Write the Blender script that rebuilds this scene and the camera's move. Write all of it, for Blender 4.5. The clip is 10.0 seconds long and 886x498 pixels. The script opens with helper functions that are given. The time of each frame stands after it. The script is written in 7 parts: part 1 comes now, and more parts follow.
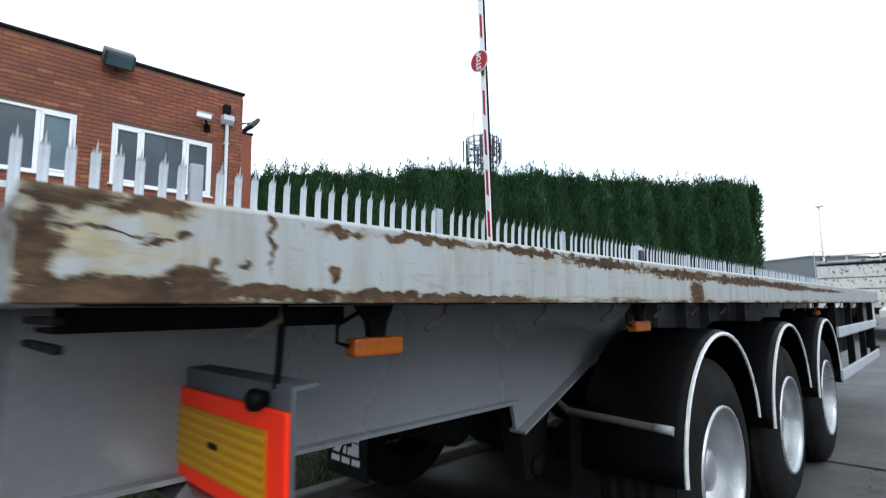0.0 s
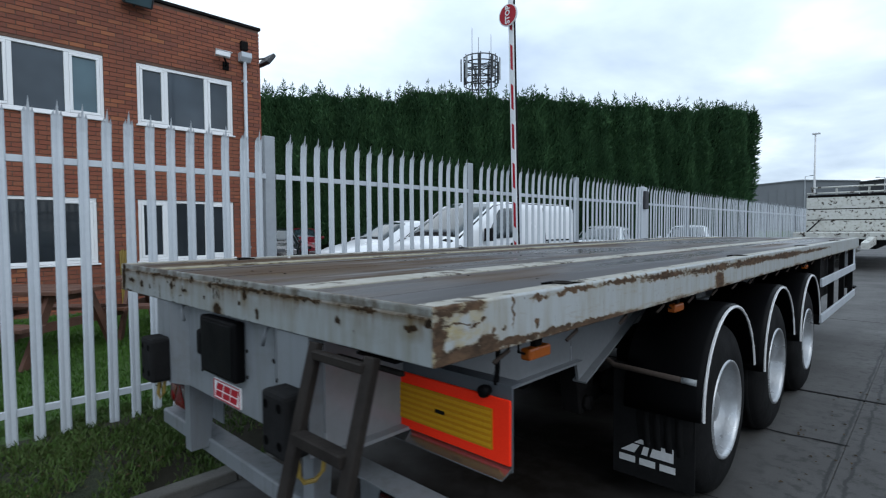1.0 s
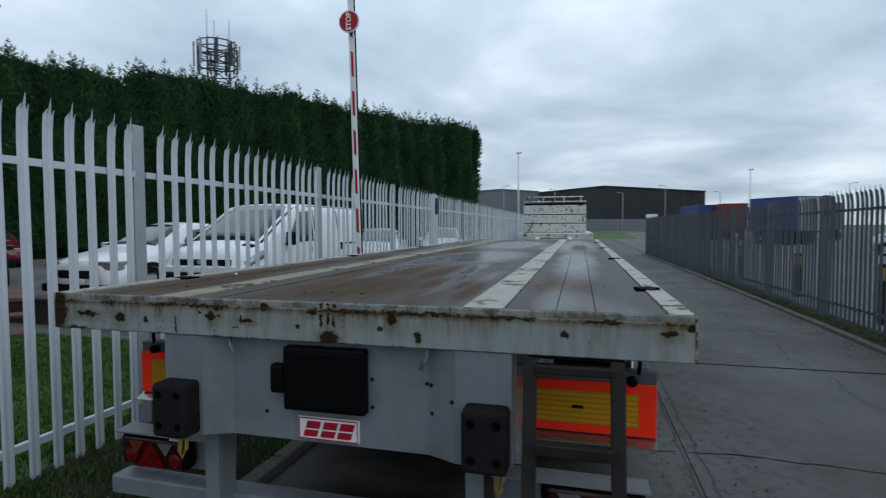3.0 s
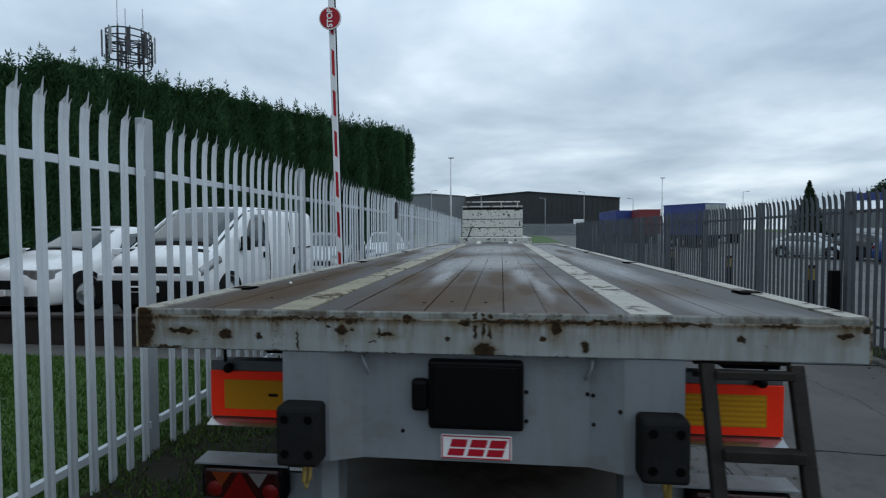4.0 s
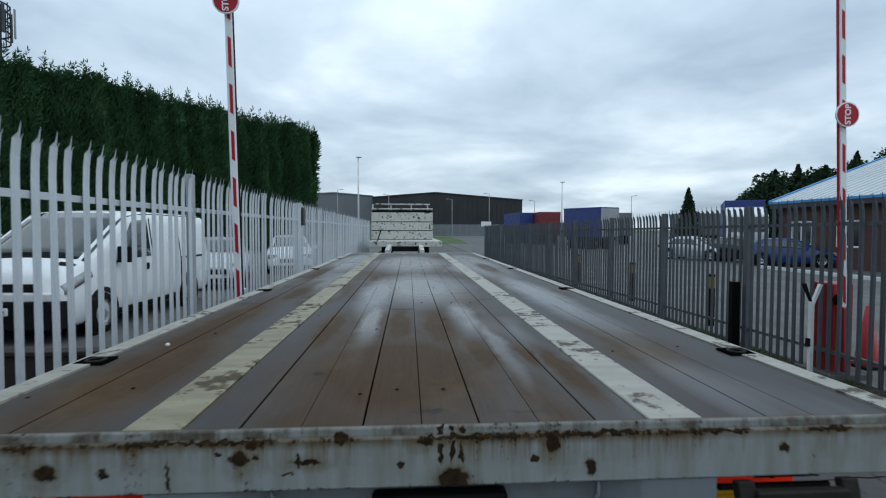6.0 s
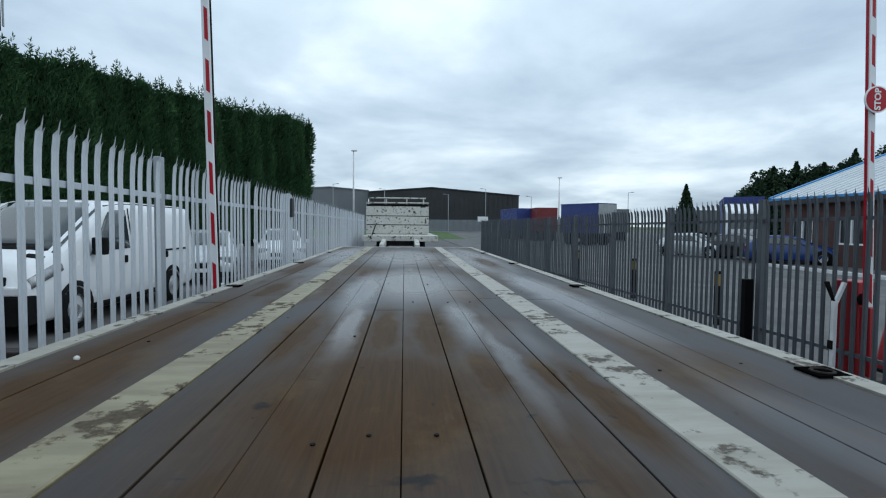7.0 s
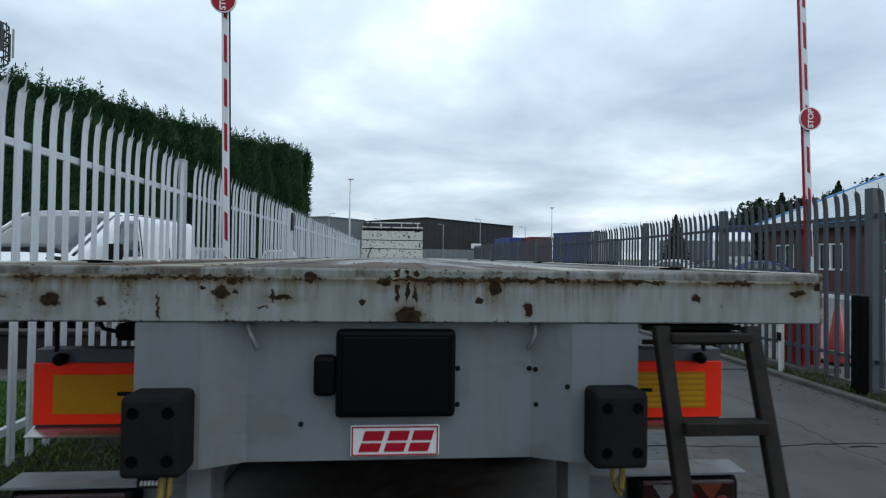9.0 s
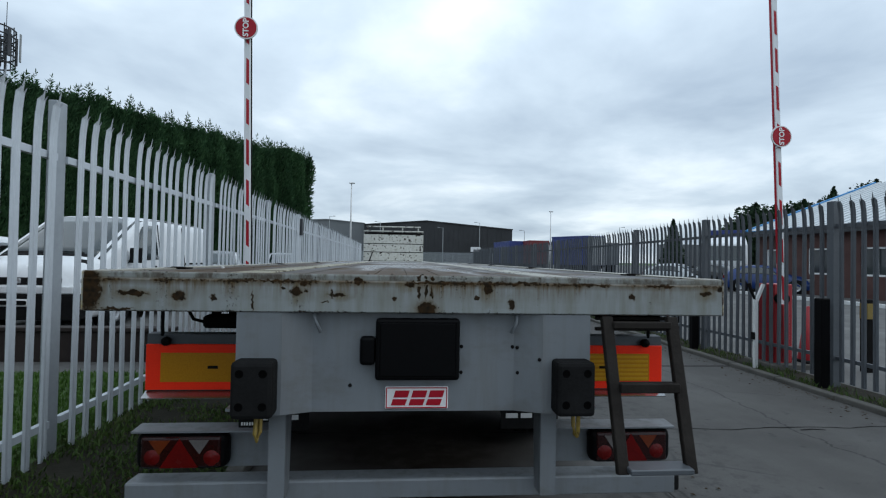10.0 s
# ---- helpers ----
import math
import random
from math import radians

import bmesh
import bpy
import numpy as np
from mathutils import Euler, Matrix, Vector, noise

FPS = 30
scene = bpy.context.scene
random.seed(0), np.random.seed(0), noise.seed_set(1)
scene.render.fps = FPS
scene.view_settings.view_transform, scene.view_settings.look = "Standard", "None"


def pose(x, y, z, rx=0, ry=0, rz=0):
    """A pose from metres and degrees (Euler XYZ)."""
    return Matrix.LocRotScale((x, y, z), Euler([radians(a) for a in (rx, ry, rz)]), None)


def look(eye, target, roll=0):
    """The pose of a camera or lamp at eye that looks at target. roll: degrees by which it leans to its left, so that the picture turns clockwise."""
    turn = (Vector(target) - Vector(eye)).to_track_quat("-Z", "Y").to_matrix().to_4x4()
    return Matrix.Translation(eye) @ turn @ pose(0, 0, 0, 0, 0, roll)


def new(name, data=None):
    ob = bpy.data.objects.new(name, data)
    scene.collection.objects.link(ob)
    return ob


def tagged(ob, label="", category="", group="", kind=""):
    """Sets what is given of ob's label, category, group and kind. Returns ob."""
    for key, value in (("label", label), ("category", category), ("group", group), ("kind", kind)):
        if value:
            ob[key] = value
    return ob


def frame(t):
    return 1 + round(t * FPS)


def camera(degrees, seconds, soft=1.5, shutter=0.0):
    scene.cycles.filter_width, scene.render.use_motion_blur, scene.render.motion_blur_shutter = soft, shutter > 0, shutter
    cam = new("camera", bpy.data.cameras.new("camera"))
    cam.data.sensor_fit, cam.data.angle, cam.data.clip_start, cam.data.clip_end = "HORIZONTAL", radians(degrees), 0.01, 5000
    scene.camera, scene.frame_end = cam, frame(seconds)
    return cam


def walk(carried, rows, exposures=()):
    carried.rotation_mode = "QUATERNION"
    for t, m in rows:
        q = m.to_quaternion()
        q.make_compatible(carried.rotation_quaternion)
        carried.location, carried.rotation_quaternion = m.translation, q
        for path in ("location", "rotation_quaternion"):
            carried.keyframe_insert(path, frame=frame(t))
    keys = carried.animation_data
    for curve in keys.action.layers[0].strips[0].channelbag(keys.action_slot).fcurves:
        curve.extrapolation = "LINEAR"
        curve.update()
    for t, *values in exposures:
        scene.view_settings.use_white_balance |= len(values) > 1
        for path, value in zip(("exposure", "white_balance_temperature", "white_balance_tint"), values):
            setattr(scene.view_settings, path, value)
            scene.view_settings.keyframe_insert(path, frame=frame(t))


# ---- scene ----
cam = camera(81.0, 10.0, 1.15, 0.4)
PATH = [
    (0, (2.025, -0.075, 1.241), (0.632, 1.341, 1.469), -0.7),
    (0.5, (2.142, -0.477, 1.417), (0.745, 0.953, 1.432), -0.6),
    (1, (2.113, -0.868, 1.589), (0.733, 0.577, 1.508), -0.4),
    (1.5, (1.894, -1.154, 1.661), (0.582, 0.352, 1.567), -0.3),
    (2, (1.649, -1.433, 1.695), (0.513, 0.211, 1.601), -0.1),
    (2.5, (1.314, -1.595, 1.668), (0.522, 0.239, 1.569), -0.2),
    (4, (0.089, -1.761, 1.68), (-0.135, 0.225, 1.608), -0.2),
    (4.5, (-0.193, -1.751, 1.676), (-0.284, 0.246, 1.613), -0.1),
    (5, (-0.268, -1.718, 1.777), (-0.161, 0.278, 1.717), -0.1),
    (5.5, (-0.162, -1.545, 1.867), (-0.033, 0.45, 1.803), -0.0),
    (7, (-0.041, -0.727, 1.818), (0.108, 1.265, 1.726), 0.5),
    (7.5, (-0.045, -0.765, 1.677), (0.108, 1.227, 1.588), 0.7),
    (8, (-0.063, -0.949, 1.549), (0.097, 1.043, 1.472), 0.7),
    (8.5, (-0.034, -1.154, 1.465), (0.127, 0.84, 1.469), 0.7),
    (9, (0.005, -1.433, 1.434), (0.171, 0.559, 1.464), 0.8),
    (9.5, (-0.071, -1.781, 1.426), (0.096, 0.211, 1.465), 0.9),
    (10, (-0.08, -2.025, 1.462), (0.088, -0.032, 1.503), 1.0),
]
LIGHT = [(0.0, 1.25, 6350, 10), (0.5, 0.88, 6180, 9), (1.0, 0.58, 6080, 9), (1.5, 0.42, 6020, 8), (2.0, 0.23, 6100, 7), (2.5, 0.09, 6050, 7), (4.0, 0.10, 6050, 6), (5.5, 0.21, 6050, 5), (7.5, 0.31, 6050, 5), (8.5, 0.32, 6170, 6), (10.0, 0.29, 6200, 7)]
walk(cam, [(t, look(eye, target, roll)) for t, eye, target, roll in PATH], LIGHT)

# ---- light ----
world = bpy.data.worlds.new("sky")
scene.world = world
world.use_nodes = True
wn, wl = world.node_tree.nodes, world.node_tree.links
wn.clear()
SUN_AZ, SUN_EL = 100.0, 38.0
w_out = wn.new("ShaderNodeOutputWorld")
w_bg = wn.new("ShaderNodeBackground")
w_sky = wn.new("ShaderNodeTexSky")
w_sky.sky_type = "NISHITA"
w_sky.sun_disc = False
w_sky.sun_elevation, w_sky.sun_rotation = radians(SUN_EL), radians(SUN_AZ)
w_scale = wn.new("ShaderNodeMix")
w_scale.data_type, w_scale.blend_type = "RGBA", "MULTIPLY"
w_scale.inputs[0].default_value = 1.0
w_scale.inputs[7].default_value = (0.10, 0.10, 0.10, 1)
wl.new(w_sky.outputs[0], w_scale.inputs[6])
w_tc = wn.new("ShaderNodeTexCoord")
w_sep = wn.new("ShaderNodeSeparateXYZ")
wl.new(w_tc.outputs["Generated"], w_sep.inputs[0])
# clouds lie on a flat layer overhead: direction divided by its height
w_h = wn.new("ShaderNodeMath"); w_h.operation = "MAXIMUM"; w_h.inputs[1].default_value = 0.0
wl.new(w_sep.outputs[2], w_h.inputs[0])
w_ha = wn.new("ShaderNodeMath"); w_ha.operation = "ADD"; w_ha.inputs[1].default_value = 0.16
wl.new(w_h.outputs[0], w_ha.inputs[0])
w_dx = wn.new("ShaderNodeMath"); w_dx.operation = "DIVIDE"
w_dy = wn.new("ShaderNodeMath"); w_dy.operation = "DIVIDE"
wl.new(w_sep.outputs[0], w_dx.inputs[0]); wl.new(w_ha.outputs[0], w_dx.inputs[1])
wl.new(w_sep.outputs[1], w_dy.inputs[0]); wl.new(w_ha.outputs[0], w_dy.inputs[1])
w_co = wn.new("ShaderNodeCombineXYZ")
wl.new(w_dx.outputs[0], w_co.inputs[0]); wl.new(w_dy.outputs[0], w_co.inputs[1])
w_n1 = wn.new("ShaderNodeTexNoise")
w_n1.inputs["Scale"].default_value, w_n1.inputs["Detail"].default_value = 0.85, 7.0
w_n1.inputs["Roughness"].default_value, w_n1.inputs["Distortion"].default_value = 0.52, 0.25
wl.new(w_co.outputs[0], w_n1.inputs["Vector"])
w_ramp = wn.new("ShaderNodeValToRGB")
w_ramp.color_ramp.elements[0].position, w_ramp.color_ramp.elements[0].color = 0.30, (0.36, 0.43, 0.52, 1)
w_ramp.color_ramp.elements[1].position, w_ramp.color_ramp.elements[1].color = 0.70, (0.95, 1.0, 1.03, 1)
e = w_ramp.color_ramp.elements.new(0.5); e.color = (0.58, 0.66, 0.74, 1)
wl.new(w_n1.outputs["Fac"], w_ramp.inputs[0])
# the cover is thinner and brighter overhead than low down
w_up = wn.new("ShaderNodeMapRange")
w_up.inputs["From Min"].default_value, w_up.inputs["From Max"].default_value = 0.02, 0.5
w_up.inputs["To Min"].default_value, w_up.inputs["To Max"].default_value = 0.86, 1.22
wl.new(w_sep.outputs[2], w_up.inputs["Value"])
w_mul = wn.new("ShaderNodeVectorMath"); w_mul.operation = "SCALE"
wl.new(w_ramp.outputs[0], w_mul.inputs[0]); wl.new(w_up.outputs[0], w_mul.inputs["Scale"])
w_mix = wn.new("ShaderNodeMix")
w_mix.data_type = "RGBA"
w_mix.inputs[0].default_value = 0.93
wl.new(w_scale.outputs[2], w_mix.inputs[6]); wl.new(w_mul.outputs[0], w_mix.inputs[7])
wl.new(w_mix.outputs[2], w_bg.inputs[0])
w_bg.inputs[1].default_value = 1.0
wl.new(w_bg.outputs[0], w_out.inputs[0])

sun = new("sun", bpy.data.lights.new("sun", "SUN"))
sun.data.energy, sun.data.angle, sun.data.color = 0.45, radians(45), (1.0, 0.97, 0.93)
_d = Vector((math.sin(radians(SUN_AZ)) * math.cos(radians(SUN_EL)), math.cos(radians(SUN_AZ)) * math.cos(radians(SUN_EL)), math.sin(radians(SUN_EL))))
sun.matrix_world = look(_d * 60, (0, 0, 0))


# ---- materials ----
def shader(name, rough=0.5, metal=0.0):
    m = bpy.data.materials.new(name)
    m.use_nodes = True
    n = m.node_tree.nodes
    b = n["Principled BSDF"]
    b.inputs["Roughness"].default_value, b.inputs["Metallic"].default_value = rough, metal
    return m, n, m.node_tree.links, b


def noise_node(n, l, vec, scale, detail=4.0, rough=0.55):
    t = n.new("ShaderNodeTexNoise")
    t.inputs["Scale"].default_value, t.inputs["Detail"].default_value, t.inputs["Roughness"].default_value = scale, detail, rough
    l.new(vec, t.inputs["Vector"])
    return t.outputs["Fac"]


def stretch(n, l, vec, sx, sy, sz):
    mp = n.new("ShaderNodeMapping")
    mp.inputs["Scale"].default_value = (sx, sy, sz)
    l.new(vec, mp.inputs["Vector"])
    return mp.outputs[0]


def remap(n, l, v, a, b, c=0.0, d=1.0):
    r = n.new("ShaderNodeMapRange")
    for k, x in zip(("From Min", "From Max", "To Min", "To Max"), (a, b, c, d)):
        r.inputs[k].default_value = x
    l.new(v, r.inputs["Value"])
    return r.outputs[0]


def mixc(n, l, fac, a, b):
    m = n.new("ShaderNodeMix")
    m.data_type = "RGBA"
    if isinstance(fac, float):
        m.inputs[0].default_value = fac
    else:
        l.new(fac, m.inputs[0])
    for i, c in ((6, a), (7, b)):
        if isinstance(c, tuple):
            m.inputs[i].default_value = (*c, 1)
        else:
            l.new(c, m.inputs[i])
    return m.outputs[2]


def maths(n, l, op, a, b):
    m = n.new("ShaderNodeMath")
    m.operation = op.replace("_RAW", "")
    m.use_clamp = op in ("ADD", "SUBTRACT")
    for i, v in ((0, a), (1, b)):
        if isinstance(v, (int, float)):
            m.inputs[i].default_value = v
        else:
            l.new(v, m.inputs[i])
    return m.outputs[0]


def bump(n, l, b, h, strength=0.3, dist=0.01):
    k = n.new("ShaderNodeBump")
    k.inputs["Strength"].default_value, k.inputs["Distance"].default_value = strength, dist
    l.new(h, k.inputs["Height"])
    l.new(k.outputs[0], b.inputs["Normal"])


def coords(n, kind="Object"):
    return n.new("ShaderNodeTexCoord").outputs[kind]


def plain(name, base, other=None, rough=0.5, metal=0.0, coarse=2.0, fine=60.0, bumps=0.15, rough_var=0.15, random_tint=0.0, spec=0.5):
    """A surface of two tones, blotched at a coarse scale and grained at a fine one."""
    m, n, l, b = shader(name, rough, metal)
    b.inputs["Specular IOR Level"].default_value = spec
    v = coords(n)
    other = other or tuple(c * 0.7 for c in base)
    big = remap(n, l, noise_node(n, l, v, coarse, 5), 0.3, 0.7)
    small = remap(n, l, noise_node(n, l, v, fine, 3), 0.3, 0.7)
    f = maths(n, l, "ADD", maths(n, l, "MULTIPLY", big, 0.65), maths(n, l, "MULTIPLY", small, 0.3))
    c = mixc(n, l, f, base, other)
    if random_tint:
        o = n.new("ShaderNodeObjectInfo").outputs["Random"]
        c = mixc(n, l, remap(n, l, o, 0, 1, 0, random_tint), c, tuple(x * 0.35 for x in base))
    l.new(c, b.inputs["Base Color"])
    l.new(remap(n, l, big, 0, 1, max(rough - rough_var, 0.02), min(rough + rough_var, 1)), b.inputs["Roughness"])
    if bumps:
        bump(n, l, b, small, bumps, 0.004)
    return m


def worn_paint(name, paint, grime, rust, amount, run=(6, 6, 1.2), fine=26.0):
    """Weathered paint: grime runs down it, and it has flaked to brown rust in patches."""
    m, n, l, b = shader(name, 0.55)
    v = coords(n)
    runs = remap(n, l, noise_node(n, l, stretch(n, l, v, *run), 3.0, 6, 0.6), 0.42, 0.72)
    spots = noise_node(n, l, v, fine, 7, 0.62)
    large = noise_node(n, l, v, 3.4, 4, 0.6)
    flaked = remap(n, l, maths(n, l, "ADD", maths(n, l, "MULTIPLY", spots, 0.6), maths(n, l, "MULTIPLY", large, 0.45)), amount, amount + 0.05)
    c = mixc(n, l, runs, paint, grime)
    tone = mixc(n, l, remap(n, l, noise_node(n, l, v, 70, 4), 0.3, 0.7), rust, tuple(x * 0.35 for x in rust))
    c = mixc(n, l, flaked, c, tone)
    l.new(c, b.inputs["Base Color"])
    l.new(remap(n, l, flaked, 0, 1, 0.42, 0.9), b.inputs["Roughness"])
    bump(n, l, b, maths(n, l, "SUBTRACT", 1.0, flaked), 0.35, 0.003)
    return m


def blotches(n, l, v, spots, warp=0.12, scale=5.0):
    """Soft-edged stains: spots of (centre x, y, z, radius x, y, z), their outlines broken up by noise."""
    nn = n.new("ShaderNodeTexNoise")
    nn.inputs["Scale"].default_value, nn.inputs["Detail"].default_value = scale, 5.0
    l.new(v, nn.inputs["Vector"])
    sub = n.new("ShaderNodeVectorMath"); sub.operation = "SUBTRACT"; sub.inputs[1].default_value = (0.5, 0.5, 0.5)
    l.new(nn.outputs["Color"], sub.inputs[0])
    sc = n.new("ShaderNodeVectorMath"); sc.operation = "SCALE"; sc.inputs["Scale"].default_value = warp
    l.new(sub.outputs[0], sc.inputs[0])
    ad = n.new("ShaderNodeVectorMath"); ad.operation = "ADD"
    l.new(v, ad.inputs[0]); l.new(sc.outputs[0], ad.inputs[1])
    total = None
    for x, y, z, rx, ry, rz in spots:
        mp = n.new("ShaderNodeMapping")
        mp.vector_type = "TEXTURE"
        mp.inputs["Location"].default_value, mp.inputs["Scale"].default_value = (x, y, z), (rx, ry, rz)
        l.new(ad.outputs[0], mp.inputs["Vector"])
        ln = n.new("ShaderNodeVectorMath"); ln.operation = "LENGTH"
        l.new(mp.outputs[0], ln.inputs[0])
        f = remap(n, l, ln.outputs["Value"], 0.45, 1.15, 1.0, 0.0)
        total = f if total is None else maths(n, l, "MAXIMUM", total, f)
    return total


def rear_beam_material():
    """Grey-green paint: rust creeping from the crease under the lip, yellow-brown drips below it, chips and dark stains."""
    m, n, l, b = shader("worn rear beam paint", 0.5)
    v = coords(n)
    sep = n.new("ShaderNodeSeparateXYZ")
    l.new(v, sep.inputs[0])
    high = sep.outputs[2]
    runs = remap(n, l, noise_node(n, l, stretch(n, l, v, 9, 9, 0.7), 2.6, 6, 0.62), 0.42, 0.68)
    c = mixc(n, l, runs, (0.250, 0.270, 0.272), (0.190, 0.194, 0.172))
    film = remap(n, l, noise_node(n, l, stretch(n, l, v, 2.2, 2.2, 5), 2.2, 6, 0.65), 0.50, 0.74, 0, 0.45)
    c = mixc(n, l, film, c, (0.160, 0.156, 0.122))
    fine = noise_node(n, l, v, 85, 7, 0.7)
    reach = noise_node(n, l, stretch(n, l, v, 1, 1, 0.25), 7.5, 6, 0.68)
    # drips below the crease
    drips = noise_node(n, l, stretch(n, l, v, 26, 26, 1.0), 2.0, 5, 0.65)
    below = maths(n, l, "MULTIPLY", remap(n, l, high, 1.290, 1.362), remap(n, l, high, 1.374, 1.368))
    halo = maths(n, l, "MULTIPLY", below, maths(n, l, "MULTIPLY", remap(n, l, reach, 0.40, 0.58), remap(n, l, drips, 0.38, 0.62)))
    c = mixc(n, l, maths(n, l, "MULTIPLY", halo, 1.0), c, (0.105, 0.064, 0.022))
    lip = maths(n, l, "MULTIPLY", remap(n, l, high, 1.372, 1.378), remap(n, l, noise_node(n, l, stretch(n, l, v, 1, 1, 0.5), 11, 7, 0.72), 0.46, 0.60))
    c = mixc(n, l, remap(n, l, high, 1.372, 1.376, 0, 0.22), c, (0.17, 0.155, 0.105))
    c = mixc(n, l, maths(n, l, "MULTIPLY", lip, 0.85), c, (0.048, 0.031, 0.016))
    c = mixc(n, l, remap(n, l, high, 1.397, 1.3992, 0, 0.8), c, (0.085, 0.062, 0.038))
    seep = maths(n, l, "MULTIPLY", maths(n, l, "MULTIPLY", remap(n, l, high, 1.346, 1.366), remap(n, l, high, 1.380, 1.372)), remap(n, l, reach, 0.34, 0.56, 0.45, 1.0))
    c = mixc(n, l, seep, c, (0.080, 0.052, 0.021))
    # bare rust: along the crease, along the lower edge, in chips and stains
    crease = maths(n, l, "MULTIPLY", remap(n, l, high, 1.352, 1.367), remap(n, l, high, 1.379, 1.371))
    foot = remap(n, l, high, 1.262, 1.253, 0, 0.07)
    worn = maths(n, l, "ADD", maths(n, l, "MULTIPLY", fine, 0.45), maths(n, l, "ADD", maths(n, l, "MULTIPLY", reach, 0.55), maths(n, l, "ADD", maths(n, l, "MULTIPLY", crease, 0.085), foot)))
    flaked = remap(n, l, worn, 0.580, 0.640)
    stains = [(-1.22, 1.33, 0.04, 0.08), (-1.067, 1.318, 0.05, 0.010), (-0.9, 1.309, 0.022, 0.018), (-0.776, 1.305, 0.01, 0.012), (-0.632, 1.29, 0.004, 0.034), (-0.473, 1.331, 0.018, 0.018), (-0.517, 1.343, 0.006, 0.006), (-0.432, 1.332, 0.010, 0.006),
              (-0.316, 1.319, 0.032, 0.006), (-0.335, 1.322, 0.006, 0.017), (-0.362, 1.292, 0.012, 0.004), (-0.096, 1.308, 0.010, 0.006), (0.271, 1.350, 0.016, 0.022), (0.228, 1.313, 0.010, 0.007), (0.366, 1.286, 0.011, 0.020), (0.86, 1.325, 0.012, 0.012), (1.17, 1.34, 0.022, 0.010),
              (0.030, 1.270, 0.037, 0.026), (-0.04, 1.360, 0.020, 0.008), (-0.44, 1.360, 0.013, 0.011), (-0.237, 1.372, 0.014, 0.012)]
    bare = [(x, z, 0.0055, rz) for x in (0.0, 0.027, 0.051) for z, rz in ((1.388, 0.009), (1.335, 0.026))]
    bare += [(0.36, 1.371, 0.14, 0.006), (0.7, 1.369, 0.07, 0.005), (1.235, 1.36, 0.02, 0.012), (-1.12, 1.258, 0.05, 0.006), (-0.56, 1.371, 0.16, 0.004), (0.05, 1.370, 0.10, 0.005), (0.98, 1.368, 0.06, 0.006)]
    spots = blotches(n, l, v, [(x, 0, z, rx * 1.25, 1, rz * 1.2) for x, z, rx, rz in stains + bare], 0.036, 48)
    flaked = maths(n, l, "MAXIMUM", flaked, remap(n, l, maths(n, l, "ADD", maths(n, l, "MULTIPLY", spots, 0.58), maths(n, l, "MULTIPLY", noise_node(n, l, stretch(n, l, v, 1, 1, 0.6), 110, 6, 0.72), 0.6)), 0.535, 0.635))
    # yellow-brown weeping round and below each stain
    weep = blotches(n, l, v, [(x, 0, z - rz * 0.7, rx * 1.9 + 0.006, 1, rz * 2.4 + 0.006) for x, z, rx, rz in stains if rx > 0.015], 0.035, 30)
    c = mixc(n, l, maths(n, l, "MULTIPLY", weep, maths(n, l, "MULTIPLY", remap(n, l, drips, 0.30, 0.60, 0.35, 1.0), 0.6)), c, (0.110, 0.080, 0.030))
    stain = remap(n, l, spots, 0.0, 0.5, 0, 0.7)
    c = mixc(n, l, stain, c, (0.075, 0.048, 0.018))
    rust = mixc(n, l, remap(n, l, noise_node(n, l, v, 45, 5), 0.35, 0.65), (0.034, 0.0185, 0.0085), (0.009, 0.0075, 0.0055))
    c = mixc(n, l, maths(n, l, "MULTIPLY", flaked, 0.93), c, rust)
    l.new(c, b.inputs["Base Color"])
    l.new(remap(n, l, flaked, 0, 1, 0.40, 0.9), b.inputs["Roughness"])
    l.new(remap(n, l, maths(n, l, "MAXIMUM", flaked, halo), 0, 1, 0.45, 0.06), b.inputs["Specular IOR Level"])
    bump(n, l, b, maths(n, l, "SUBTRACT", 1.0, flaked), 0.35, 0.003)
    return m


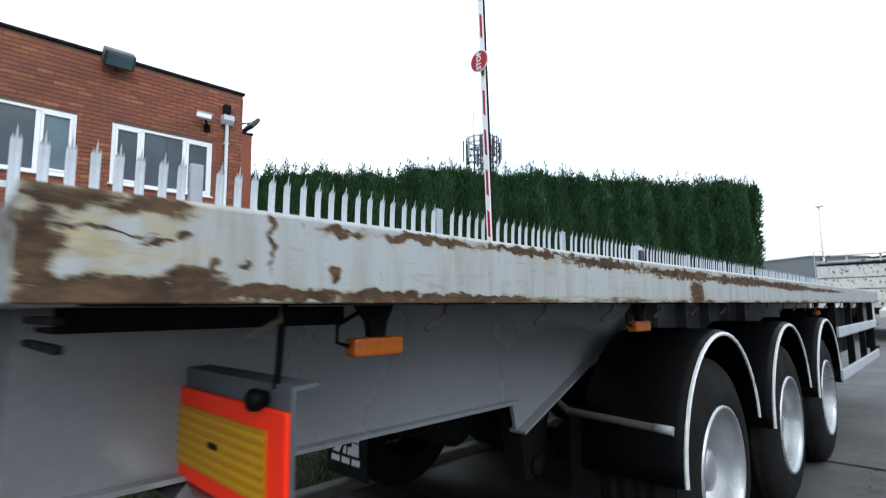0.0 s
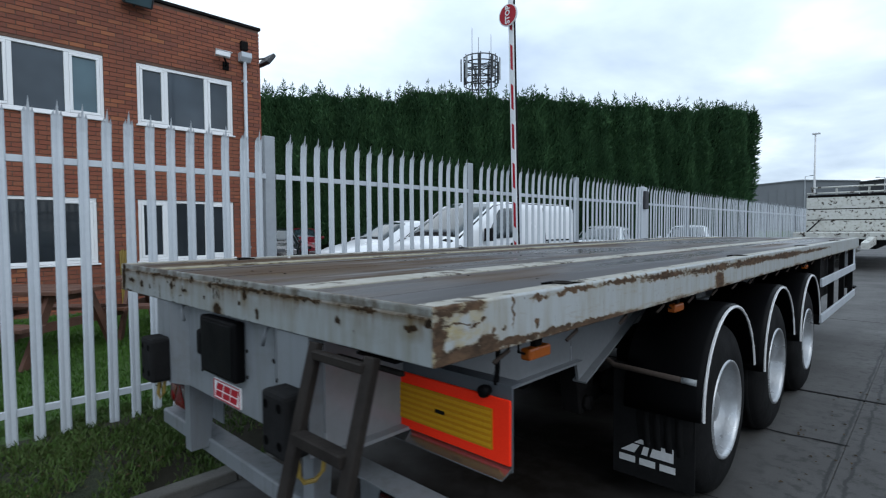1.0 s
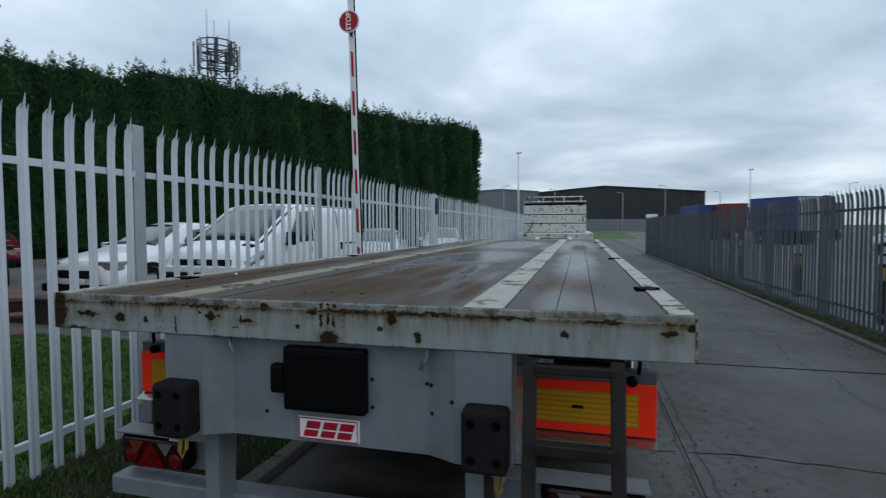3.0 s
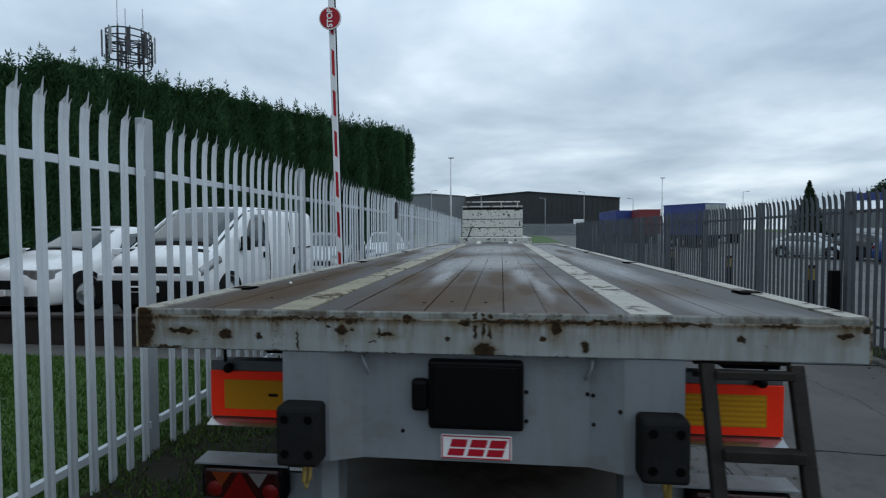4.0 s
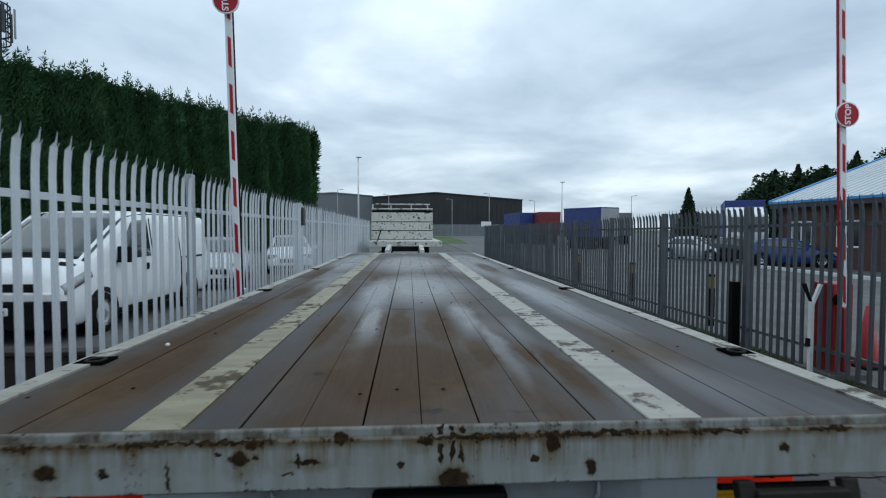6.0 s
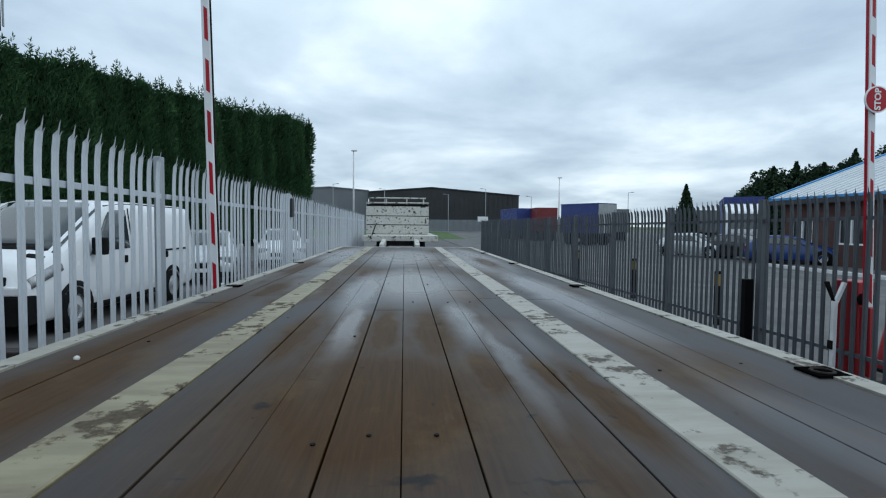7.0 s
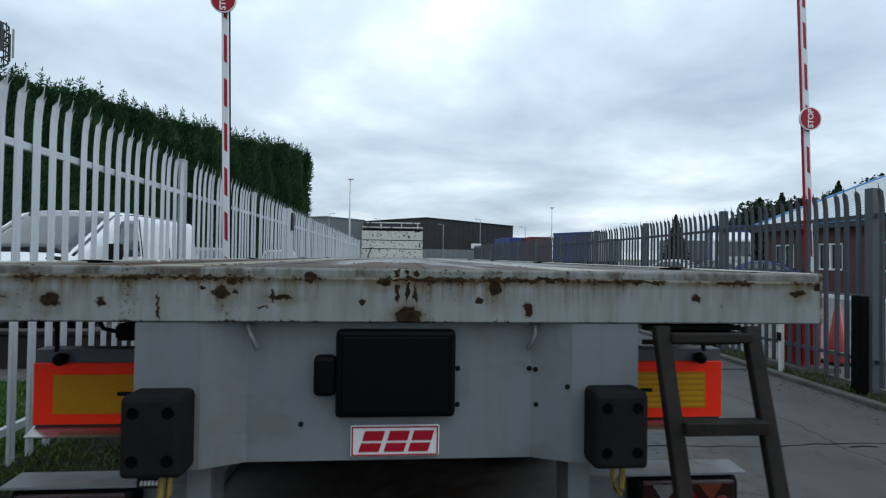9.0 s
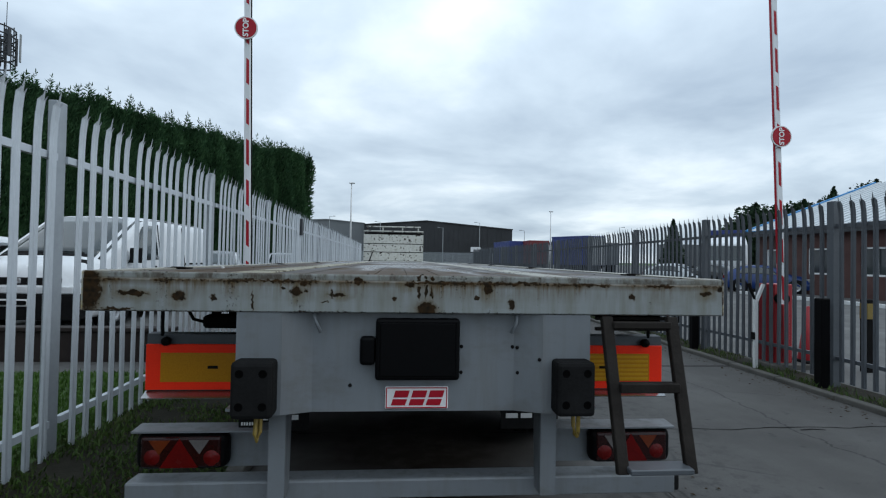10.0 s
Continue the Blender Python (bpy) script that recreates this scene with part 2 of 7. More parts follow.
def side_rave_material():
    """Chipped pale paint: bare brown steel at the rear corner, along the lower edge and in a wavering band under the upper one."""
    m, n, l, b = shader("chipped side rave paint", 0.5)
    v = coords(n)
    sep = n.new("ShaderNodeSeparateXYZ")
    l.new(v, sep.inputs[0])
    along, high = sep.outputs[1], sep.outputs[2]
    runs = remap(n, l, noise_node(n, l, stretch(n, l, v, 5, 7, 0.8), 3.0, 6, 0.62), 0.45, 0.75)
    c = mixc(n, l, runs, (0.35, 0.37, 0.375), (0.25, 0.235, 0.18))
    # yellowed towards the rear corner and near the bare patches
    yellow = maths(n, l, "MULTIPLY", remap(n, l, along, 0.26, 0.10), remap(n, l, noise_node(n, l, stretch(n, l, v, 1, 0.6, 1.2), 22, 5, 0.6), 0.42, 0.6))
    c = mixc(n, l, maths(n, l, "MULTIPLY", yellow, 0.85), c, (0.36, 0.29, 0.12))
    fine = noise_node(n, l, stretch(n, l, v, 1, 0.16, 1), 62, 8, 0.72)
    broad = noise_node(n, l, stretch(n, l, v, 1, 0.22, 1.2), 12.0, 7, 0.68)
    specks = noise_node(n, l, stretch(n, l, v, 1, 1.5, 0.6), 52, 5, 0.7)
    corner = [(0.02, 1.33, 0.03, 0.1), (0.05, 1.388, 0.07, 0.028), (0.14, 1.385, 0.07, 0.018), (0.06, 1.262, 0.06, 0.022), (0.12, 1.268, 0.07, 0.026), (0.205, 1.285, 0.05, 0.03), (0.235, 1.302, 0.012, 0.02), (0.09, 1.346, 0.1, 0.004), (0.16, 1.336, 0.03, 0.005), (0.19, 1.345, 0.014, 0.012), (0.28, 1.312, 0.02, 0.008)]
    bands = [(0.319, 1.35, 0.008, 0.055), (0.34, 1.268, 0.14, 0.012), (0.46, 1.378, 0.07, 0.012), (0.56, 1.266, 0.1, 0.013), (0.44, 1.3, 0.012, 0.02), (0.8, 1.262, 0.22, 0.014), (0.68, 1.382, 0.18, 0.012), (1.05, 1.384, 0.3, 0.012), (1.5, 1.374, 0.4, 0.02), (2.1, 1.364, 0.6, 0.026), (2.24, 1.3, 0.1, 0.06), (2.9, 1.362, 0.8, 0.028), (3.9, 1.356, 0.9, 0.03), (5.2, 1.35, 1.2, 0.018)]
    spots = blotches(n, l, v, [(1.25, y, z, 1, ry, rz) for y, z, ry, rz in corner + bands], 0.05, 30)
    low = remap(n, l, high, 1.278, 1.254, 0, 0.16)
    grain = maths(n, l, "ADD", maths(n, l, "MULTIPLY", fine, 0.55), maths(n, l, "MULTIPLY", broad, 0.45))
    worn = maths(n, l, "ADD", grain, maths(n, l, "ADD", low, maths(n, l, "MULTIPLY", spots, 0.26)))
    flaked = remap(n, l, worn, 0.62, 0.70)
    ticks = maths(n, l, "MULTIPLY", remap(n, l, specks, 0.63, 0.68), remap(n, l, noise_node(n, l, v, 3.2, 3), 0.42, 0.6, 0.15, 0.9))
    c = mixc(n, l, ticks, c, (0.06, 0.048, 0.038))
    halo = remap(n, l, worn, 0.54, 0.64, 0, 0.7)
    c = mixc(n, l, halo, c, (0.23, 0.185, 0.11))
    rust = mixc(n, l, remap(n, l, noise_node(n, l, stretch(n, l, v, 1, 0.5, 1.3), 34, 6, 0.65), 0.35, 0.65), (0.115, 0.072, 0.045), (0.040, 0.028, 0.020))
    c = mixc(n, l, flaked, c, rust)
    l.new(c, b.inputs["Base Color"])
    l.new(remap(n, l, flaked, 0, 1, 0.42, 0.9), b.inputs["Roughness"])
    l.new(remap(n, l, flaked, 0, 1, 0.45, 0.08), b.inputs["Specular IOR Level"])
    bump(n, l, b, maths(n, l, "SUBTRACT", 1.0, flaked), 0.4, 0.003)
    return m


def chassis_material():
    """Grey paint, dulled by road film that runs down it, with small chips to dark metal."""
    m, n, l, b = shader("grey chassis paint", 0.42)
    v = coords(n)
    c = mixc(n, l, remap(n, l, noise_node(n, l, v, 1.6, 5), 0.3, 0.7), (0.182, 0.197, 0.212), (0.145, 0.157, 0.171))
    film = remap(n, l, noise_node(n, l, stretch(n, l, v, 7, 7, 0.7), 2.4, 6, 0.62), 0.48, 0.74, 0, 0.5)
    c = mixc(n, l, film, c, (0.125, 0.125, 0.118))
    low = remap(n, l, noise_node(n, l, stretch(n, l, v, 3, 3, 5), 2.0, 6, 0.68), 0.52, 0.70, 0, 0.4)
    c = mixc(n, l, low, c, (0.10, 0.095, 0.085))
    chips = remap(n, l, maths(n, l, "ADD", maths(n, l, "MULTIPLY", noise_node(n, l, v, 55, 6, 0.7), 0.6), maths(n, l, "MULTIPLY", noise_node(n, l, v, 4, 3), 0.4)), 0.645, 0.675)
    c = mixc(n, l, chips, c, (0.035, 0.03, 0.026))
    l.new(c, b.inputs["Base Color"])
    l.new(remap(n, l, film, 0, 0.5, 0.36, 0.62), b.inputs["Roughness"])
    bump(n, l, b, noise_node(n, l, v, 60, 3), 0.05, 0.003)
    return m


MAT = {}
MAT["rear_paint"] = rear_beam_material()
MAT["side_paint"] = side_rave_material()
MAT["strip_paint"] = worn_paint("cream strip paint", (0.31, 0.295, 0.25), (0.21, 0.195, 0.15), (0.11, 0.092, 0.072), 0.575, (1.2, 5, 1), 17.0)
MAT["chassis"] = chassis_material()
MAT["web"] = plain("glossy grey chassis web", (0.235, 0.248, 0.265), (0.185, 0.192, 0.20), 0.26, 0, 1.4, 30, 0.01, 0.06, spec=0.75)
MAT["strip_yellow"] = worn_paint("yellowed strip paint", (0.235, 0.208, 0.122), (0.130, 0.104, 0.052), (0.085, 0.062, 0.034), 0.56, (1.2, 5, 1), 17.0)
MAT["bright_metal"] = plain("bright folded metal", (0.42, 0.42, 0.42), (0.30, 0.30, 0.30), 0.16, 0.9, 2, 60, 0.03, 0.08)
MAT["chassis_dark"] = plain("grimy dark steel", (0.010, 0.009, 0.009), (0.005, 0.005, 0.005), 0.85, 0, 3, 50, 0.3, spec=0.10)
MAT["rubber"] = plain("black rubber", (0.013, 0.013, 0.0135), (0.007, 0.007, 0.007), 0.85, 0, 5, 80, 0.25, spec=0.10)
MAT["tyre"] = plain("tyre rubber", (0.011, 0.011, 0.0115), (0.006, 0.006, 0.006), 0.85, 0, 5, 60, 0.3, spec=0.12)
MAT["black_plastic"] = plain("black plastic", (0.0040, 0.0040, 0.0048), (0.0024, 0.0024, 0.0026), 0.45, 0, 3, 80, 0.08, spec=0.07)
MAT["ladder"] = plain("scuffed dark ladder paint", (0.026, 0.022, 0.019), (0.013, 0.011, 0.010), 0.7, 0, 6, 60, 0.25, spec=0.12)
MAT["rim"] = plain("dull aluminium paint", (0.50, 0.515, 0.53), (0.33, 0.34, 0.35), 0.32, 0.6, 5, 60, 0.1)
MAT["white_line"] = plain("white edge trim", (0.72, 0.73, 0.73), (0.5, 0.5, 0.5), 0.5)
MAT["white_paint"] = plain("white gloss paint", (0.74, 0.76, 0.78), (0.68, 0.70, 0.72), 0.25, 0, 1.2, 30, 0.0, 0.05)
MAT["upvc"] = plain("white window frame plastic", (0.78, 0.79, 0.80), (0.72, 0.73, 0.74), 0.32, 0, 2, 40, 0.0, 0.05)
MAT["galv"] = plain("galvanised steel", (0.55, 0.59, 0.63), (0.46, 0.495, 0.535), 0.40, 0.14, 3, 30, 0.04, 0.1, 0.12)
MAT["galv_dark"] = plain("dull grey galvanised steel", (0.096, 0.106, 0.120), (0.070, 0.079, 0.090), 0.5, 0.1, 3, 30, 0.04, 0.1, 0.25)
MAT["concrete"] = plain("concrete kerb", (0.10, 0.095, 0.085), (0.05, 0.048, 0.042), 0.9, 0, 2.5, 60, 0.4)
MAT["red"] = plain("red paint", (0.36, 0.012, 0.02), (0.28, 0.010, 0.016), 0.4)
MAT["sign_red"] = plain("sign red", (0.38, 0.008, 0.022), (0.32, 0.007, 0.018), 0.4, spec=0.25)
MAT["sign_white"] = plain("sign white", (0.78, 0.78, 0.78), (0.72, 0.72, 0.72), 0.35)
MAT["yellow"] = plain("faded yellow paint", (0.30, 0.21, 0.035), (0.13, 0.09, 0.025), 0.6)
MAT["cladding"] = plain("black wall cladding", (0.020, 0.021, 0.024), (0.014, 0.015, 0.017), 0.5, 0, 0.3, 5, 0.02)
MAT["grey_cladding"] = plain("grey wall cladding", (0.16, 0.17, 0.18), (0.13, 0.14, 0.15), 0.5, 0, 0.3, 5, 0.02)
MAT["roof_white"] = plain("pale sheet roof", (0.62, 0.65, 0.67), (0.5, 0.53, 0.55), 0.5, 0, 0.6, 20, 0.02)
MAT["blue_trim"] = plain("bright blue trim", (0.05, 0.26, 0.55), (0.04, 0.2, 0.45), 0.4)
MAT["navy"] = plain("navy curtain", (0.025, 0.045, 0.20), (0.018, 0.03, 0.14), 0.5)
MAT["lorry_red"] = plain("lorry red", (0.17, 0.018, 0.02), None, 0.5)
MAT["table_wood"] = plain("reddish stained picnic wood", (0.13, 0.055, 0.032), (0.07, 0.032, 0.02), 0.7, 0, 4, 40, 0.3)
MAT["bark"] = plain("bark", (0.06, 0.045, 0.035), None, 0.95, 0, 5, 40, 0.6)
MAT["steel_dark"] = plain("dark lattice steel", (0.028, 0.031, 0.037), (0.02, 0.022, 0.026), 0.6)
MAT["lamp_grey"] = plain("grey column paint", (0.30, 0.32, 0.33), None, 0.5)
MAT["car_dark"] = plain("dark car paint", (0.012, 0.013, 0.016), (0.010, 0.011, 0.013), 0.18, 0, 1, 30, 0, 0.05)
MAT["car_red"] = plain("dark red car paint", (0.15, 0.008, 0.016), (0.12, 0.007, 0.012), 0.2, 0, 1, 30, 0, 0.05)
MAT["car_blue"] = plain("blue car paint", (0.014, 0.04, 0.16), (0.012, 0.035, 0.13), 0.2, 0, 1, 30, 0, 0.05)
MAT["car_silver"] = plain("silver car paint", (0.52, 0.54, 0.55), (0.46, 0.48, 0.49), 0.25, 0.4, 1, 30, 0, 0.05)
MAT["orange"] = plain("orange lens", (0.46, 0.115, 0.010), (0.33, 0.075, 0.007), 0.25)
MAT["lens_red"] = plain("red lamp lens", (0.145, 0.005, 0.005), (0.07, 0.003, 0.003), 0.2, 0, 8, 120, 0.1, spec=0.22)
MAT["lens_amber"] = plain("amber lamp lens", (0.15, 0.028, 0.008), (0.10, 0.020, 0.007), 0.15, 0, 8, 120, 0.1)
MAT["lamp_glass"] = plain("clear vehicle lamp glass", (0.42, 0.43, 0.44), (0.16, 0.165, 0.17), 0.12, 0.35, 9, 40, 0.05)
MAT["galv_dull"] = plain("weathered galvanised steel", (0.37, 0.40, 0.43), (0.28, 0.305, 0.33), 0.5, 0.2, 3, 30, 0.05, 0.1, 0.1)
MAT["lens_pale"] = plain("dulled clear lamp lens", (0.17, 0.155, 0.15), (0.09, 0.08, 0.08), 0.12, 0, 8, 120, 0.1)
MAT["dark_wall"] = plain("dark brick with shade painted in", (0.024, 0.015, 0.013), (0.015, 0.011, 0.010), 0.85, 0, 3, 30, 0.3)
MAT["lens_smoke"] = plain("smoked dark red lens", (0.028, 0.004, 0.004), (0.012, 0.003, 0.003), 0.2, 0, 8, 60, 0.02, spec=0.35)
MAT["rail_rust"] = plain("rusty stay pipe", (0.075, 0.06, 0.052), (0.04, 0.03, 0.024), 0.9, 0, 8, 60, 0.4, spec=0.1)
MAT["pocket"] = plain("black for recess shade", (0.004, 0.004, 0.004), None, 1.0, 0, 3, 50, 0.2, 0.0, spec=0.0)


def reflector(name, a, b_):
    m, n, l, b = shader(name, 0.4)
    b.inputs["Specular IOR Level"].default_value = 0.2
    v = coords(n)
    l.new(mixc(n, l, remap(n, l, noise_node(n, l, v, 180, 2), 0.35, 0.65), a, b_), b.inputs["Base Color"])
    return m


MAT["reflect_red"] = reflector("fluorescent red film", (1.0, 0.035, 0.008), (0.95, 0.03, 0.007))
MAT["reflect_yellow"] = reflector("yellow reflective film", (0.47, 0.21, 0.007), (0.41, 0.18, 0.005))
MAT["reflect_stripe"] = reflector("bright yellow reflective ribs", (0.56, 0.30, 0.010), (0.50, 0.26, 0.009))


def deck_material():
    """Worn coated boards, part wet: brown where the coat has gone, grey elsewhere, wet parts darker and shiny."""
    m, n, l, b = shader("worn deck board", 0.5)
    v = n.new("ShaderNodeNewGeometry").outputs["Position"]
    grain = noise_node(n, l, stretch(n, l, v, 40, 1.6, 20), 3.0, 6, 0.6)
    patch = noise_node(n, l, stretch(n, l, v, 1.5, 0.55, 1), 1.5, 4, 0.55)
    o = n.new("ShaderNodeObjectInfo").outputs["Random"]
    worn = blotches(n, l, v, [(-1.0, 1.4, 1.4, 0.17, 1.4, 1), (-0.95, 0.6, 1.4, 0.24, 0.85, 1), (-0.12, 0.55, 1.4, 0.50, 0.75, 1), (0.08, 1.35, 1.4, 0.13, 0.75, 1), (-0.12, 1.4, 1.4, 0.09, 0.70, 1), (-0.45, 1.3, 1.4, 0.09, 0.70, 1), (0.45, 0.5, 1.4, 0.07, 0.5, 1),
                              (0.20, 0.75, 1.4, 0.08, 0.38, 1), (0.37, 0.72, 1.4, 0.045, 0.28, 1), (-1.05, 4.4, 1.4, 0.1, 1.4, 1), (0.9, 5.2, 1.4, 0.14, 1.2, 1), (-0.4, 3.9, 1.4, 0.06, 0.5, 1), (-0.9, 2.7, 1.4, 0.1, 0.6, 1)], 0.10, 5.0)
    brown = maths(n, l, "MAXIMUM", maths(n, l, "MULTIPLY", worn, 0.95), remap(n, l, maths(n, l, "ADD", patch, maths(n, l, "MULTIPLY", o, 0.10)), 0.49, 0.66, 0, 0.8))
    grey = mixc(n, l, remap(n, l, grain, 0.3, 0.7), (0.027, 0.0225, 0.0225), (0.017, 0.0142, 0.0145))
    grey = mixc(n, l, remap(n, l, o, 0, 1, 0, 0.35), grey, (0.038, 0.031, 0.031))
    warm = mixc(n, l, remap(n, l, grain, 0.3, 0.7), (0.064, 0.0335, 0.0115), (0.041, 0.0215, 0.0080))
    tan = remap(n, l, noise_node(n, l, stretch(n, l, v, 1, 0.6, 1), 5.5, 7, 0.66), 0.50, 0.68, 0, 0.55)
    warm = mixc(n, l, tan, warm, (0.100, 0.066, 0.030))
    c = mixc(n, l, brown, grey, warm)
    streak = noise_node(n, l, stretch(n, l, v, 1.3, 0.22, 1), 2.0, 3, 0.5)
    pools = blotches(n, l, v, [(-0.27, 1.4, 1.4, 0.06, 0.9, 1), (0.285, 0.85, 1.4, 0.04, 0.6, 1), (0.22, 1.6, 1.4, 0.09, 0.6, 1), (0.02, 3.1, 1.4, 0.42, 1.2, 1), (-0.3, 2.7, 1.4, 0.14, 1.2, 1), (-0.05, 6.2, 1.4, 0.5, 1.8, 1), (0.88, 2.6, 1.4, 0.16, 1.7, 1), (0.85, 6.0, 1.4, 0.28, 2.6, 1), (-0.9, 6.6, 1.4, 0.25, 2.2, 1)], 0.10, 4.0)
    wet = maths(n, l, "MAXIMUM", remap(n, l, streak, 0.55, 0.70, 0, 0.7), pools)
    wet = maths(n, l, "MULTIPLY", wet, maths(n, l, "SUBTRACT", 1.0, maths(n, l, "MULTIPLY", worn, 0.85)))
    c = mixc(n, l, maths(n, l, "MULTIPLY", wet, 0.35), c, (0.022, 0.020, 0.022))
    chips = maths(n, l, "MAXIMUM", remap(n, l, noise_node(n, l, stretch(n, l, v, 1, 0.6, 1), 15, 4), 0.69, 0.73), blotches(n, l, v, [(-1.12, 2.15, 1.4, 0.035, 0.16, 1), (-1.13, 4.0, 1.4, 0.04, 0.1, 1), (0.3, 3.6, 1.4, 0.05, 0.03, 1), (-0.36, 0.5, 1.4, 0.03, 0.02, 1), (-0.02, 0.12, 1.4, 0.05, 0.02, 1), (0.22, 0.1, 1.4, 0.07, 0.015, 1), (0.6, 0.2, 1.4, 0.03, 0.02, 1)], 0.10, 22))
    c = mixc(n, l, chips, c, (0.012, 0.010, 0.009))
    scuffs = remap(n, l, noise_node(n, l, stretch(n, l, v, 6, 1.0, 1), 4.5, 6, 0.7), 0.64, 0.74, 0, 0.25)
    c = mixc(n, l, scuffs, c, (0.10, 0.085, 0.07))
    cuts = remap(n, l, noise_node(n, l, stretch(n, l, v, 2.0, 14, 1), 3.0, 3, 0.6), 0.715, 0.735, 0, 0.7)
    c = mixc(n, l, cuts, c, (0.012, 0.010, 0.010))
    l.new(c, b.inputs["Base Color"])
    l.new(remap(n, l, wet, 0, 1, 0.52, 0.20), b.inputs["Roughness"])
    l.new(remap(n, l, maths(n, l, "SUBTRACT", brown, wet), 0, 1, 0.38, 0.04), b.inputs["Specular IOR Level"])
    bump(n, l, b, grain, 0.08, 0.003)
    return m


MAT["deck"] = deck_material()


def road_material():
    m, n, l, b = shader("worn concrete road", 0.8)
    v = coords(n)
    agg = noise_node(n, l, v, 140, 3, 0.7)
    blot = noise_node(n, l, v, 0.7, 6, 0.6)
    c = mixc(n, l, remap(n, l, blot, 0.3, 0.7), (0.094, 0.090, 0.085), (0.064, 0.061, 0.058))
    c = mixc(n, l, remap(n, l, agg, 0.35, 0.7, 0, 0.4), c, (0.026, 0.026, 0.027))
    oil = remap(n, l, noise_node(n, l, v, 2.6, 5, 0.6), 0.66, 0.74)
    c = mixc(n, l, maths(n, l, "MULTIPLY", oil, 0.6), c, (0.035, 0.034, 0.034))
    # hairline cracks
    w = n.new("ShaderNodeTexVoronoi")
    w.feature = "DISTANCE_TO_EDGE"
    w.inputs["Scale"].default_value = 0.55
    wob = n.new("ShaderNodeMix"); wob.data_type = "VECTOR"; wob.inputs[0].default_value = 0.12
    nn = n.new("ShaderNodeTexNoise"); nn.inputs["Scale"].default_value = 2.5; nn.inputs["Detail"].default_value = 6
    l.new(v, nn.inputs["Vector"]); l.new(v, wob.inputs[4]); l.new(nn.outputs["Color"], wob.inputs[5])
    l.new(wob.outputs[1], w.inputs["Vector"])
    crack = remap(n, l, w.outputs["Distance"], 0.002, 0.008, 1, 0)
    keep = remap(n, l, noise_node(n, l, v, 0.5, 2), 0.5, 0.56)
    crack = maths(n, l, "MULTIPLY", crack, keep)
    c = mixc(n, l, maths(n, l, "MULTIPLY", crack, 0.75), c, (0.03, 0.03, 0.03))
    sx = n.new("ShaderNodeSeparateXYZ")
    l.new(v, sx.inputs[0])
    for x0, amp, sc_ in ((1.64, 0.10, 2.2), (1.75, 0.16, 1.8), (3.5, 0.9, 0.5)):
        wv = maths(n, l, "MULTIPLY", maths(n, l, "SUBTRACT", noise_node(n, l, stretch(n, l, v, 0.3, 1, 1), sc_, 8, 0.68), 0.0), amp)
        dd = maths(n, l, "ABSOLUTE", maths(n, l, "SUBTRACT_RAW", maths(n, l, "ADD_RAW", sx.outputs[0], wv), x0 + amp * 0.5), 0.0)
        c = mixc(n, l, remap(n, l, dd, 0.006, 0.016, 0.85, 0), c, (0.012, 0.012, 0.012))
    # brown dirt and old oil under the trailer, its shade painted in with them
    dirt_shade = blotches(n, l, v, [(-0.1, 0.9, 0, 1.0, 1.0, 1), (0.1, 2.2, 0, 1.2, 1.3, 1), (-0.1, 4.0, 0, 1.2, 1.7, 1), (0.0, 6.2, 0, 0.8, 1.4, 1)], 0.5, 2.2)
    c = mixc(n, l, maths(n, l, "MULTIPLY", dirt_shade, remap(n, l, noise_node(n, l, v, 5.0, 6, 0.65), 0.30, 0.55, 0.72, 0.98)), c, (0.013, 0.0100, 0.0080))
    spots = remap(n, l, noise_node(n, l, v, 6.5, 4, 0.6), 0.64, 0.70, 0, 0.75)
    # grit and oil where the wheels stand, and darker tyre tracks
    near = maths(n, l, "MULTIPLY", remap(n, l, sx.outputs[0], 1.0, 1.5), remap(n, l, sx.outputs[0], 2.9, 2.0))
    grit = maths(n, l, "MULTIPLY", near, remap(n, l, noise_node(n, l, v, 9.0, 7, 0.72), 0.50, 0.60))
    c = mixc(n, l, maths(n, l, "MULTIPLY", grit, 0.7), c, (0.020, 0.019, 0.018))
    track = remap(n, l, noise_node(n, l, stretch(n, l, v, 1.3, 0.07, 1), 2.2, 4, 0.6), 0.42, 0.62, 0, 0.22)
    c = mixc(n, l, track, c, (0.034, 0.033, 0.032))
    c = mixc(n, l, spots, c, (0.022, 0.022, 0.022))
    l.new(c, b.inputs["Base Color"])
    l.new(remap(n, l, blot, 0.3, 0.7, 0.6, 0.85), b.inputs["Roughness"])
    l.new(remap(n, l, dirt_shade, 0, 1, 0.45, 0.04), b.inputs["Specular IOR Level"])
    bump(n, l, b, agg, 0.25, 0.004)
    return m


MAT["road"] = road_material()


def grass_material(name, a, b_):
    m, n, l, b = shader(name, 0.85)
    v = coords(n)
    c = mixc(n, l, remap(n, l, noise_node(n, l, v, 1.3, 5), 0.3, 0.7), a, b_)
    c = mixc(n, l, remap(n, l, noise_node(n, l, v, 45, 4), 0.3, 0.7, 0, 0.6), c, tuple(x * 0.35 for x in a))
    l.new(c, b.inputs["Base Color"])
    bump(n, l, b, noise_node(n, l, v, 60, 3), 0.8, 0.03)
    return m


MAT["grass"] = grass_material("lawn", (0.065, 0.13, 0.02), (0.045, 0.095, 0.016))
MAT["rough_grass"] = grass_material("rough verge grass", (0.020, 0.032, 0.009), (0.022, 0.020, 0.010))


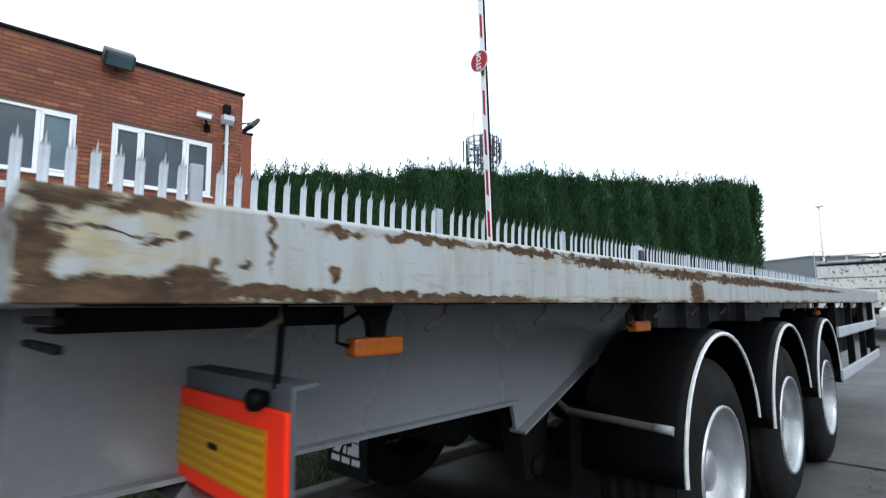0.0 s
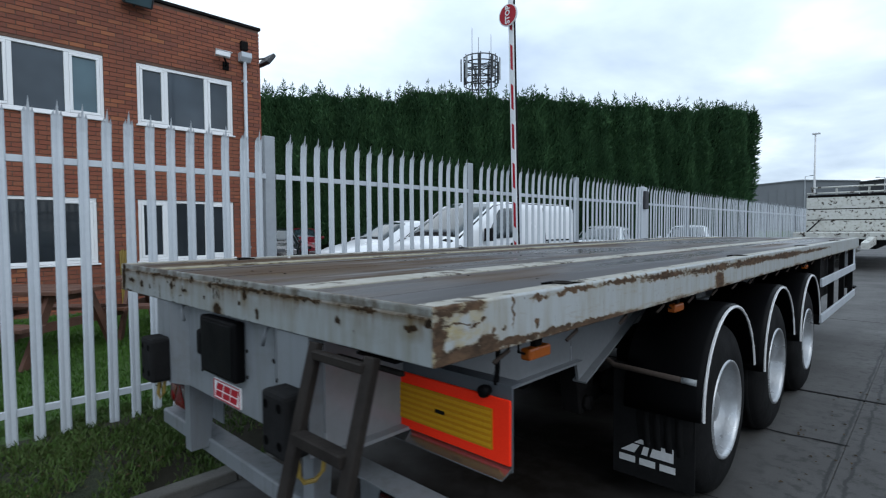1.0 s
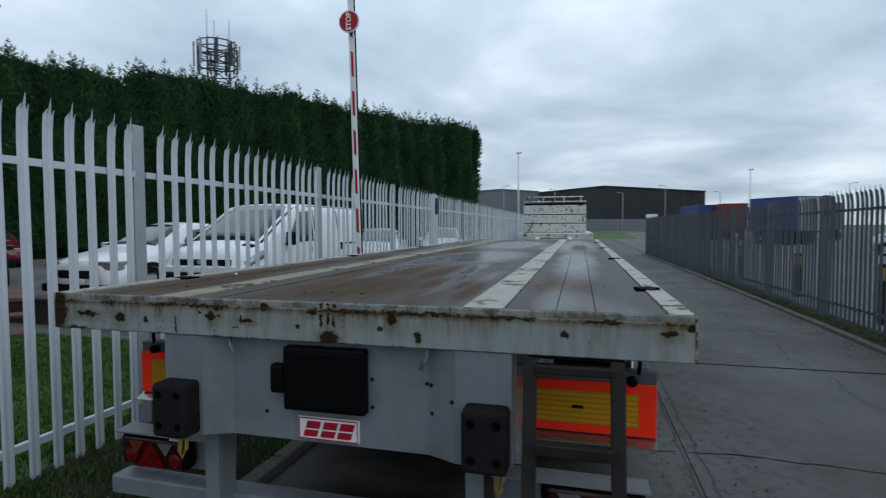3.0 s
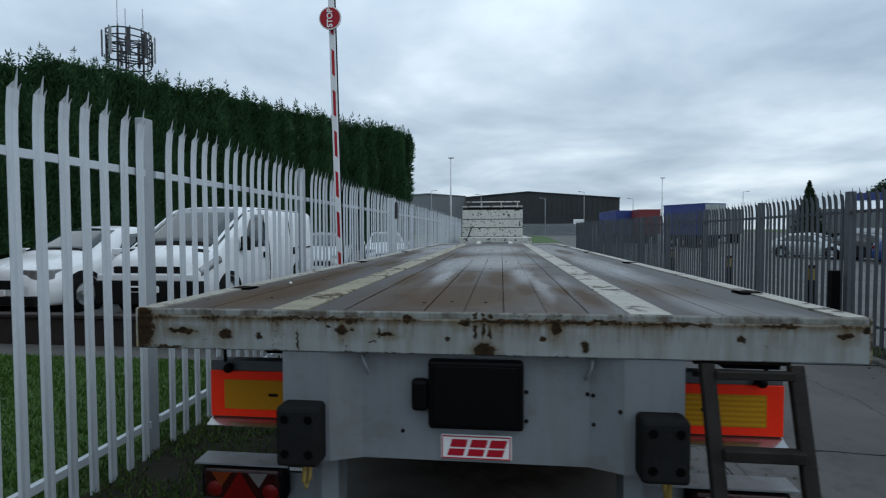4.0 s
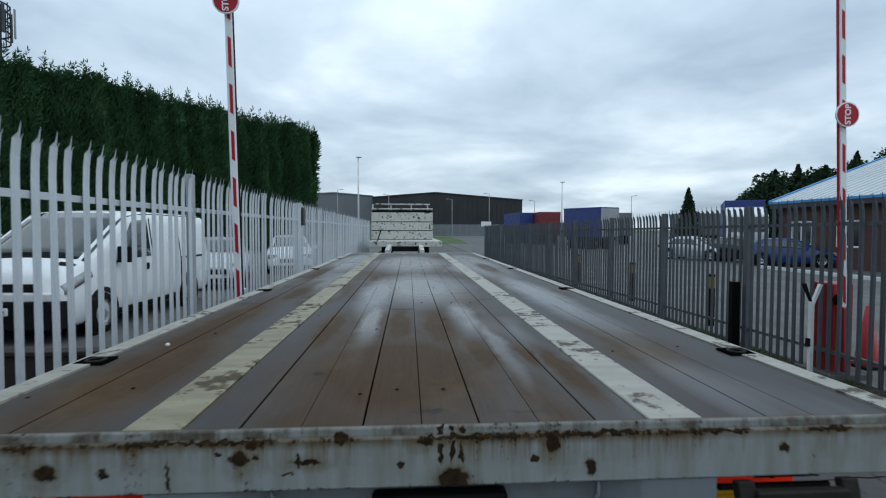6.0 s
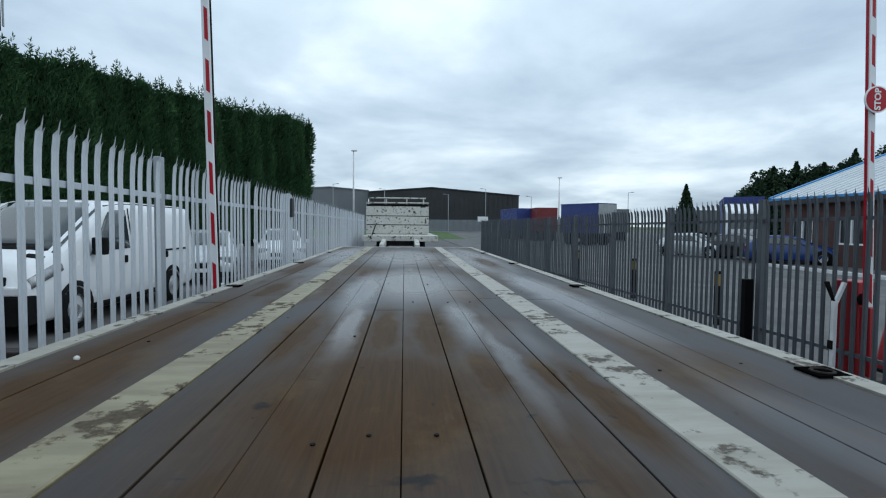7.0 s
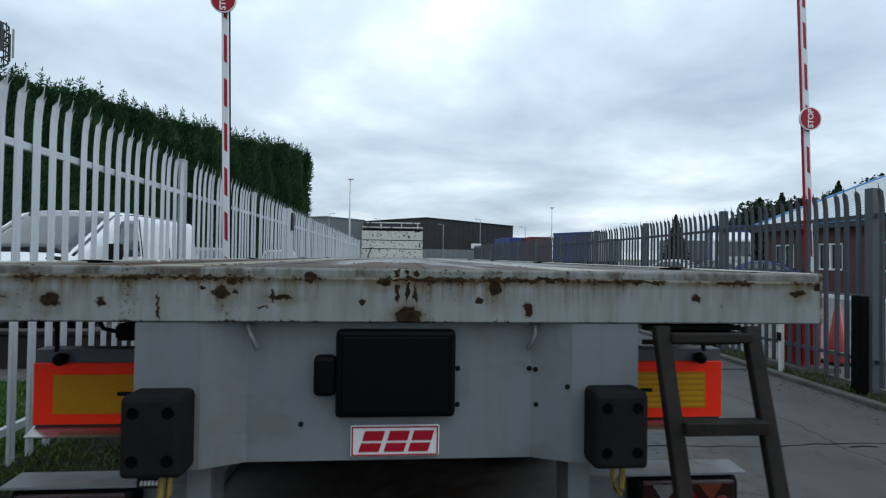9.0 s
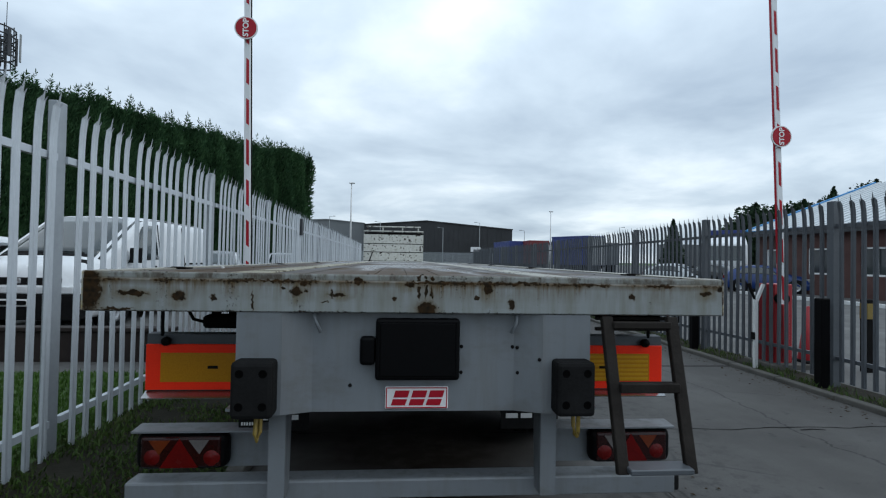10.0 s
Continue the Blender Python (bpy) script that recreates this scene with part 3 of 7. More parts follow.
def blade_material(name, a, b_, rough=0.7):
    m, n, l, b = shader(name, rough)
    g = n.new("ShaderNodeNewGeometry").outputs["Random Per Island"]
    c = mixc(n, l, g, a, b_)
    c = mixc(n, l, remap(n, l, noise_node(n, l, coords(n), 0.6, 3), 0.35, 0.65, 0, 0.6), c, tuple(x * 0.6 for x in a))
    l.new(c, b.inputs["Base Color"])
    b.inputs["Specular IOR Level"].default_value = 0.25
    return m


MAT["blade"] = blade_material("grass blades", (0.068, 0.150, 0.018), (0.040, 0.094, 0.012))
MAT["blade_rough"] = blade_material("verge blades", (0.052, 0.104, 0.018), (0.062, 0.072, 0.024))
MAT["hedge_leaf"] = blade_material("conifer hedge sprays", (0.024, 0.070, 0.027), (0.066, 0.140, 0.054), 0.75)
MAT["hedge_core"] = plain("inner hedge darkened as shade", (0.010, 0.016, 0.008), (0.005, 0.009, 0.004), 0.95, 0, 1.5, 8, 0.5, spec=0.12)


def brick_material(name="red facing brick"):
    m, n, l, b = shader(name, 0.85)
    v = coords(n)
    g = n.new("ShaderNodeNewGeometry").outputs["Random Per Island"]
    o = n.new("ShaderNodeObjectInfo").outputs["Random"]
    r = maths(n, l, "FRACT", maths(n, l, "MULTIPLY", g, 3.7), 0.0)
    mix = maths(n, l, "FRACT", maths(n, l, "MULTIPLY_ADD", o, 5.3), 0.0)
    c = mixc(n, l, r, (0.27, 0.075, 0.038), (0.145, 0.040, 0.026))
    c = mixc(n, l, remap(n, l, maths(n, l, "FRACT", maths(n, l, "MULTIPLY", g, 17.3), 0.0), 0.80, 0.95), c, (0.17, 0.052, 0.038))
    c = mixc(n, l, remap(n, l, mix, 0, 1, 0, 0.45), c, (0.30, 0.125, 0.058))
    c = mixc(n, l, remap(n, l, noise_node(n, l, v, 55, 5), 0.35, 0.75, 0, 0.6), c, (0.15, 0.05, 0.034))
    c = mixc(n, l, remap(n, l, noise_node(n, l, v, 0.8, 4), 0.45, 0.7, 0, 0.55), c, (0.12, 0.042, 0.028))
    orange = maths(n, l, "MULTIPLY", remap(n, l, maths(n, l, "FRACT", maths(n, l, "MULTIPLY", g, 41.7), 0.0), 0.72, 0.9), remap(n, l, noise_node(n, l, v, 1.1, 3), 0.42, 0.6))
    c = mixc(n, l, maths(n, l, "MULTIPLY", orange, 0.6), c, (0.36, 0.135, 0.055))
    l.new(c, b.inputs["Base Color"])
    bump(n, l, b, noise_node(n, l, v, 90, 3), 0.4, 0.003)
    return m


MAT["brick"] = brick_material()
MAT["mortar"] = plain("grey mortar", (0.15, 0.085, 0.06), (0.085, 0.05, 0.038), 0.95, 0, 3, 60, 0.4)


def dark_glass(name, tint, rough=0.05, spec=0.5):
    m, n, l, b = shader(name, rough)
    v = coords(n)
    l.new(mixc(n, l, remap(n, l, noise_node(n, l, v, 1.2, 2), 0.3, 0.7), tint, tuple(x * 0.6 for x in tint)), b.inputs["Base Color"])
    b.inputs["Specular IOR Level"].default_value = spec
    return m


MAT["pane"] = dark_glass("window glass over a dim room", (0.03, 0.036, 0.042))
MAT["pane_blind"] = dark_glass("window glass over a pale blind", (0.10, 0.16, 0.19))
# paler tint stands in for the sky mirrored in the upper panes
MAT["pane_up"] = dark_glass("upper window glass tinted for sky reflection", (0.052, 0.068, 0.085))
MAT["car_glass"] = dark_glass("tinted car glass", (0.022, 0.036, 0.040), 0.05, 0.9)


# ---- builders ----
def grid_mesh(name, verts, faces, mat, smooth=False):
    me = bpy.data.meshes.new(name)
    me.from_pydata([tuple(v) for v in verts], [], faces)
    me.materials.append(mat)
    if smooth:
        me.polygons.foreach_set("use_smooth", [True] * len(me.polygons))
    me.update()
    return me


def bm_box(bm, x0, x1, y0, y1, z0, z1, m=None):
    """A box; m: a matrix applied to it."""
    vs = [bm.verts.new((m @ Vector(p)) if m else p) for p in
          ((x0, y0, z0), (x1, y0, z0), (x1, y1, z0), (x0, y1, z0), (x0, y0, z1), (x1, y0, z1), (x1, y1, z1), (x0, y1, z1))]
    for f in ((3, 2, 1, 0), (4, 5, 6, 7), (0, 1, 5, 4), (1, 2, 6, 5), (2, 3, 7, 6), (3, 0, 4, 7)):
        bm.faces.new([vs[i] for i in f])


def box_bm(x0, x1, y0, y1, z0, z1, bevel=0.0, seg=1, m=None):
    bm = bmesh.new()
    bm_box(bm, min(x0, x1), max(x0, x1), min(y0, y1), max(y0, y1), min(z0, z1), max(z0, z1), m)
    if bevel:
        bmesh.ops.bevel(bm, geom=bm.edges[:], offset=bevel, segments=seg, affect="EDGES", profile=0.5)
    return bm


def prism_bm(poly, axis, a, b, bevel=0.0):
    """A polygon of (u, v) pushed along an axis from a to b. axis x: (y, z); y: (x, z); z: (x, y)."""
    bm = bmesh.new()
    put = {"x": lambda u, v, w: (w, u, v), "y": lambda u, v, w: (u, w, v), "z": lambda u, v, w: (u, v, w)}[axis]
    lo = [bm.verts.new(put(u, v, a)) for u, v in poly]
    hi = [bm.verts.new(put(u, v, b)) for u, v in poly]
    bm.faces.new(lo[::-1])
    bm.faces.new(hi)
    k = len(poly)
    for i in range(k):
        bm.faces.new((lo[i], lo[(i + 1) % k], hi[(i + 1) % k], hi[i]))
    bmesh.ops.recalc_face_normals(bm, faces=bm.faces[:])
    if bevel:
        bmesh.ops.bevel(bm, geom=bm.edges[:], offset=bevel, segments=1, affect="EDGES")
    return bm


def tube_bm(points, r, sides=8, bm=None, cap=True, radii=None):
    """A round bar through points."""
    bm = bm or bmesh.new()
    pts = [Vector(p) for p in points]
    rings = []
    for i, p in enumerate(pts):
        d = (pts[min(i + 1, len(pts) - 1)] - pts[max(i - 1, 0)]).normalized()
        side = d.cross(Vector((0, 0, 1)) if abs(d.z) < 0.9 else Vector((1, 0, 0))).normalized()
        up = side.cross(d)
        rr = radii[i] if radii else r
        rings.append([bm.verts.new(p + rr * (math.cos(2 * math.pi * k / sides) * side + math.sin(2 * math.pi * k / sides) * up)) for k in range(sides)])
    for a, b in zip(rings, rings[1:]):
        for k in range(sides):
            f = bm.faces.new((a[k], a[(k + 1) % sides], b[(k + 1) % sides], b[k]))
            f.smooth = sides > 6
    if cap:
        bm.faces.new(rings[0][::-1])
        bm.faces.new(rings[-1])
    return bm


def lathe_bm(profile, axis="x", at=(0, 0, 0), steps=32, bm=None, cap=False):
    """A profile of (along, radius) turned about an axis through at."""
    bm = bm or bmesh.new()
    c = Vector(at)
    rings = []
    for a, r in profile:
        ring = []
        for k in range(steps):
            t = 2 * math.pi * k / steps
            u, v = r * math.cos(t), r * math.sin(t)
            ring.append(bm.verts.new(c + Vector({"x": (a, u, v), "y": (u, a, v), "z": (u, v, a)}[axis])))
        rings.append(ring)
    for p, q in zip(rings, rings[1:]):
        for k in range(steps):
            f = bm.faces.new((p[k], p[(k + 1) % steps], q[(k + 1) % steps], q[k]))
            f.smooth = True
    for ring, (a, r) in ((rings[0], profile[0]), (rings[-1], profile[-1])):
        if cap and r > 1e-4:
            bm.faces.new(ring)
    bmesh.ops.recalc_face_normals(bm, faces=bm.faces[:])
    return bm


def thing(name, label, category, at=(0, 0, 0), group="", kind=""):
    ob = new(name)
    ob.location = at
    ob.empty_display_size = 0.2
    return tagged(ob, label, category, group, kind)


def link_mesh(name, me, parent=None, label=""):
    ob = new(name, me)
    if parent is not None:
        ob.parent = parent
        p, off = parent, Vector((0, 0, 0))
        while p is not None:
            off += Vector(p.location)
            p = p.parent
        ob.location = -off
    return tagged(ob, label)


def part(name, bm, material, parent=None, label=""):
    """One bmesh, made in world coordinates, as one mesh object under a thing or a part."""
    me = bpy.data.meshes.new(name)
    bm.to_mesh(me)
    bm.free()
    me.materials.append(MAT[material])
    return link_mesh(name, me, parent, label)


def solo(name, bm, material, label, category, group="", kind=""):
    return tagged(part(name, bm, material), label, category, group, kind)


# ---- ground ----
def ground_sheet():
    """One sheet to the horizon: road level in the middle, a raised lawn and yard behind the left fence, rough grass at the far end."""
    xs = [-1500, -400, -120, -60, -40, -25, -12, -8, -5, -3.2, -2.6, -2.25, -1.9, -1.6, -1.24, -1.19, 4.80, 4.86, 5.4, 8, 12, 20, 30, 45, 70, 120, 400, 1500]
    ys = [-800, -200, -60, -20, -10, -5, 0, 3.8, 10, 20, 30, 40, 55, 66, 76, 80, 97, 120, 200, 500, 2500]

    def height(x, y):
        if x < -1.46:
            z = 0.05 + 0.15 * min(1, max(0, (-1.21 - x) / 0.8))
        elif x > 4.83:
            z = 0.02
        else:
            z = -0.03
        if y > 66:
            z = max(z, 0.0) + 0.5 * min(1, (y - 66) / 31)
        return z
    verts = [(x, y, height(x, y)) for y in ys for x in xs]
    w = len(xs)
    faces = [(j * w + i, j * w + i + 1, (j + 1) * w + i + 1, (j + 1) * w + i) for j in range(len(ys) - 1) for i in range(w - 1)]
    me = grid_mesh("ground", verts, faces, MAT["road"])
    me.materials.append(MAT["grass"])
    me.materials.append(MAT["rough_grass"])
    me.materials.append(MAT["yard"])
    me.materials.append(MAT["soil"])
    for p in me.polygons:
        c = p.center
        # beside the trailer, dark soil also stands in for its shade on the verge
        if -2.3 < c.x < -1.2 and c.y < 40:
            p.material_index = 2 if c.y < 0 else 4
        elif c.x < -2.2 and c.y < 3.8 and c.x > -8.6:
            p.material_index = 1
        elif 66 < c.y < 97 and c.x < 9:
            p.material_index = 1
        elif c.y > 200 or abs(c.x) > 100:
            p.material_index = 1
        elif 4.83 < c.x < 5.4 and c.y < 31:
            p.material_index = 4
        elif c.x > 4.83 or c.x < -2.2:
            p.material_index = 3
    return tagged(new("ground", me), "grey yard ground with lawn and verge", "ground", kind="structure")


MAT["soil"] = plain("dark weedy soil, also for verge shade", (0.032, 0.030, 0.022), (0.018, 0.017, 0.013), 0.95, 0, 3, 40, 0.6, spec=0.1)
MAT["yard"] = plain("worn tarmac yard", (0.112, 0.111, 0.108), (0.074, 0.074, 0.072), 0.8, 0, 0.8, 80, 0.3)
ground_sheet()


def road_slabs():
    """Cast concrete bays of the road, with open joints between."""
    road = thing("road", "grey concrete bay road, stained and cracked", "road", kind="structure")
    cols = [(-1.07, 1.6648), (1.6652, 4.69)]
    rows = [-14.7, -9.75, -4.8, 0.15, 5.1, 10.05, 15.1, 20.05, 25.0, 29.95, 34.9]
    k = 0
    for x0, x1 in cols:
        for y0, y1 in zip(rows, rows[1:]):
            bm = box_bm(x0, x1, y0 + 0.008, y1 - 0.008, -0.10, 0.0 + 0.0015 * (k % 3), 0.006)
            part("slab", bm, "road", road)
            k += 1
    for x0, x1 in cols:
        part("joint_seal", box_bm(x0, x1, 5.1 - 0.020, 5.1 + 0.020, -0.02, 0.0042), "chassis_dark", road)
    # wandering cracks across the bays
    rnd = random.Random(21)
    for y, x0, x1, wide in ((2.37, -0.9, 1.66, 0.006), (2.39, 1.67, 4.6, 0.007), (3.77, -0.9, 1.72, 0.010), (7.38, 1.67, 4.6, 0.007), (2.33, 3.50, 3.78, 0.010)):
        pts, x, yy = [], x0, y
        while x < x1:
            pts.append((x, yy))
            x += rnd.uniform(0.05, 0.13)
            yy = y + (yy - y) * 0.8 + rnd.uniform(-0.022, 0.022)
        w = [wide * rnd.uniform(0.5, 1.2) for _ in pts]
        verts = [(px, py - h, 0.0046) for (px, py), h in zip(pts, w)] + [(px, py + h, 0.0046) for (px, py), h in zip(pts, w)]
        k = len(pts)
        link_mesh("crack", grid_mesh("crack", verts, [(i, i + 1, k + i + 1, k + i) for i in range(k - 1)], MAT["chassis_dark"]), road)
    bm = bmesh.new()
    bm_box(bm, -1.33, 4.72, 34.92, 66, -0.1, 0.0)
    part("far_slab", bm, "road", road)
    return road


road_slabs()


def kerb_line(x_of, y0, y1, top, name):
    k = thing(name, "weathered concrete kerb along the road", "kerb", kind="structure")
    y = y0
    i = 0
    while y < y1:
        h = top + 0.004 * math.sin(i * 2.1)
        m = Matrix.Translation((x_of(y), y, 0)) @ Matrix.Rotation(-math.atan2(x_of(y + 0.914) - x_of(y), 0.914), 4, "Z")
        part("kerbstone", box_bm(-0.062, 0.062, 0, 0.908, -0.1, h, 0.014, 2, m), "concrete", k)
        y += 0.914
        i += 1


def right_edge(y):
    """How far the right fence and kerb have drawn in towards the road at y."""
    return 0.030 * max(0.0, y - 10.0)


kerb_line(lambda y: -1.13, -4.0, 30, 0.065, "kerb")
kerb_line(lambda y: 4.76 - right_edge(y) * 0.4, -4.0, 30, 0.05, "kerb")


# ---- flatbed trailer ----
DECK = 1.395
LONG = 9.15


def trailer():
    tr = thing("flatbed_trailer", "grey flatbed semi trailer with worn wooden deck and rusty edges", "trailer", (0, 0, 0))
    # edge beams
    part("rear_beam", prism_bm([(0, 1.253), (0.012, 1.249), (0.07, 1.249), (0.07, 1.355), (0.014, 1.356), (0.013, 1.398), (0.011, 1.3995), (0.007, 1.3995), (0.004, 1.394), (0.004, 1.373), (0.0, 1.370)], "x", -1.2435, 1.2435, 0.002), "rear_paint", tr, "grey paint streaked with brown rust")
    for s in (1, -1):
        prof = [(s * 1.25, 1.252), (s * 1.25, 1.394), (s * 1.244, 1.402), (s * 1.244, 1.252)]
        part("side_rave", prism_bm(prof, "y", 0.0, LONG, 0.002), "side_paint", tr, "chipped pale paint with brown rust")
    for s in (1, -1):
        part("rave_top", prism_bm([(s * 1.2435, 1.400), (s * 1.175, 1.3985), (s * 1.175, 1.372), (s * 1.2435, 1.372)], "y", 0.016, LONG - 0.072), "strip_paint", tr, "pale worn top flange")
    part("front_beam", box_bm(-1.25, 1.25, LONG - 0.07, LONG, 1.25, 1.40, 0.004), "side_paint", tr)
    # boards
    joints = [(-1.172, -1.0, 0.0015), (-0.998, -0.746, 0.001), (-0.606, -0.475, 0.0045), (-0.475, -0.334, 0.0006), (-0.334, -0.185, 0.0045), (-0.185, -0.044, 0.0016),
              (-0.044, 0.098, 0.003), (0.098, 0.245, 0.0006), (0.245, 0.388, 0.002), (0.388, 0.517, 0.0006), (0.661, 0.83, 0.0016), (0.83, 0.956, 0.002), (0.956, 1.172, 0.001)]
    rnd = random.Random(4)
    for x0, x1, gap in joints:
        cuts = [0.016] + sorted([2.6 + rnd.uniform(-0.9, 0.9), 5.6 + rnd.uniform(-0.9, 0.9)]) + [LONG - 0.072]
        for y0, y1 in zip(cuts, cuts[1:]):
            z = DECK - 0.001 - rnd.random() * 0.003
            part("deck_board", box_bm(x0 + 0.0004, x1 - gap, y0 + 0.002, y1 - 0.002, 1.362, z, 0.0012), "deck", tr)
    for x0, x1 in ((-0.743, -0.61), (0.519, 0.657)):
        part("wear_strip", box_bm(x0, x1, 0.015, LONG - 0.072, 1.36, DECK + 0.003, 0.003), "strip_paint" if x0 > 0 else "strip_yellow", tr, "cream painted steel strip scuffed bare")
    # dark bolt heads through the boards
    bolt_me = grid_mesh("bolt_head", [(0.0055 * math.cos(k * math.pi / 4), 0.0055 * math.sin(k * math.pi / 4), z) for z in (-0.006, 0.0004) for k in range(8)],
                        [tuple(range(8, 16))] + [(k, (k + 1) % 8, 8 + (k + 1) % 8, 8 + k) for k in range(8)], MAT["chassis_dark"])
    for x0, x1, gap in joints:
        for i in range(20):
            if rnd.random() < 0.16:
                b = link_mesh("bolt_head", bolt_me, tr)
                b.location = ((x0 + x1) / 2 + rnd.uniform(-0.35, 0.35) * (x1 - x0), 0.32 + i * 0.45 + rnd.uniform(-0.05, 0.05), DECK - 0.001)
    # lashing plates in the side raves, flush, their pocket shade painted black
    for s in (1, -1):
        for i in range(4):
            y = 0.69 + i * 2.15
            lp = part("lashing_plate", box_bm(s * 1.135, s * 1.235, y - 0.05, y + 0.05, 1.385, 1.4003, 0.0), "pocket", tr)
            part("lashing_ring", tube_bm([(s * 1.185 + 0.03 * math.cos(a), y + 0.03 * math.sin(a), 1.3985) for a in [k * math.pi / 5 for k in range(11)]], 0.006, 6), "ladder", lp)
    # cross members and hooks
    for i in range(20):
        y = 0.32 + i * 0.45
        part("cross_member", box_bm(-1.17, 1.17, y - 0.03, y + 0.03, 1.255, 1.36), "chassis_dark", tr)
    for s in (1, -1):
        for i in range(22):
            y = 0.36 + i * 0.4
            pts = [(s * 1.21, y, 1.262), (s * 1.20, y + 0.006, 1.225), (s * 1.185, y - 0.02 - 0.03 * rnd.random(), 1.195)]
            part("rope_hook", tube_bm(pts, 0.0065, 6), "rail_rust", tr)
    # webs of the chassis
    for s in (1, -1):
        x = s * 0.69
        poly = [(0.06, 0.87), (1.66, 0.87), (1.69, 0.745), (2.86, 1.225), (2.86, 1.256), (0.06, 1.256)]
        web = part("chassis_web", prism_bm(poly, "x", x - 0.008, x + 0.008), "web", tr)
        for (ya, za), (yb, zb) in (((0.06, 0.87), (1.66, 0.87)), ((1.69, 0.743), (2.86, 1.223))):
            nrm = Vector((0, -(zb - za), yb - ya)).normalized() * 0.012
            pl = [(ya, za), (yb, zb), (yb - nrm.y, zb - nrm.z), (ya - nrm.y, za - nrm.z)]
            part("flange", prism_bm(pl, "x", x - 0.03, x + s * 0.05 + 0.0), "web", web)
        part("seam", box_bm(x + s * 0.008, x + s * 0.0105, 1.60, 1.604, 0.872, 1.25), "rim", web)
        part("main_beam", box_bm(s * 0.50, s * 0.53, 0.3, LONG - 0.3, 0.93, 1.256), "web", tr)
        part("beam_flange", box_bm(s * 0.44, s * 0.59, 2.6, LONG - 0.3, 0.91, 0.93), "chassis", tr)
        for i in range(6):
            y = 2.9 + i * 0.5
            part("stiffener", box_bm(s * 0.53, s * 0.60, y, y + 0.012, 0.93, 1.256), "chassis", tr)
    # added dark box that blacks out the opening under the rear panel
    part("rear_cross_tube", box_bm(-0.50, 0.50, 0.34, 0.46, 0.79, 0.93, 0.01), "chassis_dark", tr)
    # rear panel
    plan = [(-0.69, 0.006), (-0.52, 0.006), (-0.41, 0.052), (0.39, 0.052), (0.497, 0.006), (0.69, 0.006), (0.69, 0.08), (-0.69, 0.08)]
    rear = part("rear_panel", prism_bm(plan, "z", 0.858, 1.2495), "chassis", tr, "pale grey painted rear panel")
    for s in (1, -1):
        leg = part("drop_leg", prism_bm([(s * 0.515, 0.858), (s * 0.58, 0.858), (s * 0.58, 0.50), (s * 0.515, 0.50)], "y", 0.085, 0.095), "chassis", tr)
        part("leg_web", prism_bm([(0.096, 0.50), (0.096, 0.858), (0.21, 0.858), (0.18, 0.50)], "x", s * 0.515, s * 0.523), "chassis", leg)
        b = part("rubber_buffer", box_bm(s * 0.533, s * 0.685, -0.078, 0.02, 0.866, 1.076, 0.016, 2), "rubber", tr, "worn black rubber buffer block")
        for dx in (-0.042, 0.042):
            for dz in (-0.06, 0.06):
                # flush black discs: the shade inside each bolt hole is painted
                part("bolt_recess", lathe_bm([(-0.0784, 0.0), (-0.0784, 0.013), (-0.0790, 0.0145), (-0.0775, 0.016)], "y", (s * 0.609 + dx, 0, 0.973 + dz), 14), "pocket", b)
        loop = [(0.64, -0.010, 0.868), (0.64, -0.004, 0.79), (0.642, 0.012, 0.766), (0.646, 0.05, 0.762), (0.65, 0.078, 0.786), (0.65, 0.088, 0.86)] if s > 0 else [(-0.60, -0.02, 0.868), (-0.603, -0.028, 0.80), (-0.598, -0.022, 0.772), (-0.590, -0.008, 0.80), (-0.59, 0.0, 0.868)]
        part("yellow_strap", tube_bm(loop, 0.0085, 6), "yellow", tr, "frayed yellow strap end")
    for x, z in ((-0.263, 0.961), (0.402, 1.112), (0.384, 1.114), (0.405, 1.011), (0.485, 1.07), (0.176, 1.115), (0.176, 1.012)):
        part("bolt", lathe_bm([(0.052, 0.0075), (0.049, 0.0075), (0.0475, 0.0055), (0.0475, 0.0)], "y", (x, 0 if abs(x) < 0.40 else -0.005 if abs(x) < 0.42 else -0.041, z), 8), "chassis_dark", rear)
    for x, d in ((-0.402, 1), (0.396, -1)):
        part("hook", tube_bm([(x, 0.045, 1.25), (x, 0.022, 1.236), (x + d * 0.006, 0.016, 1.215), (x + d * 0.026, 0.018, 1.173)], 0.007, 8), "chassis", tr)
    box = part("plate_box", box_bm(-0.165, 0.165, 0.004, 0.052, 0.988, 1.229, 0.012, 2), "black_plastic", tr, "glossy black plate holder")
    part("plate_face", box_bm(-0.148, 0.148, 0.000, 0.006, 1.004, 1.213, 0.004), "black_plastic", box)
    part("side_lamp", box_bm(-0.226, -0.166, 0.010, 0.052, 1.045, 1.158, 0.014, 2), "black_plastic", box)
    sg = part("maker_sign", box_bm(-0.125, 0.125, 0.043, 0.052, 0.870, 0.957, 0.003), "sign_white", tr, "white sign with red border and red strokes")
    for x0, x1, z0, z1 in ((-0.121, 0.121, 0.9505, 0.954), (-0.121, 0.121, 0.873, 0.8765), (-0.121, -0.1175, 0.8765, 0.9505), (0.1175, 0.121, 0.8765, 0.9505)):
        part("border", box_bm(x0, x1, 0.0405, 0.0435, z0, z1), "sign_red", sg)
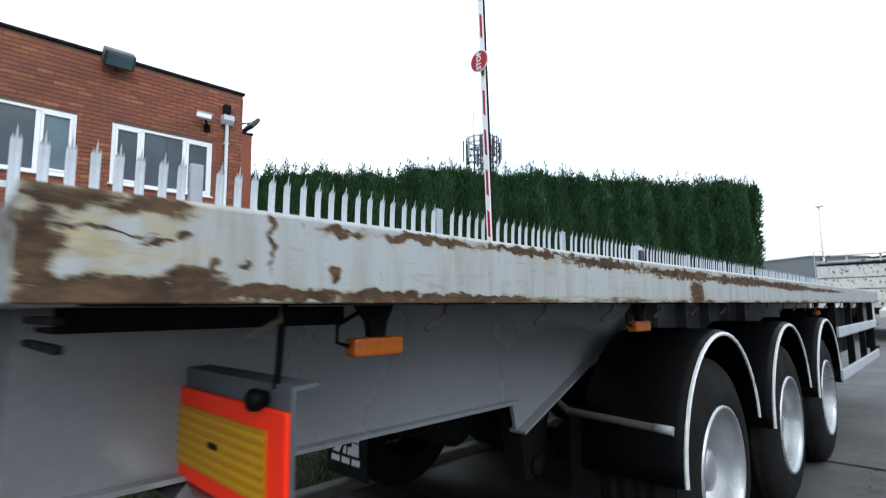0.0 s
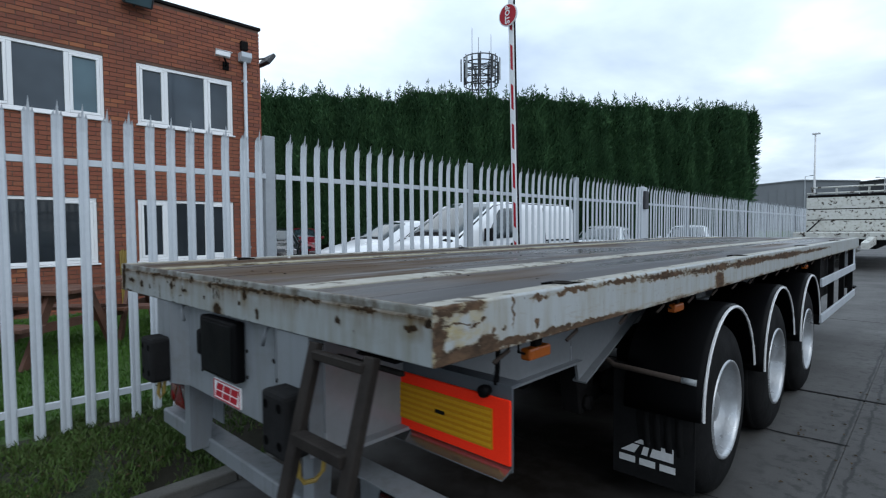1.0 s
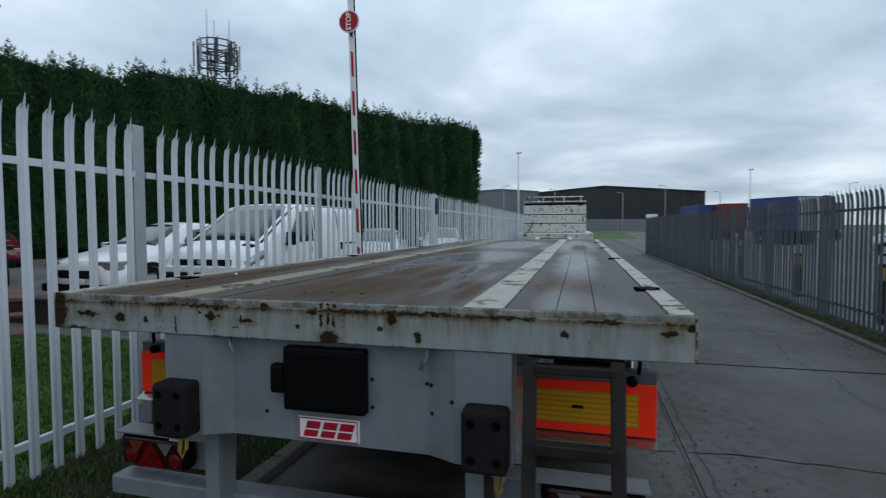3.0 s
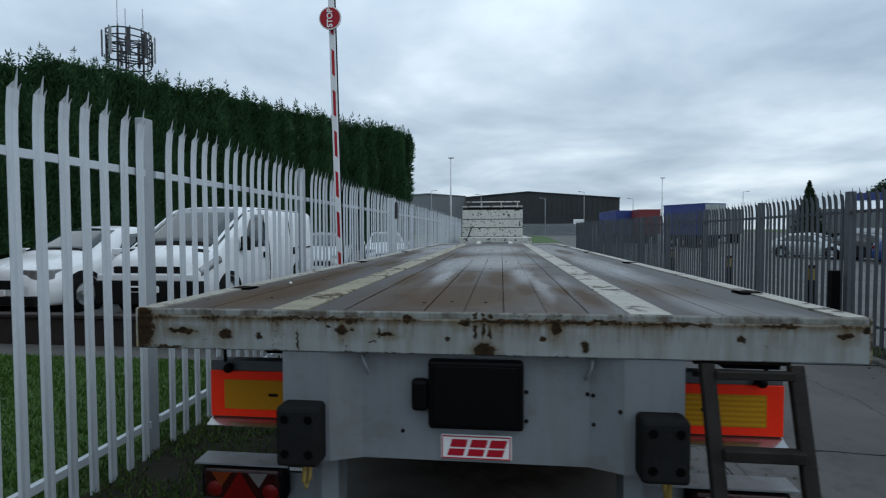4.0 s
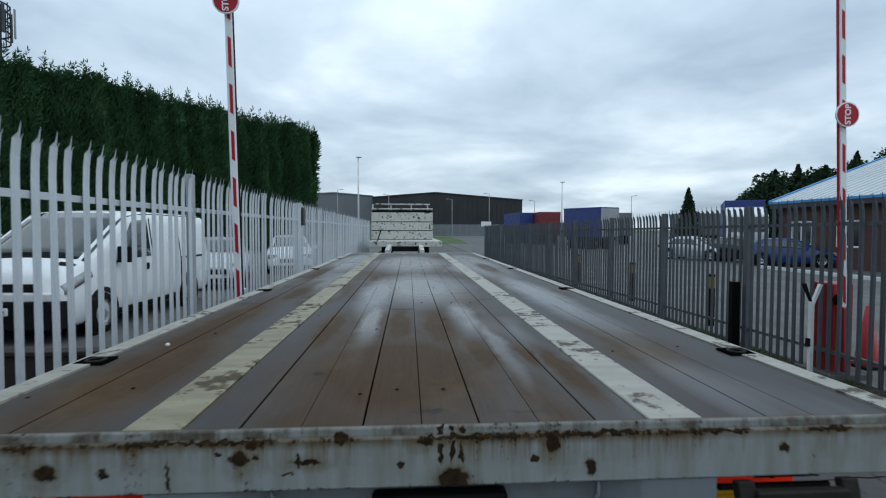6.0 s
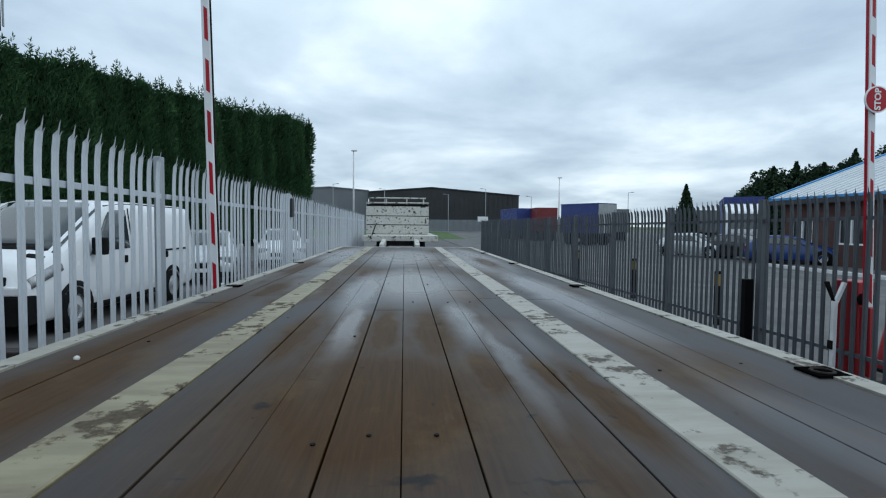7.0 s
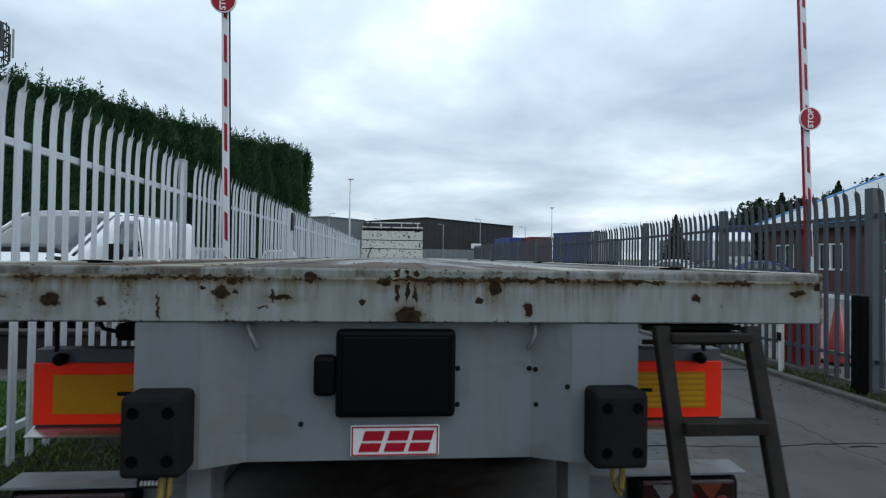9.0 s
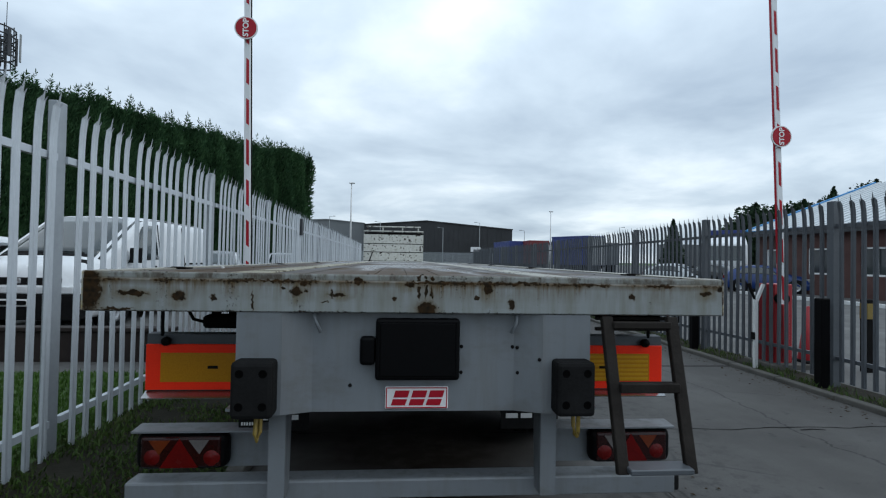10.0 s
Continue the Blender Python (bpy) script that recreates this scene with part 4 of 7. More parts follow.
    # three slanted red blocks, each split by a pale slot
    for x in (-0.072, -0.002, 0.066):
        for z0, z1, dx in ((0.884, 0.908, 0.0), (0.915, 0.942, 0.010)):
            part("stroke", prism_bm([(x - 0.030 + dx, z0), (x + 0.026 + dx, z0), (x + 0.034 + dx, z1), (x - 0.022 + dx, z1)], "y", 0.0400, 0.0430), "sign_red", sg)
    # tail lamps
    for s in (1, -1):
        c = s * 0.955
        part("lamp_plate", prism_bm([(0.19, 0.742), (0.285, 0.748), (0.285, 0.565), (0.277, 0.565), (0.277, 0.738), (0.19, 0.735)], "x", s * 0.59, s * 1.15), "chassis", tr)
        lamp = part("tail_lamp", box_bm(c - 0.185, c + 0.185, 0.196, 0.276, 0.578, 0.734, 0.038, 5), "black_plastic", tr, "dark framed tail lamp with red and amber lenses")
        part("lens_panel", box_bm(c - 0.160, c + 0.160, 0.1925, 0.22, 0.592, 0.718, 0.0125, 3), "lens_smoke", lamp)
        part("triangle_reflector", prism_bm([(c - 0.005 - 0.075, 0.594), (c - 0.005 + 0.075, 0.594), (c - 0.005, 0.712)], "y", 0.1895, 0.2), "lens_red", lamp, "red triangle reflector")
        for dx, dz, r, mt in ((-0.122, 0.632, 0.034, "lens_red"), (0.112, 0.636, 0.034, "lens_red")):
            part("lens", lathe_bm([(0.186, 0.0), (0.188, r * 0.7), (0.194, r)], "y", (c + dx * -s * -1, 0, dz), 20), mt, lamp)
        part("lens", prism_bm([(c - 0.125, 0.705), (c - 0.04, 0.705), (c - 0.085, 0.645)], "y", 0.1905, 0.2), "lens_amber" if s < 0 else "lens_pale", lamp)
        part("lens", prism_bm([(c + 0.032, 0.705), (c + 0.112, 0.705), (c + 0.075, 0.648)], "y", 0.1905, 0.2), "lens_pale" if s < 0 else "lens_amber", lamp)
    # underrun bumper
    part("bumper", prism_bm([(0.17, 0.462), (0.28, 0.462), (0.28, 0.540), (0.178, 0.543), (0.17, 0.537)], "x", -1.16, 1.14, 0.004), "chassis", tr, "grey steel underrun bar with chipped ends")
    for s in (1, -1):
        part("bumper_plug", box_bm(s * 1.135, s * 1.165, 0.176, 0.274, 0.468, 0.534, 0.006), "rubber", tr, "black plug in the bar end")
    tag = part("buffer_tag", box_bm(-0.665, -0.600, -0.022, -0.012, 0.822, 0.86, 0.002), "rubber", tr, "small black tag with pale bars")
    for i in range(5):
        part("bar", box_bm(-0.655 + i * 0.0095, -0.649 + i * 0.0095, -0.0235, -0.0215, 0.831, 0.843), "white_line", tag)
    # ladder
    lad = part("ladder", box_bm(0.77, 1.01, -0.035, -0.008, 1.20, 1.228, 0.004), "ladder", tr, "scuffed dark steel ladder")
    for xt, xb in ((0.752, 0.758), (1.022, 1.022)):
        bm = box_bm(-0.022, 0.022, -0.014, 0.014, 0, 0.585, 0.003)
        d = Vector((xt - xb, 0.0 + 0.155, 1.25 - 0.69))
        q = d.to_track_quat("Z", "Y").to_matrix().to_4x4()
        bmesh.ops.transform(bm, matrix=Matrix.Translation((xb, -0.158, 0.68)) @ q, verts=bm.verts)
        part("stile", bm, "ladder", lad)
    part("rung", box_bm(0.772, 1.01, -0.105, -0.060, 0.963, 1.0, 0.004), "ladder", lad)
    for z in (1.178, 1.222):
        part("stay_bar", box_bm(0.74, 1.05, 0.075, 0.09, z, z + 0.014, 0.002), "ladder", lad)
    part("step", box_bm(0.77, 1.012, -0.20, -0.115, 0.69, 0.712, 0.004), "galv_dark", lad, "worn bare step tread")
    # reflector boards and their trays
    for s in (1, -1):
        xa, xb = s * 0.63, s * 1.19
        tray = part("board_bracket", prism_bm([(0.396, 0.84), (0.396, 1.108), (0.45, 1.111), (0.45, 1.104), (0.404, 1.10), (0.404, 0.84)], "x", min(xa, xb), max(xa, xb)), "galv_dark", tr)
        part("board_lip", prism_bm([(0.395, 0.858), (0.395, 0.846), (0.345, 0.832), (0.345, 0.836)], "x", min(xa, xb), max(xa, xb)), "bright_metal", tray, "thin metal lip that mirrors the board")
        rb = part("reflector_board", box_bm(xa, xb, 0.385, 0.395, 0.862, 1.065, 0.002), "reflect_red", tr, "orange red bordered yellow reflector board")
        ya, yb = sorted((xa + s * 0.045, xb - s * 0.065))
        part("yellow_panel", box_bm(ya, yb, 0.3815, 0.386, 0.898, 1.027), "reflect_yellow", rb)
        for i in range(6 if s > 0 else 0):
            z = 0.905 + i * 0.0205
            part("rib", box_bm(ya + 0.006, yb - 0.006, 0.3800, 0.3818, z, z + 0.010), "reflect_stripe", rb)
        part("mark", box_bm((ya + yb) / 2 - 0.022, (ya + yb) / 2 + 0.022, 0.3788, 0.3802, 0.957, 0.970), "chassis_dark", rb)
        part("plug", lathe_bm([(0.356, 0.0), (0.358, 0.014), (0.364, 0.020), (0.378, 0.021), (0.386, 0.016), (0.40, 0.013)], "y", (s * 1.10, 0, 1.080), 14), "black_plastic", tray)
        part("cable", tube_bm([(s * 1.126, 0.40, 1.10), (s * 1.13, 0.402, 1.14), (s * 1.131, 0.405, 1.2), (s * 1.133, 0.41, 1.262)], 0.008, 6), "black_plastic", tray)
        if s > 0:
            part("edge_channel", prism_bm([(s * 0.84, 1.208), (s * 1.02, 1.208), (s * 1.02, 1.249), (s * 1.01, 1.249), (s * 1.01, 1.216), (s * 0.84, 1.216)], "y", 0.08, 0.62), "chassis_dark", tr)
    # marker lamps
    for s in (1, -1):
        for y in ((0.632, 1.95, 5.6) if s > 0 else (1.95, 5.6)):
            ml = part("marker_lamp", box_bm(s * 1.10, s * 1.14, y - 0.066, y + 0.066, 1.142, 1.182, 0.007, 2), "orange", tr, "orange side marker lamp")
            part("marker_bracket", prism_bm([(y - 0.016, 1.181), (y + 0.020, 1.181), (y + 0.026, 1.215), (y + 0.045, 1.25), (y - 0.05, 1.25), (y - 0.022, 1.215)], "x", s * 1.108, s * 1.13), "chassis_dark", ml)
            part("lead", tube_bm([(s * 1.118, y - 0.066, 1.165), (s * 1.115, y - 0.095, 1.175), (s * 1.11, y - 0.09, 1.21), (s * 1.10, y - 0.03, 1.235)], 0.005, 6), "black_plastic", ml)
    # axles, wheels, guards
    hubs = (2.50, 3.81, 5.12)
    for i, y in enumerate(hubs):
        part("axle", tube_bm([(-1.0, y, 0.5), (1.0, y, 0.5)], 0.07, 12), "chassis_dark", tr)
        for s in (1, -1):
            hang = part("spring_hanger", prism_bm([(y - 0.66, 0.93), (y - 0.36, 0.93), (y - 0.44, 0.46), (y - 0.58, 0.46)], "x", s * 0.46, s * 0.58, 0.008), "chassis_dark", tr)
            part("pivot_bolt", lathe_bm([(0.0, 0.0), (0.0, 0.05), (0.03, 0.045), (0.03, 0.0)], "x", (s * 0.58 if s > 0 else -0.61, y - 0.51, 0.52), 10), "chassis_dark", hang)
            part("trailing_arm", prism_bm([(y - 0.56, 0.46), (y - 0.56, 0.58), (y + 0.08, 0.62), (y + 0.46, 0.50), (y + 0.46, 0.43), (y, 0.52)], "x", s * 0.48, s * 0.56, 0.008), "chassis_dark", tr)
            part("air_bag", lathe_bm([(0.50, 0.0), (0.50, 0.10), (0.54, 0.13), (0.66, 0.14), (0.72, 0.12), (0.77, 0.14), (0.88, 0.13), (0.91, 0.09), (0.91, 0.0)], "z", (s * 0.52, y + 0.36, 0.0), 18), "rubber", tr, "black rubber air spring")
            part("brake_chamber", lathe_bm([(-0.12, 0.0), (-0.12, 0.05), (-0.09, 0.085), (0.09, 0.085), (0.12, 0.05), (0.12, 0.0)], "y", (s * 0.66, y - 0.24, 0.62), 14), "chassis_dark", tr)
            wheel(tr, s, y)
            mudguard(tr, s, y)
    for s in (1, -1):
        fl = part("mud_flap", box_bm(s * 0.74, s * 1.20, 2.025, 2.035, 0.14, 0.80, 0.002), "rubber", tr, "black rubber mud flap with white printed mark")
        cx = 0.96 * s
        # white mark: a split pyramid of slabs, and bars for the name beneath
        for poly in (
            [(-0.17, 0.285), (-0.10, 0.335), (-0.06, 0.335), (-0.09, 0.285)],
            [(-0.09, 0.345), (-0.02, 0.395), (0.025, 0.395), (-0.01, 0.345)],
            [(0.0, 0.285), (0.015, 0.335), (0.055, 0.335), (0.055, 0.365), (0.13, 0.365), (0.13, 0.285)],
            [(0.0, 0.405), (0.04, 0.435), (0.06, 0.435), (0.06, 0.405)],
            [(0.07, 0.435), (0.13, 0.435), (0.13, 0.375), (0.07, 0.375)],
            [(-0.05, 0.285), (-0.035, 0.335), (-0.005, 0.335), (-0.015, 0.285)],
        ):
            part("print", prism_bm([(cx + u, v) for u, v in poly], "y", 2.022, 2.0255), "white_line", fl)
        for u0, u1 in ((-0.18, -0.085), (-0.06, 0.03), (0.055, 0.14)):
            part("print", box_bm(cx + u0, cx + u1, 2.022, 2.0255, 0.225, 0.262), "white_line", fl)
        stay = [(s * 0.62, 2.05, 0.98), (s * 0.66, 2.01, 0.93), (s * 0.70, 1.995, 0.82), (s * 0.76, 1.99, 0.785), (s * 1.20, 1.99, 0.765)]
        st = part("guard_stay", tube_bm(stay, 0.016, 8), "rail_rust", tr)
        part("stay_end", tube_bm([(s * 1.14, 1.99, 0.768), (s * 1.215, 1.99, 0.765)], 0.0175, 8), "lamp_grey", st)
    # side guards
    for s in (1, -1):
        g = part("side_guard", box_bm(s * 1.225, s * 1.25, 5.78, 8.75, 0.94, 1.03, 0.004), "galv", tr, "pale metal side guard rails")
        part("guard_rail", box_bm(s * 1.225, s * 1.25, 5.78, 8.75, 0.56, 0.65, 0.004), "galv", g)
        for y in (5.84, 6.8, 7.75, 8.68):
            part("guard_post", box_bm(s * 1.17, s * 1.225, y - 0.035, y + 0.035, 0.54, 1.27), "chassis_dark", g)
        part("locker", box_bm(s * 0.75, s * 1.15, 6.0, 7.0, 0.75, 1.2, 0.01), "chassis_dark", tr)
        leg = part("front_leg", box_bm(s * 1.07, s * 1.22, 8.85, 9.02, 0.97, 1.26, 0.006), "galv", tr, "pale front leg wound up, dark below")
        part("inner_leg", box_bm(s * 1.09, s * 1.20, 8.87, 9.0, 0.68, 0.97), "chassis_dark", leg)
        part("foot", box_bm(s * 1.05, s * 1.24, 8.83, 9.04, 0.655, 0.68, 0.004), "chassis_dark", leg)
    part("valve_block", box_bm(-0.98, -0.74, 0.46, 0.56, 1.125, 1.185, 0.012), "chassis_dark", tr)
    part("valve_cap", lathe_bm([(-0.03, 0.0), (-0.03, 0.022), (0.02, 0.026), (0.02, 0.0)], "z", (-0.93, 0.50, 1.21), 10), "chassis_dark", tr)
    part("valve_cap", lathe_bm([(-0.03, 0.0), (-0.03, 0.018), (0.02, 0.022), (0.02, 0.0)], "z", (-0.80, 0.50, 1.21), 10), "chassis_dark", tr)
    part("air_pipe", tube_bm([(-0.98, 0.5, 1.15), (-1.03, 0.49, 1.165), (-1.06, 0.5, 1.21), (-1.05, 0.52, 1.26)], 0.008, 6), "black_plastic", tr)
    part("air_pipe", tube_bm([(-0.74, 0.5, 1.16), (-0.71, 0.5, 1.14), (-0.70, 0.6, 1.10), (-0.72, 0.9, 1.08)], 0.008, 6), "black_plastic", tr)
    part("valve_block", box_bm(-0.90, -0.84, 0.57, 0.67, 1.12, 1.245, 0.012), "chassis_dark", tr)
    part("air_tank", lathe_bm([(-0.35, 0.0), (-0.34, 0.08), (-0.3, 0.12), (0.3, 0.12), (0.34, 0.08), (0.35, 0)], "x", (0.0, 1.75, 0.72), 20), "chassis_dark", tr)
    return tr


def wheel(tr, s, y):
    x = s * 1.225
    prof = [(0.0, 0.292), (0.006, 0.31), (0.0, 0.36), (-0.008, 0.42), (-0.03, 0.472), (-0.055, 0.496), (-0.19, 0.50), (-0.325, 0.496), (-0.35, 0.472), (-0.37, 0.42), (-0.37, 0.30)]
    w = part("wheel", lathe_bm([(s * a, r) for a, r in prof], "x", (x, y, 0.5), 40), "tyre", tr, "tall black truck tyre")
    bm = lathe_bm([(s * a, r) for a, r in ((-0.02, 0.296), (0.008, 0.290), (0.010, 0.278), (-0.02, 0.270), (-0.06, 0.262), (-0.16, 0.25), (-0.175, 0.225), (-0.18, 0.15), (-0.13, 0.13), (-0.125, 0.10), (-0.06, 0.088), (-0.05, 0.05), (-0.048, 0.0))], "x", (x, y, 0.5), 40)
    rim = part("rim", bm, "rim", w, "dull silver steel rim")
    for k in range(10):
        a = 2 * math.pi * k / 10
        part("wheel_nut", lathe_bm([(s * -0.18, 0.016), (s * -0.145, 0.016), (s * -0.14, 0.009), (s * -0.14, 0.0)], "x", (x, y + 0.18 * math.cos(a), 0.5 + 0.18 * math.sin(a)), 6), "rim", rim)
    for k in range(8):
        a = 2 * math.pi * (k + 0.5) / 8
        # flat dark discs paint the shade inside the vent holes
        part("vent_hole", lathe_bm([(s * -0.1735, 0.0), (s * -0.1735, 0.022), (s * -0.177, 0.025)], "x", (x, y + 0.222 * math.cos(a), 0.5 + 0.222 * math.sin(a)), 10), "chassis_dark", rim)
    # tread grooves stand as dark bands between raised ribs
    for a in (-0.10, -0.16, -0.22, -0.28):
        part("tread_rib", lathe_bm([(s * (a - 0.018), 0.497), (s * (a - 0.018), 0.506), (s * (a + 0.018), 0.506), (s * (a + 0.018), 0.497)], "x", (x, y, 0.5), 40), "tyre", w)


def mudguard(tr, s, y):
    """A black arched guard over the tyre with a white rim line on its outer edge."""
    r, zc = 0.535, 0.60
    pts = [(-r * math.cos(math.radians(a)), r * math.sin(math.radians(a))) for a in range(-4, 180, 8)]
    bm = bmesh.new()
    rows = []
    for (u, v) in pts:
        n = Vector((u, v)).normalized()
        o = [(s * 0.83, 0.0), (s * 1.215, 0.0), (s * 1.24, -0.006), (s * 1.25, -0.03), (s * 1.24, -0.032), (s * 1.225, -0.012), (s * 0.83, -0.012)]
        rows.append([bm.verts.new((x, y + u + n.x * d, zc + v + n.y * d)) for x, d in o])
    for a, b in zip(rows, rows[1:]):
        for k in range(7):
            f = bm.faces.new((a[k], a[(k + 1) % 7], b[(k + 1) % 7], b[k]))
            f.smooth = True
    bm.faces.new(rows[0])
    bm.faces.new(rows[-1][::-1])
    bmesh.ops.recalc_face_normals(bm, faces=bm.faces[:])
    g = part("mudguard", bm, "black_plastic", tr, "black plastic wheel arch guard")
    line = [(s * 1.2515, y + u * 0.958, zc + v * 0.958) for u, v in pts]
    part("rim_line", tube_bm(line, 0.009, 6), "white_line", g, "white edge trim")


trailer()


# ---- fences ----
def pale_mesh(name, mat, low, high, lean):
    """A W-section palisade pale with a split, outward-bent point. Its front faces +x for lean > 0."""
    w, dp = (0.032, 0.6) if lean > 0 else (0.0275, 1.45)
    s = 1 if lean > 0 else -1
    sec = [(-w, 0.0), (-w * 0.72, 0.015 * dp), (-w * 0.36, 0.0135 * dp), (0, 0.006 * dp), (w * 0.36, 0.0135 * dp), (w * 0.72, 0.015 * dp), (w, 0.0)]
    k_out = abs(lean)
    levels = [(low, 0), (high - 0.30, 0.0), (high - 0.19, 0.006 * k_out), (high - 0.10, 0.02 * k_out)]
    verts, faces = [], []
    for z, out in levels:
        verts += [(s * (d + out), u, z) for u, d in sec]
    for j in range(len(levels) - 1):
        for i in range(6):
            faces.append((j * 7 + i, j * 7 + i + 1, (j + 1) * 7 + i + 1, (j + 1) * 7 + i))
    top = 3 * 7
    base = len(verts)
    verts += [(s * (0.018 + 0.03 * k_out), -w * 0.62, high - 0.066), (s * (0.016 + 0.036 * k_out), 0, high), (s * (0.018 + 0.03 * k_out), w * 0.62, high - 0.066)]
    faces += [(top, top + 1, base), (top + 1, top + 2, base), (top + 2, top + 3, base + 1), (top + 3, top + 4, base + 1), (top + 4, top + 5, base + 2), (top + 5, top + 6, base + 2)]
    # a back, 3 mm behind
    k = len(verts)
    verts += [(x - s * 0.003, y, z) for x, y, z in verts]
    faces += [tuple(i + k for i in reversed(f)) for f in faces]
    for j in range(3):
        for i in (0, 6):
            a, b = j * 7 + i, (j + 1) * 7 + i
            faces.append((a, b, b + k, a + k))
    return grid_mesh(name, verts, faces, mat)


def palisade(name, label, x_of, y0, bays, bay, low, high, mat, lean, rails, post_top, n_pale, spots=None, fall=lambda y: 0.0):
    fence = thing(name, label, "fence", (0, 0, 0), kind="structure")
    pale = pale_mesh("pale", MAT[mat], low, high, lean)
    s = 1 if lean > 0 else -1
    deep, back = (0.028, 0.045) if s > 0 else (0.050, 0.018)
    bm = box_bm(-deep, deep, -0.05, 0.05, low - 0.25, post_top, 0.004)
    post = bpy.data.meshes.new("post")
    bm.to_mesh(post)
    bm.free()
    post.materials.append(MAT["galv_dull" if mat == "galv" else mat])
    bolt = grid_mesh("bolt", *ball(0.011), MAT[mat])
    rnd = random.Random(8)
    for b in range(bays):
        ya, yb = y0 + b * bay, y0 + (b + 1) * bay
        p = link_mesh("post", post, fence)
        p.location = (x_of(ya) - s * back, ya, fall(ya))
        for z in rails:
            bm = bmesh.new()
            m = Matrix.Translation((x_of(ya) - s * 0.022, ya + 0.05, z + fall(ya))) @ Vector((x_of(yb) - x_of(ya), bay, fall(yb) - fall(ya))).to_track_quat("Y", "Z").to_matrix().to_4x4()
            bm_box(bm, -0.018, 0.018, 0, bay - 0.1, -0.022, 0.022, m)
            part("rail", bm, mat, fence)
        for i in range(n_pale):
            y = spots(ya, i) if spots else ya + bay * (i + 1) / (n_pale + 1)
            q = link_mesh("pale", pale, fence)
            q.location = (x_of(y) + s * 0.002, y, fall(y) + rnd.uniform(-0.006, 0.006))
            q.rotation_euler = (rnd.uniform(-0.004, 0.004), rnd.uniform(-0.006, 0.006), rnd.uniform(-0.03, 0.03))
    return fence


def ball(r, n=6):
    verts, faces = [], []
    for j in range(1, 4):
        t = math.pi * j / 4
        verts += [(r * math.sin(t) * math.cos(2 * math.pi * i / n), r * math.sin(t) * math.sin(2 * math.pi * i / n), r * math.cos(t)) for i in range(n)]
    for j in range(2):
        faces += [(j * n + i, j * n + (i + 1) % n, (j + 1) * n + (i + 1) % n, (j + 1) * n + i) for i in range(n)]
    faces += [tuple(range(n))[::-1], tuple(2 * n + i for i in range(n))]
    return verts, faces


palisade("fence", "tall pale galvanised steel palisade fence on grass", lambda y: -2.195 - 0.011 * y, 1.445 - 2 * 2.79, 13, 2.79, 0.16, 2.455, "galv", 0.7, (2.06, 0.40), 2.42, 17, lambda ya, i: ya + 0.165 + 0.156 * i if ya > 1.4 else ya + 2.67 - 0.1445 * i)
palisade("fence", "tall dull grey steel palisade fence behind a kerb", lambda y: 5.15 - right_edge(y), 3.84 - 2 * 2.63, 12, 2.63, 0.10, 2.30, "galv_dark", -1.0, (1.95, 0.36), 2.25, 17, None, lambda y: -0.010 * min(max(y - 4.0, 0.0), 13.0))


# ---- office building ----
WX, WY, WZ0, WZ1 = -8.3, 4.48, 0.18, 5.80
OPEN = [(-0.10, 1.64, 3.49, 4.58), (2.15, 3.89, 3.49, 4.58), (-0.27, 1.48, 1.03, 2.14), (2.11, 3.86, 1.03, 2.14)]


def cells(y0, y1, z0, z1, holes):
    """The rectangles of a wall left over round its openings."""
    ys = sorted({y0, y1, *[h[0] for h in holes], *[h[1] for h in holes]})
    zs = sorted({z0, z1, *[h[2] for h in holes], *[h[3] for h in holes]})
    for a, b in zip(ys, ys[1:]):
        for c, d in zip(zs, zs[1:]):
            if not any(h[0] - 1e-6 <= a and b <= h[1] + 1e-6 and h[2] - 1e-6 <= c and d <= h[3] + 1e-6 for h in holes):
                yield a, b, c, d


def brick_boxes(y0, y1, z0, z1, holes):
    """Stretcher bond: the rectangles of all whole and cut bricks of a wall."""
    course, length, joint = 0.0755, 0.2255, 0.0105
    k = 0
    z = z0
    while z + 0.065 <= z1 + 0.01:
        y = y0 - (length / 2 if k % 2 else 0)
        while y < y1:
            spans = [(max(y, y0), min(y + length - joint, y1))]
            for h in holes:
                if z + 0.065 > h[2] + 0.012 and z < h[3] - 0.012:
                    nxt = []
                    for a, b in spans:
                        if b <= h[0] or a >= h[1]:
                            nxt.append((a, b))
                        else:
                            if a < h[0] - 0.02:
                                nxt.append((a, h[0]))
                            if b > h[1] + 0.02:
                                nxt.append((h[1], b))
                    spans = nxt
            for a, b in spans:
                if b - a > 0.02:
                    yield a, b, z, min(z + 0.065, z1)
            y += length
        z += course
        k += 1


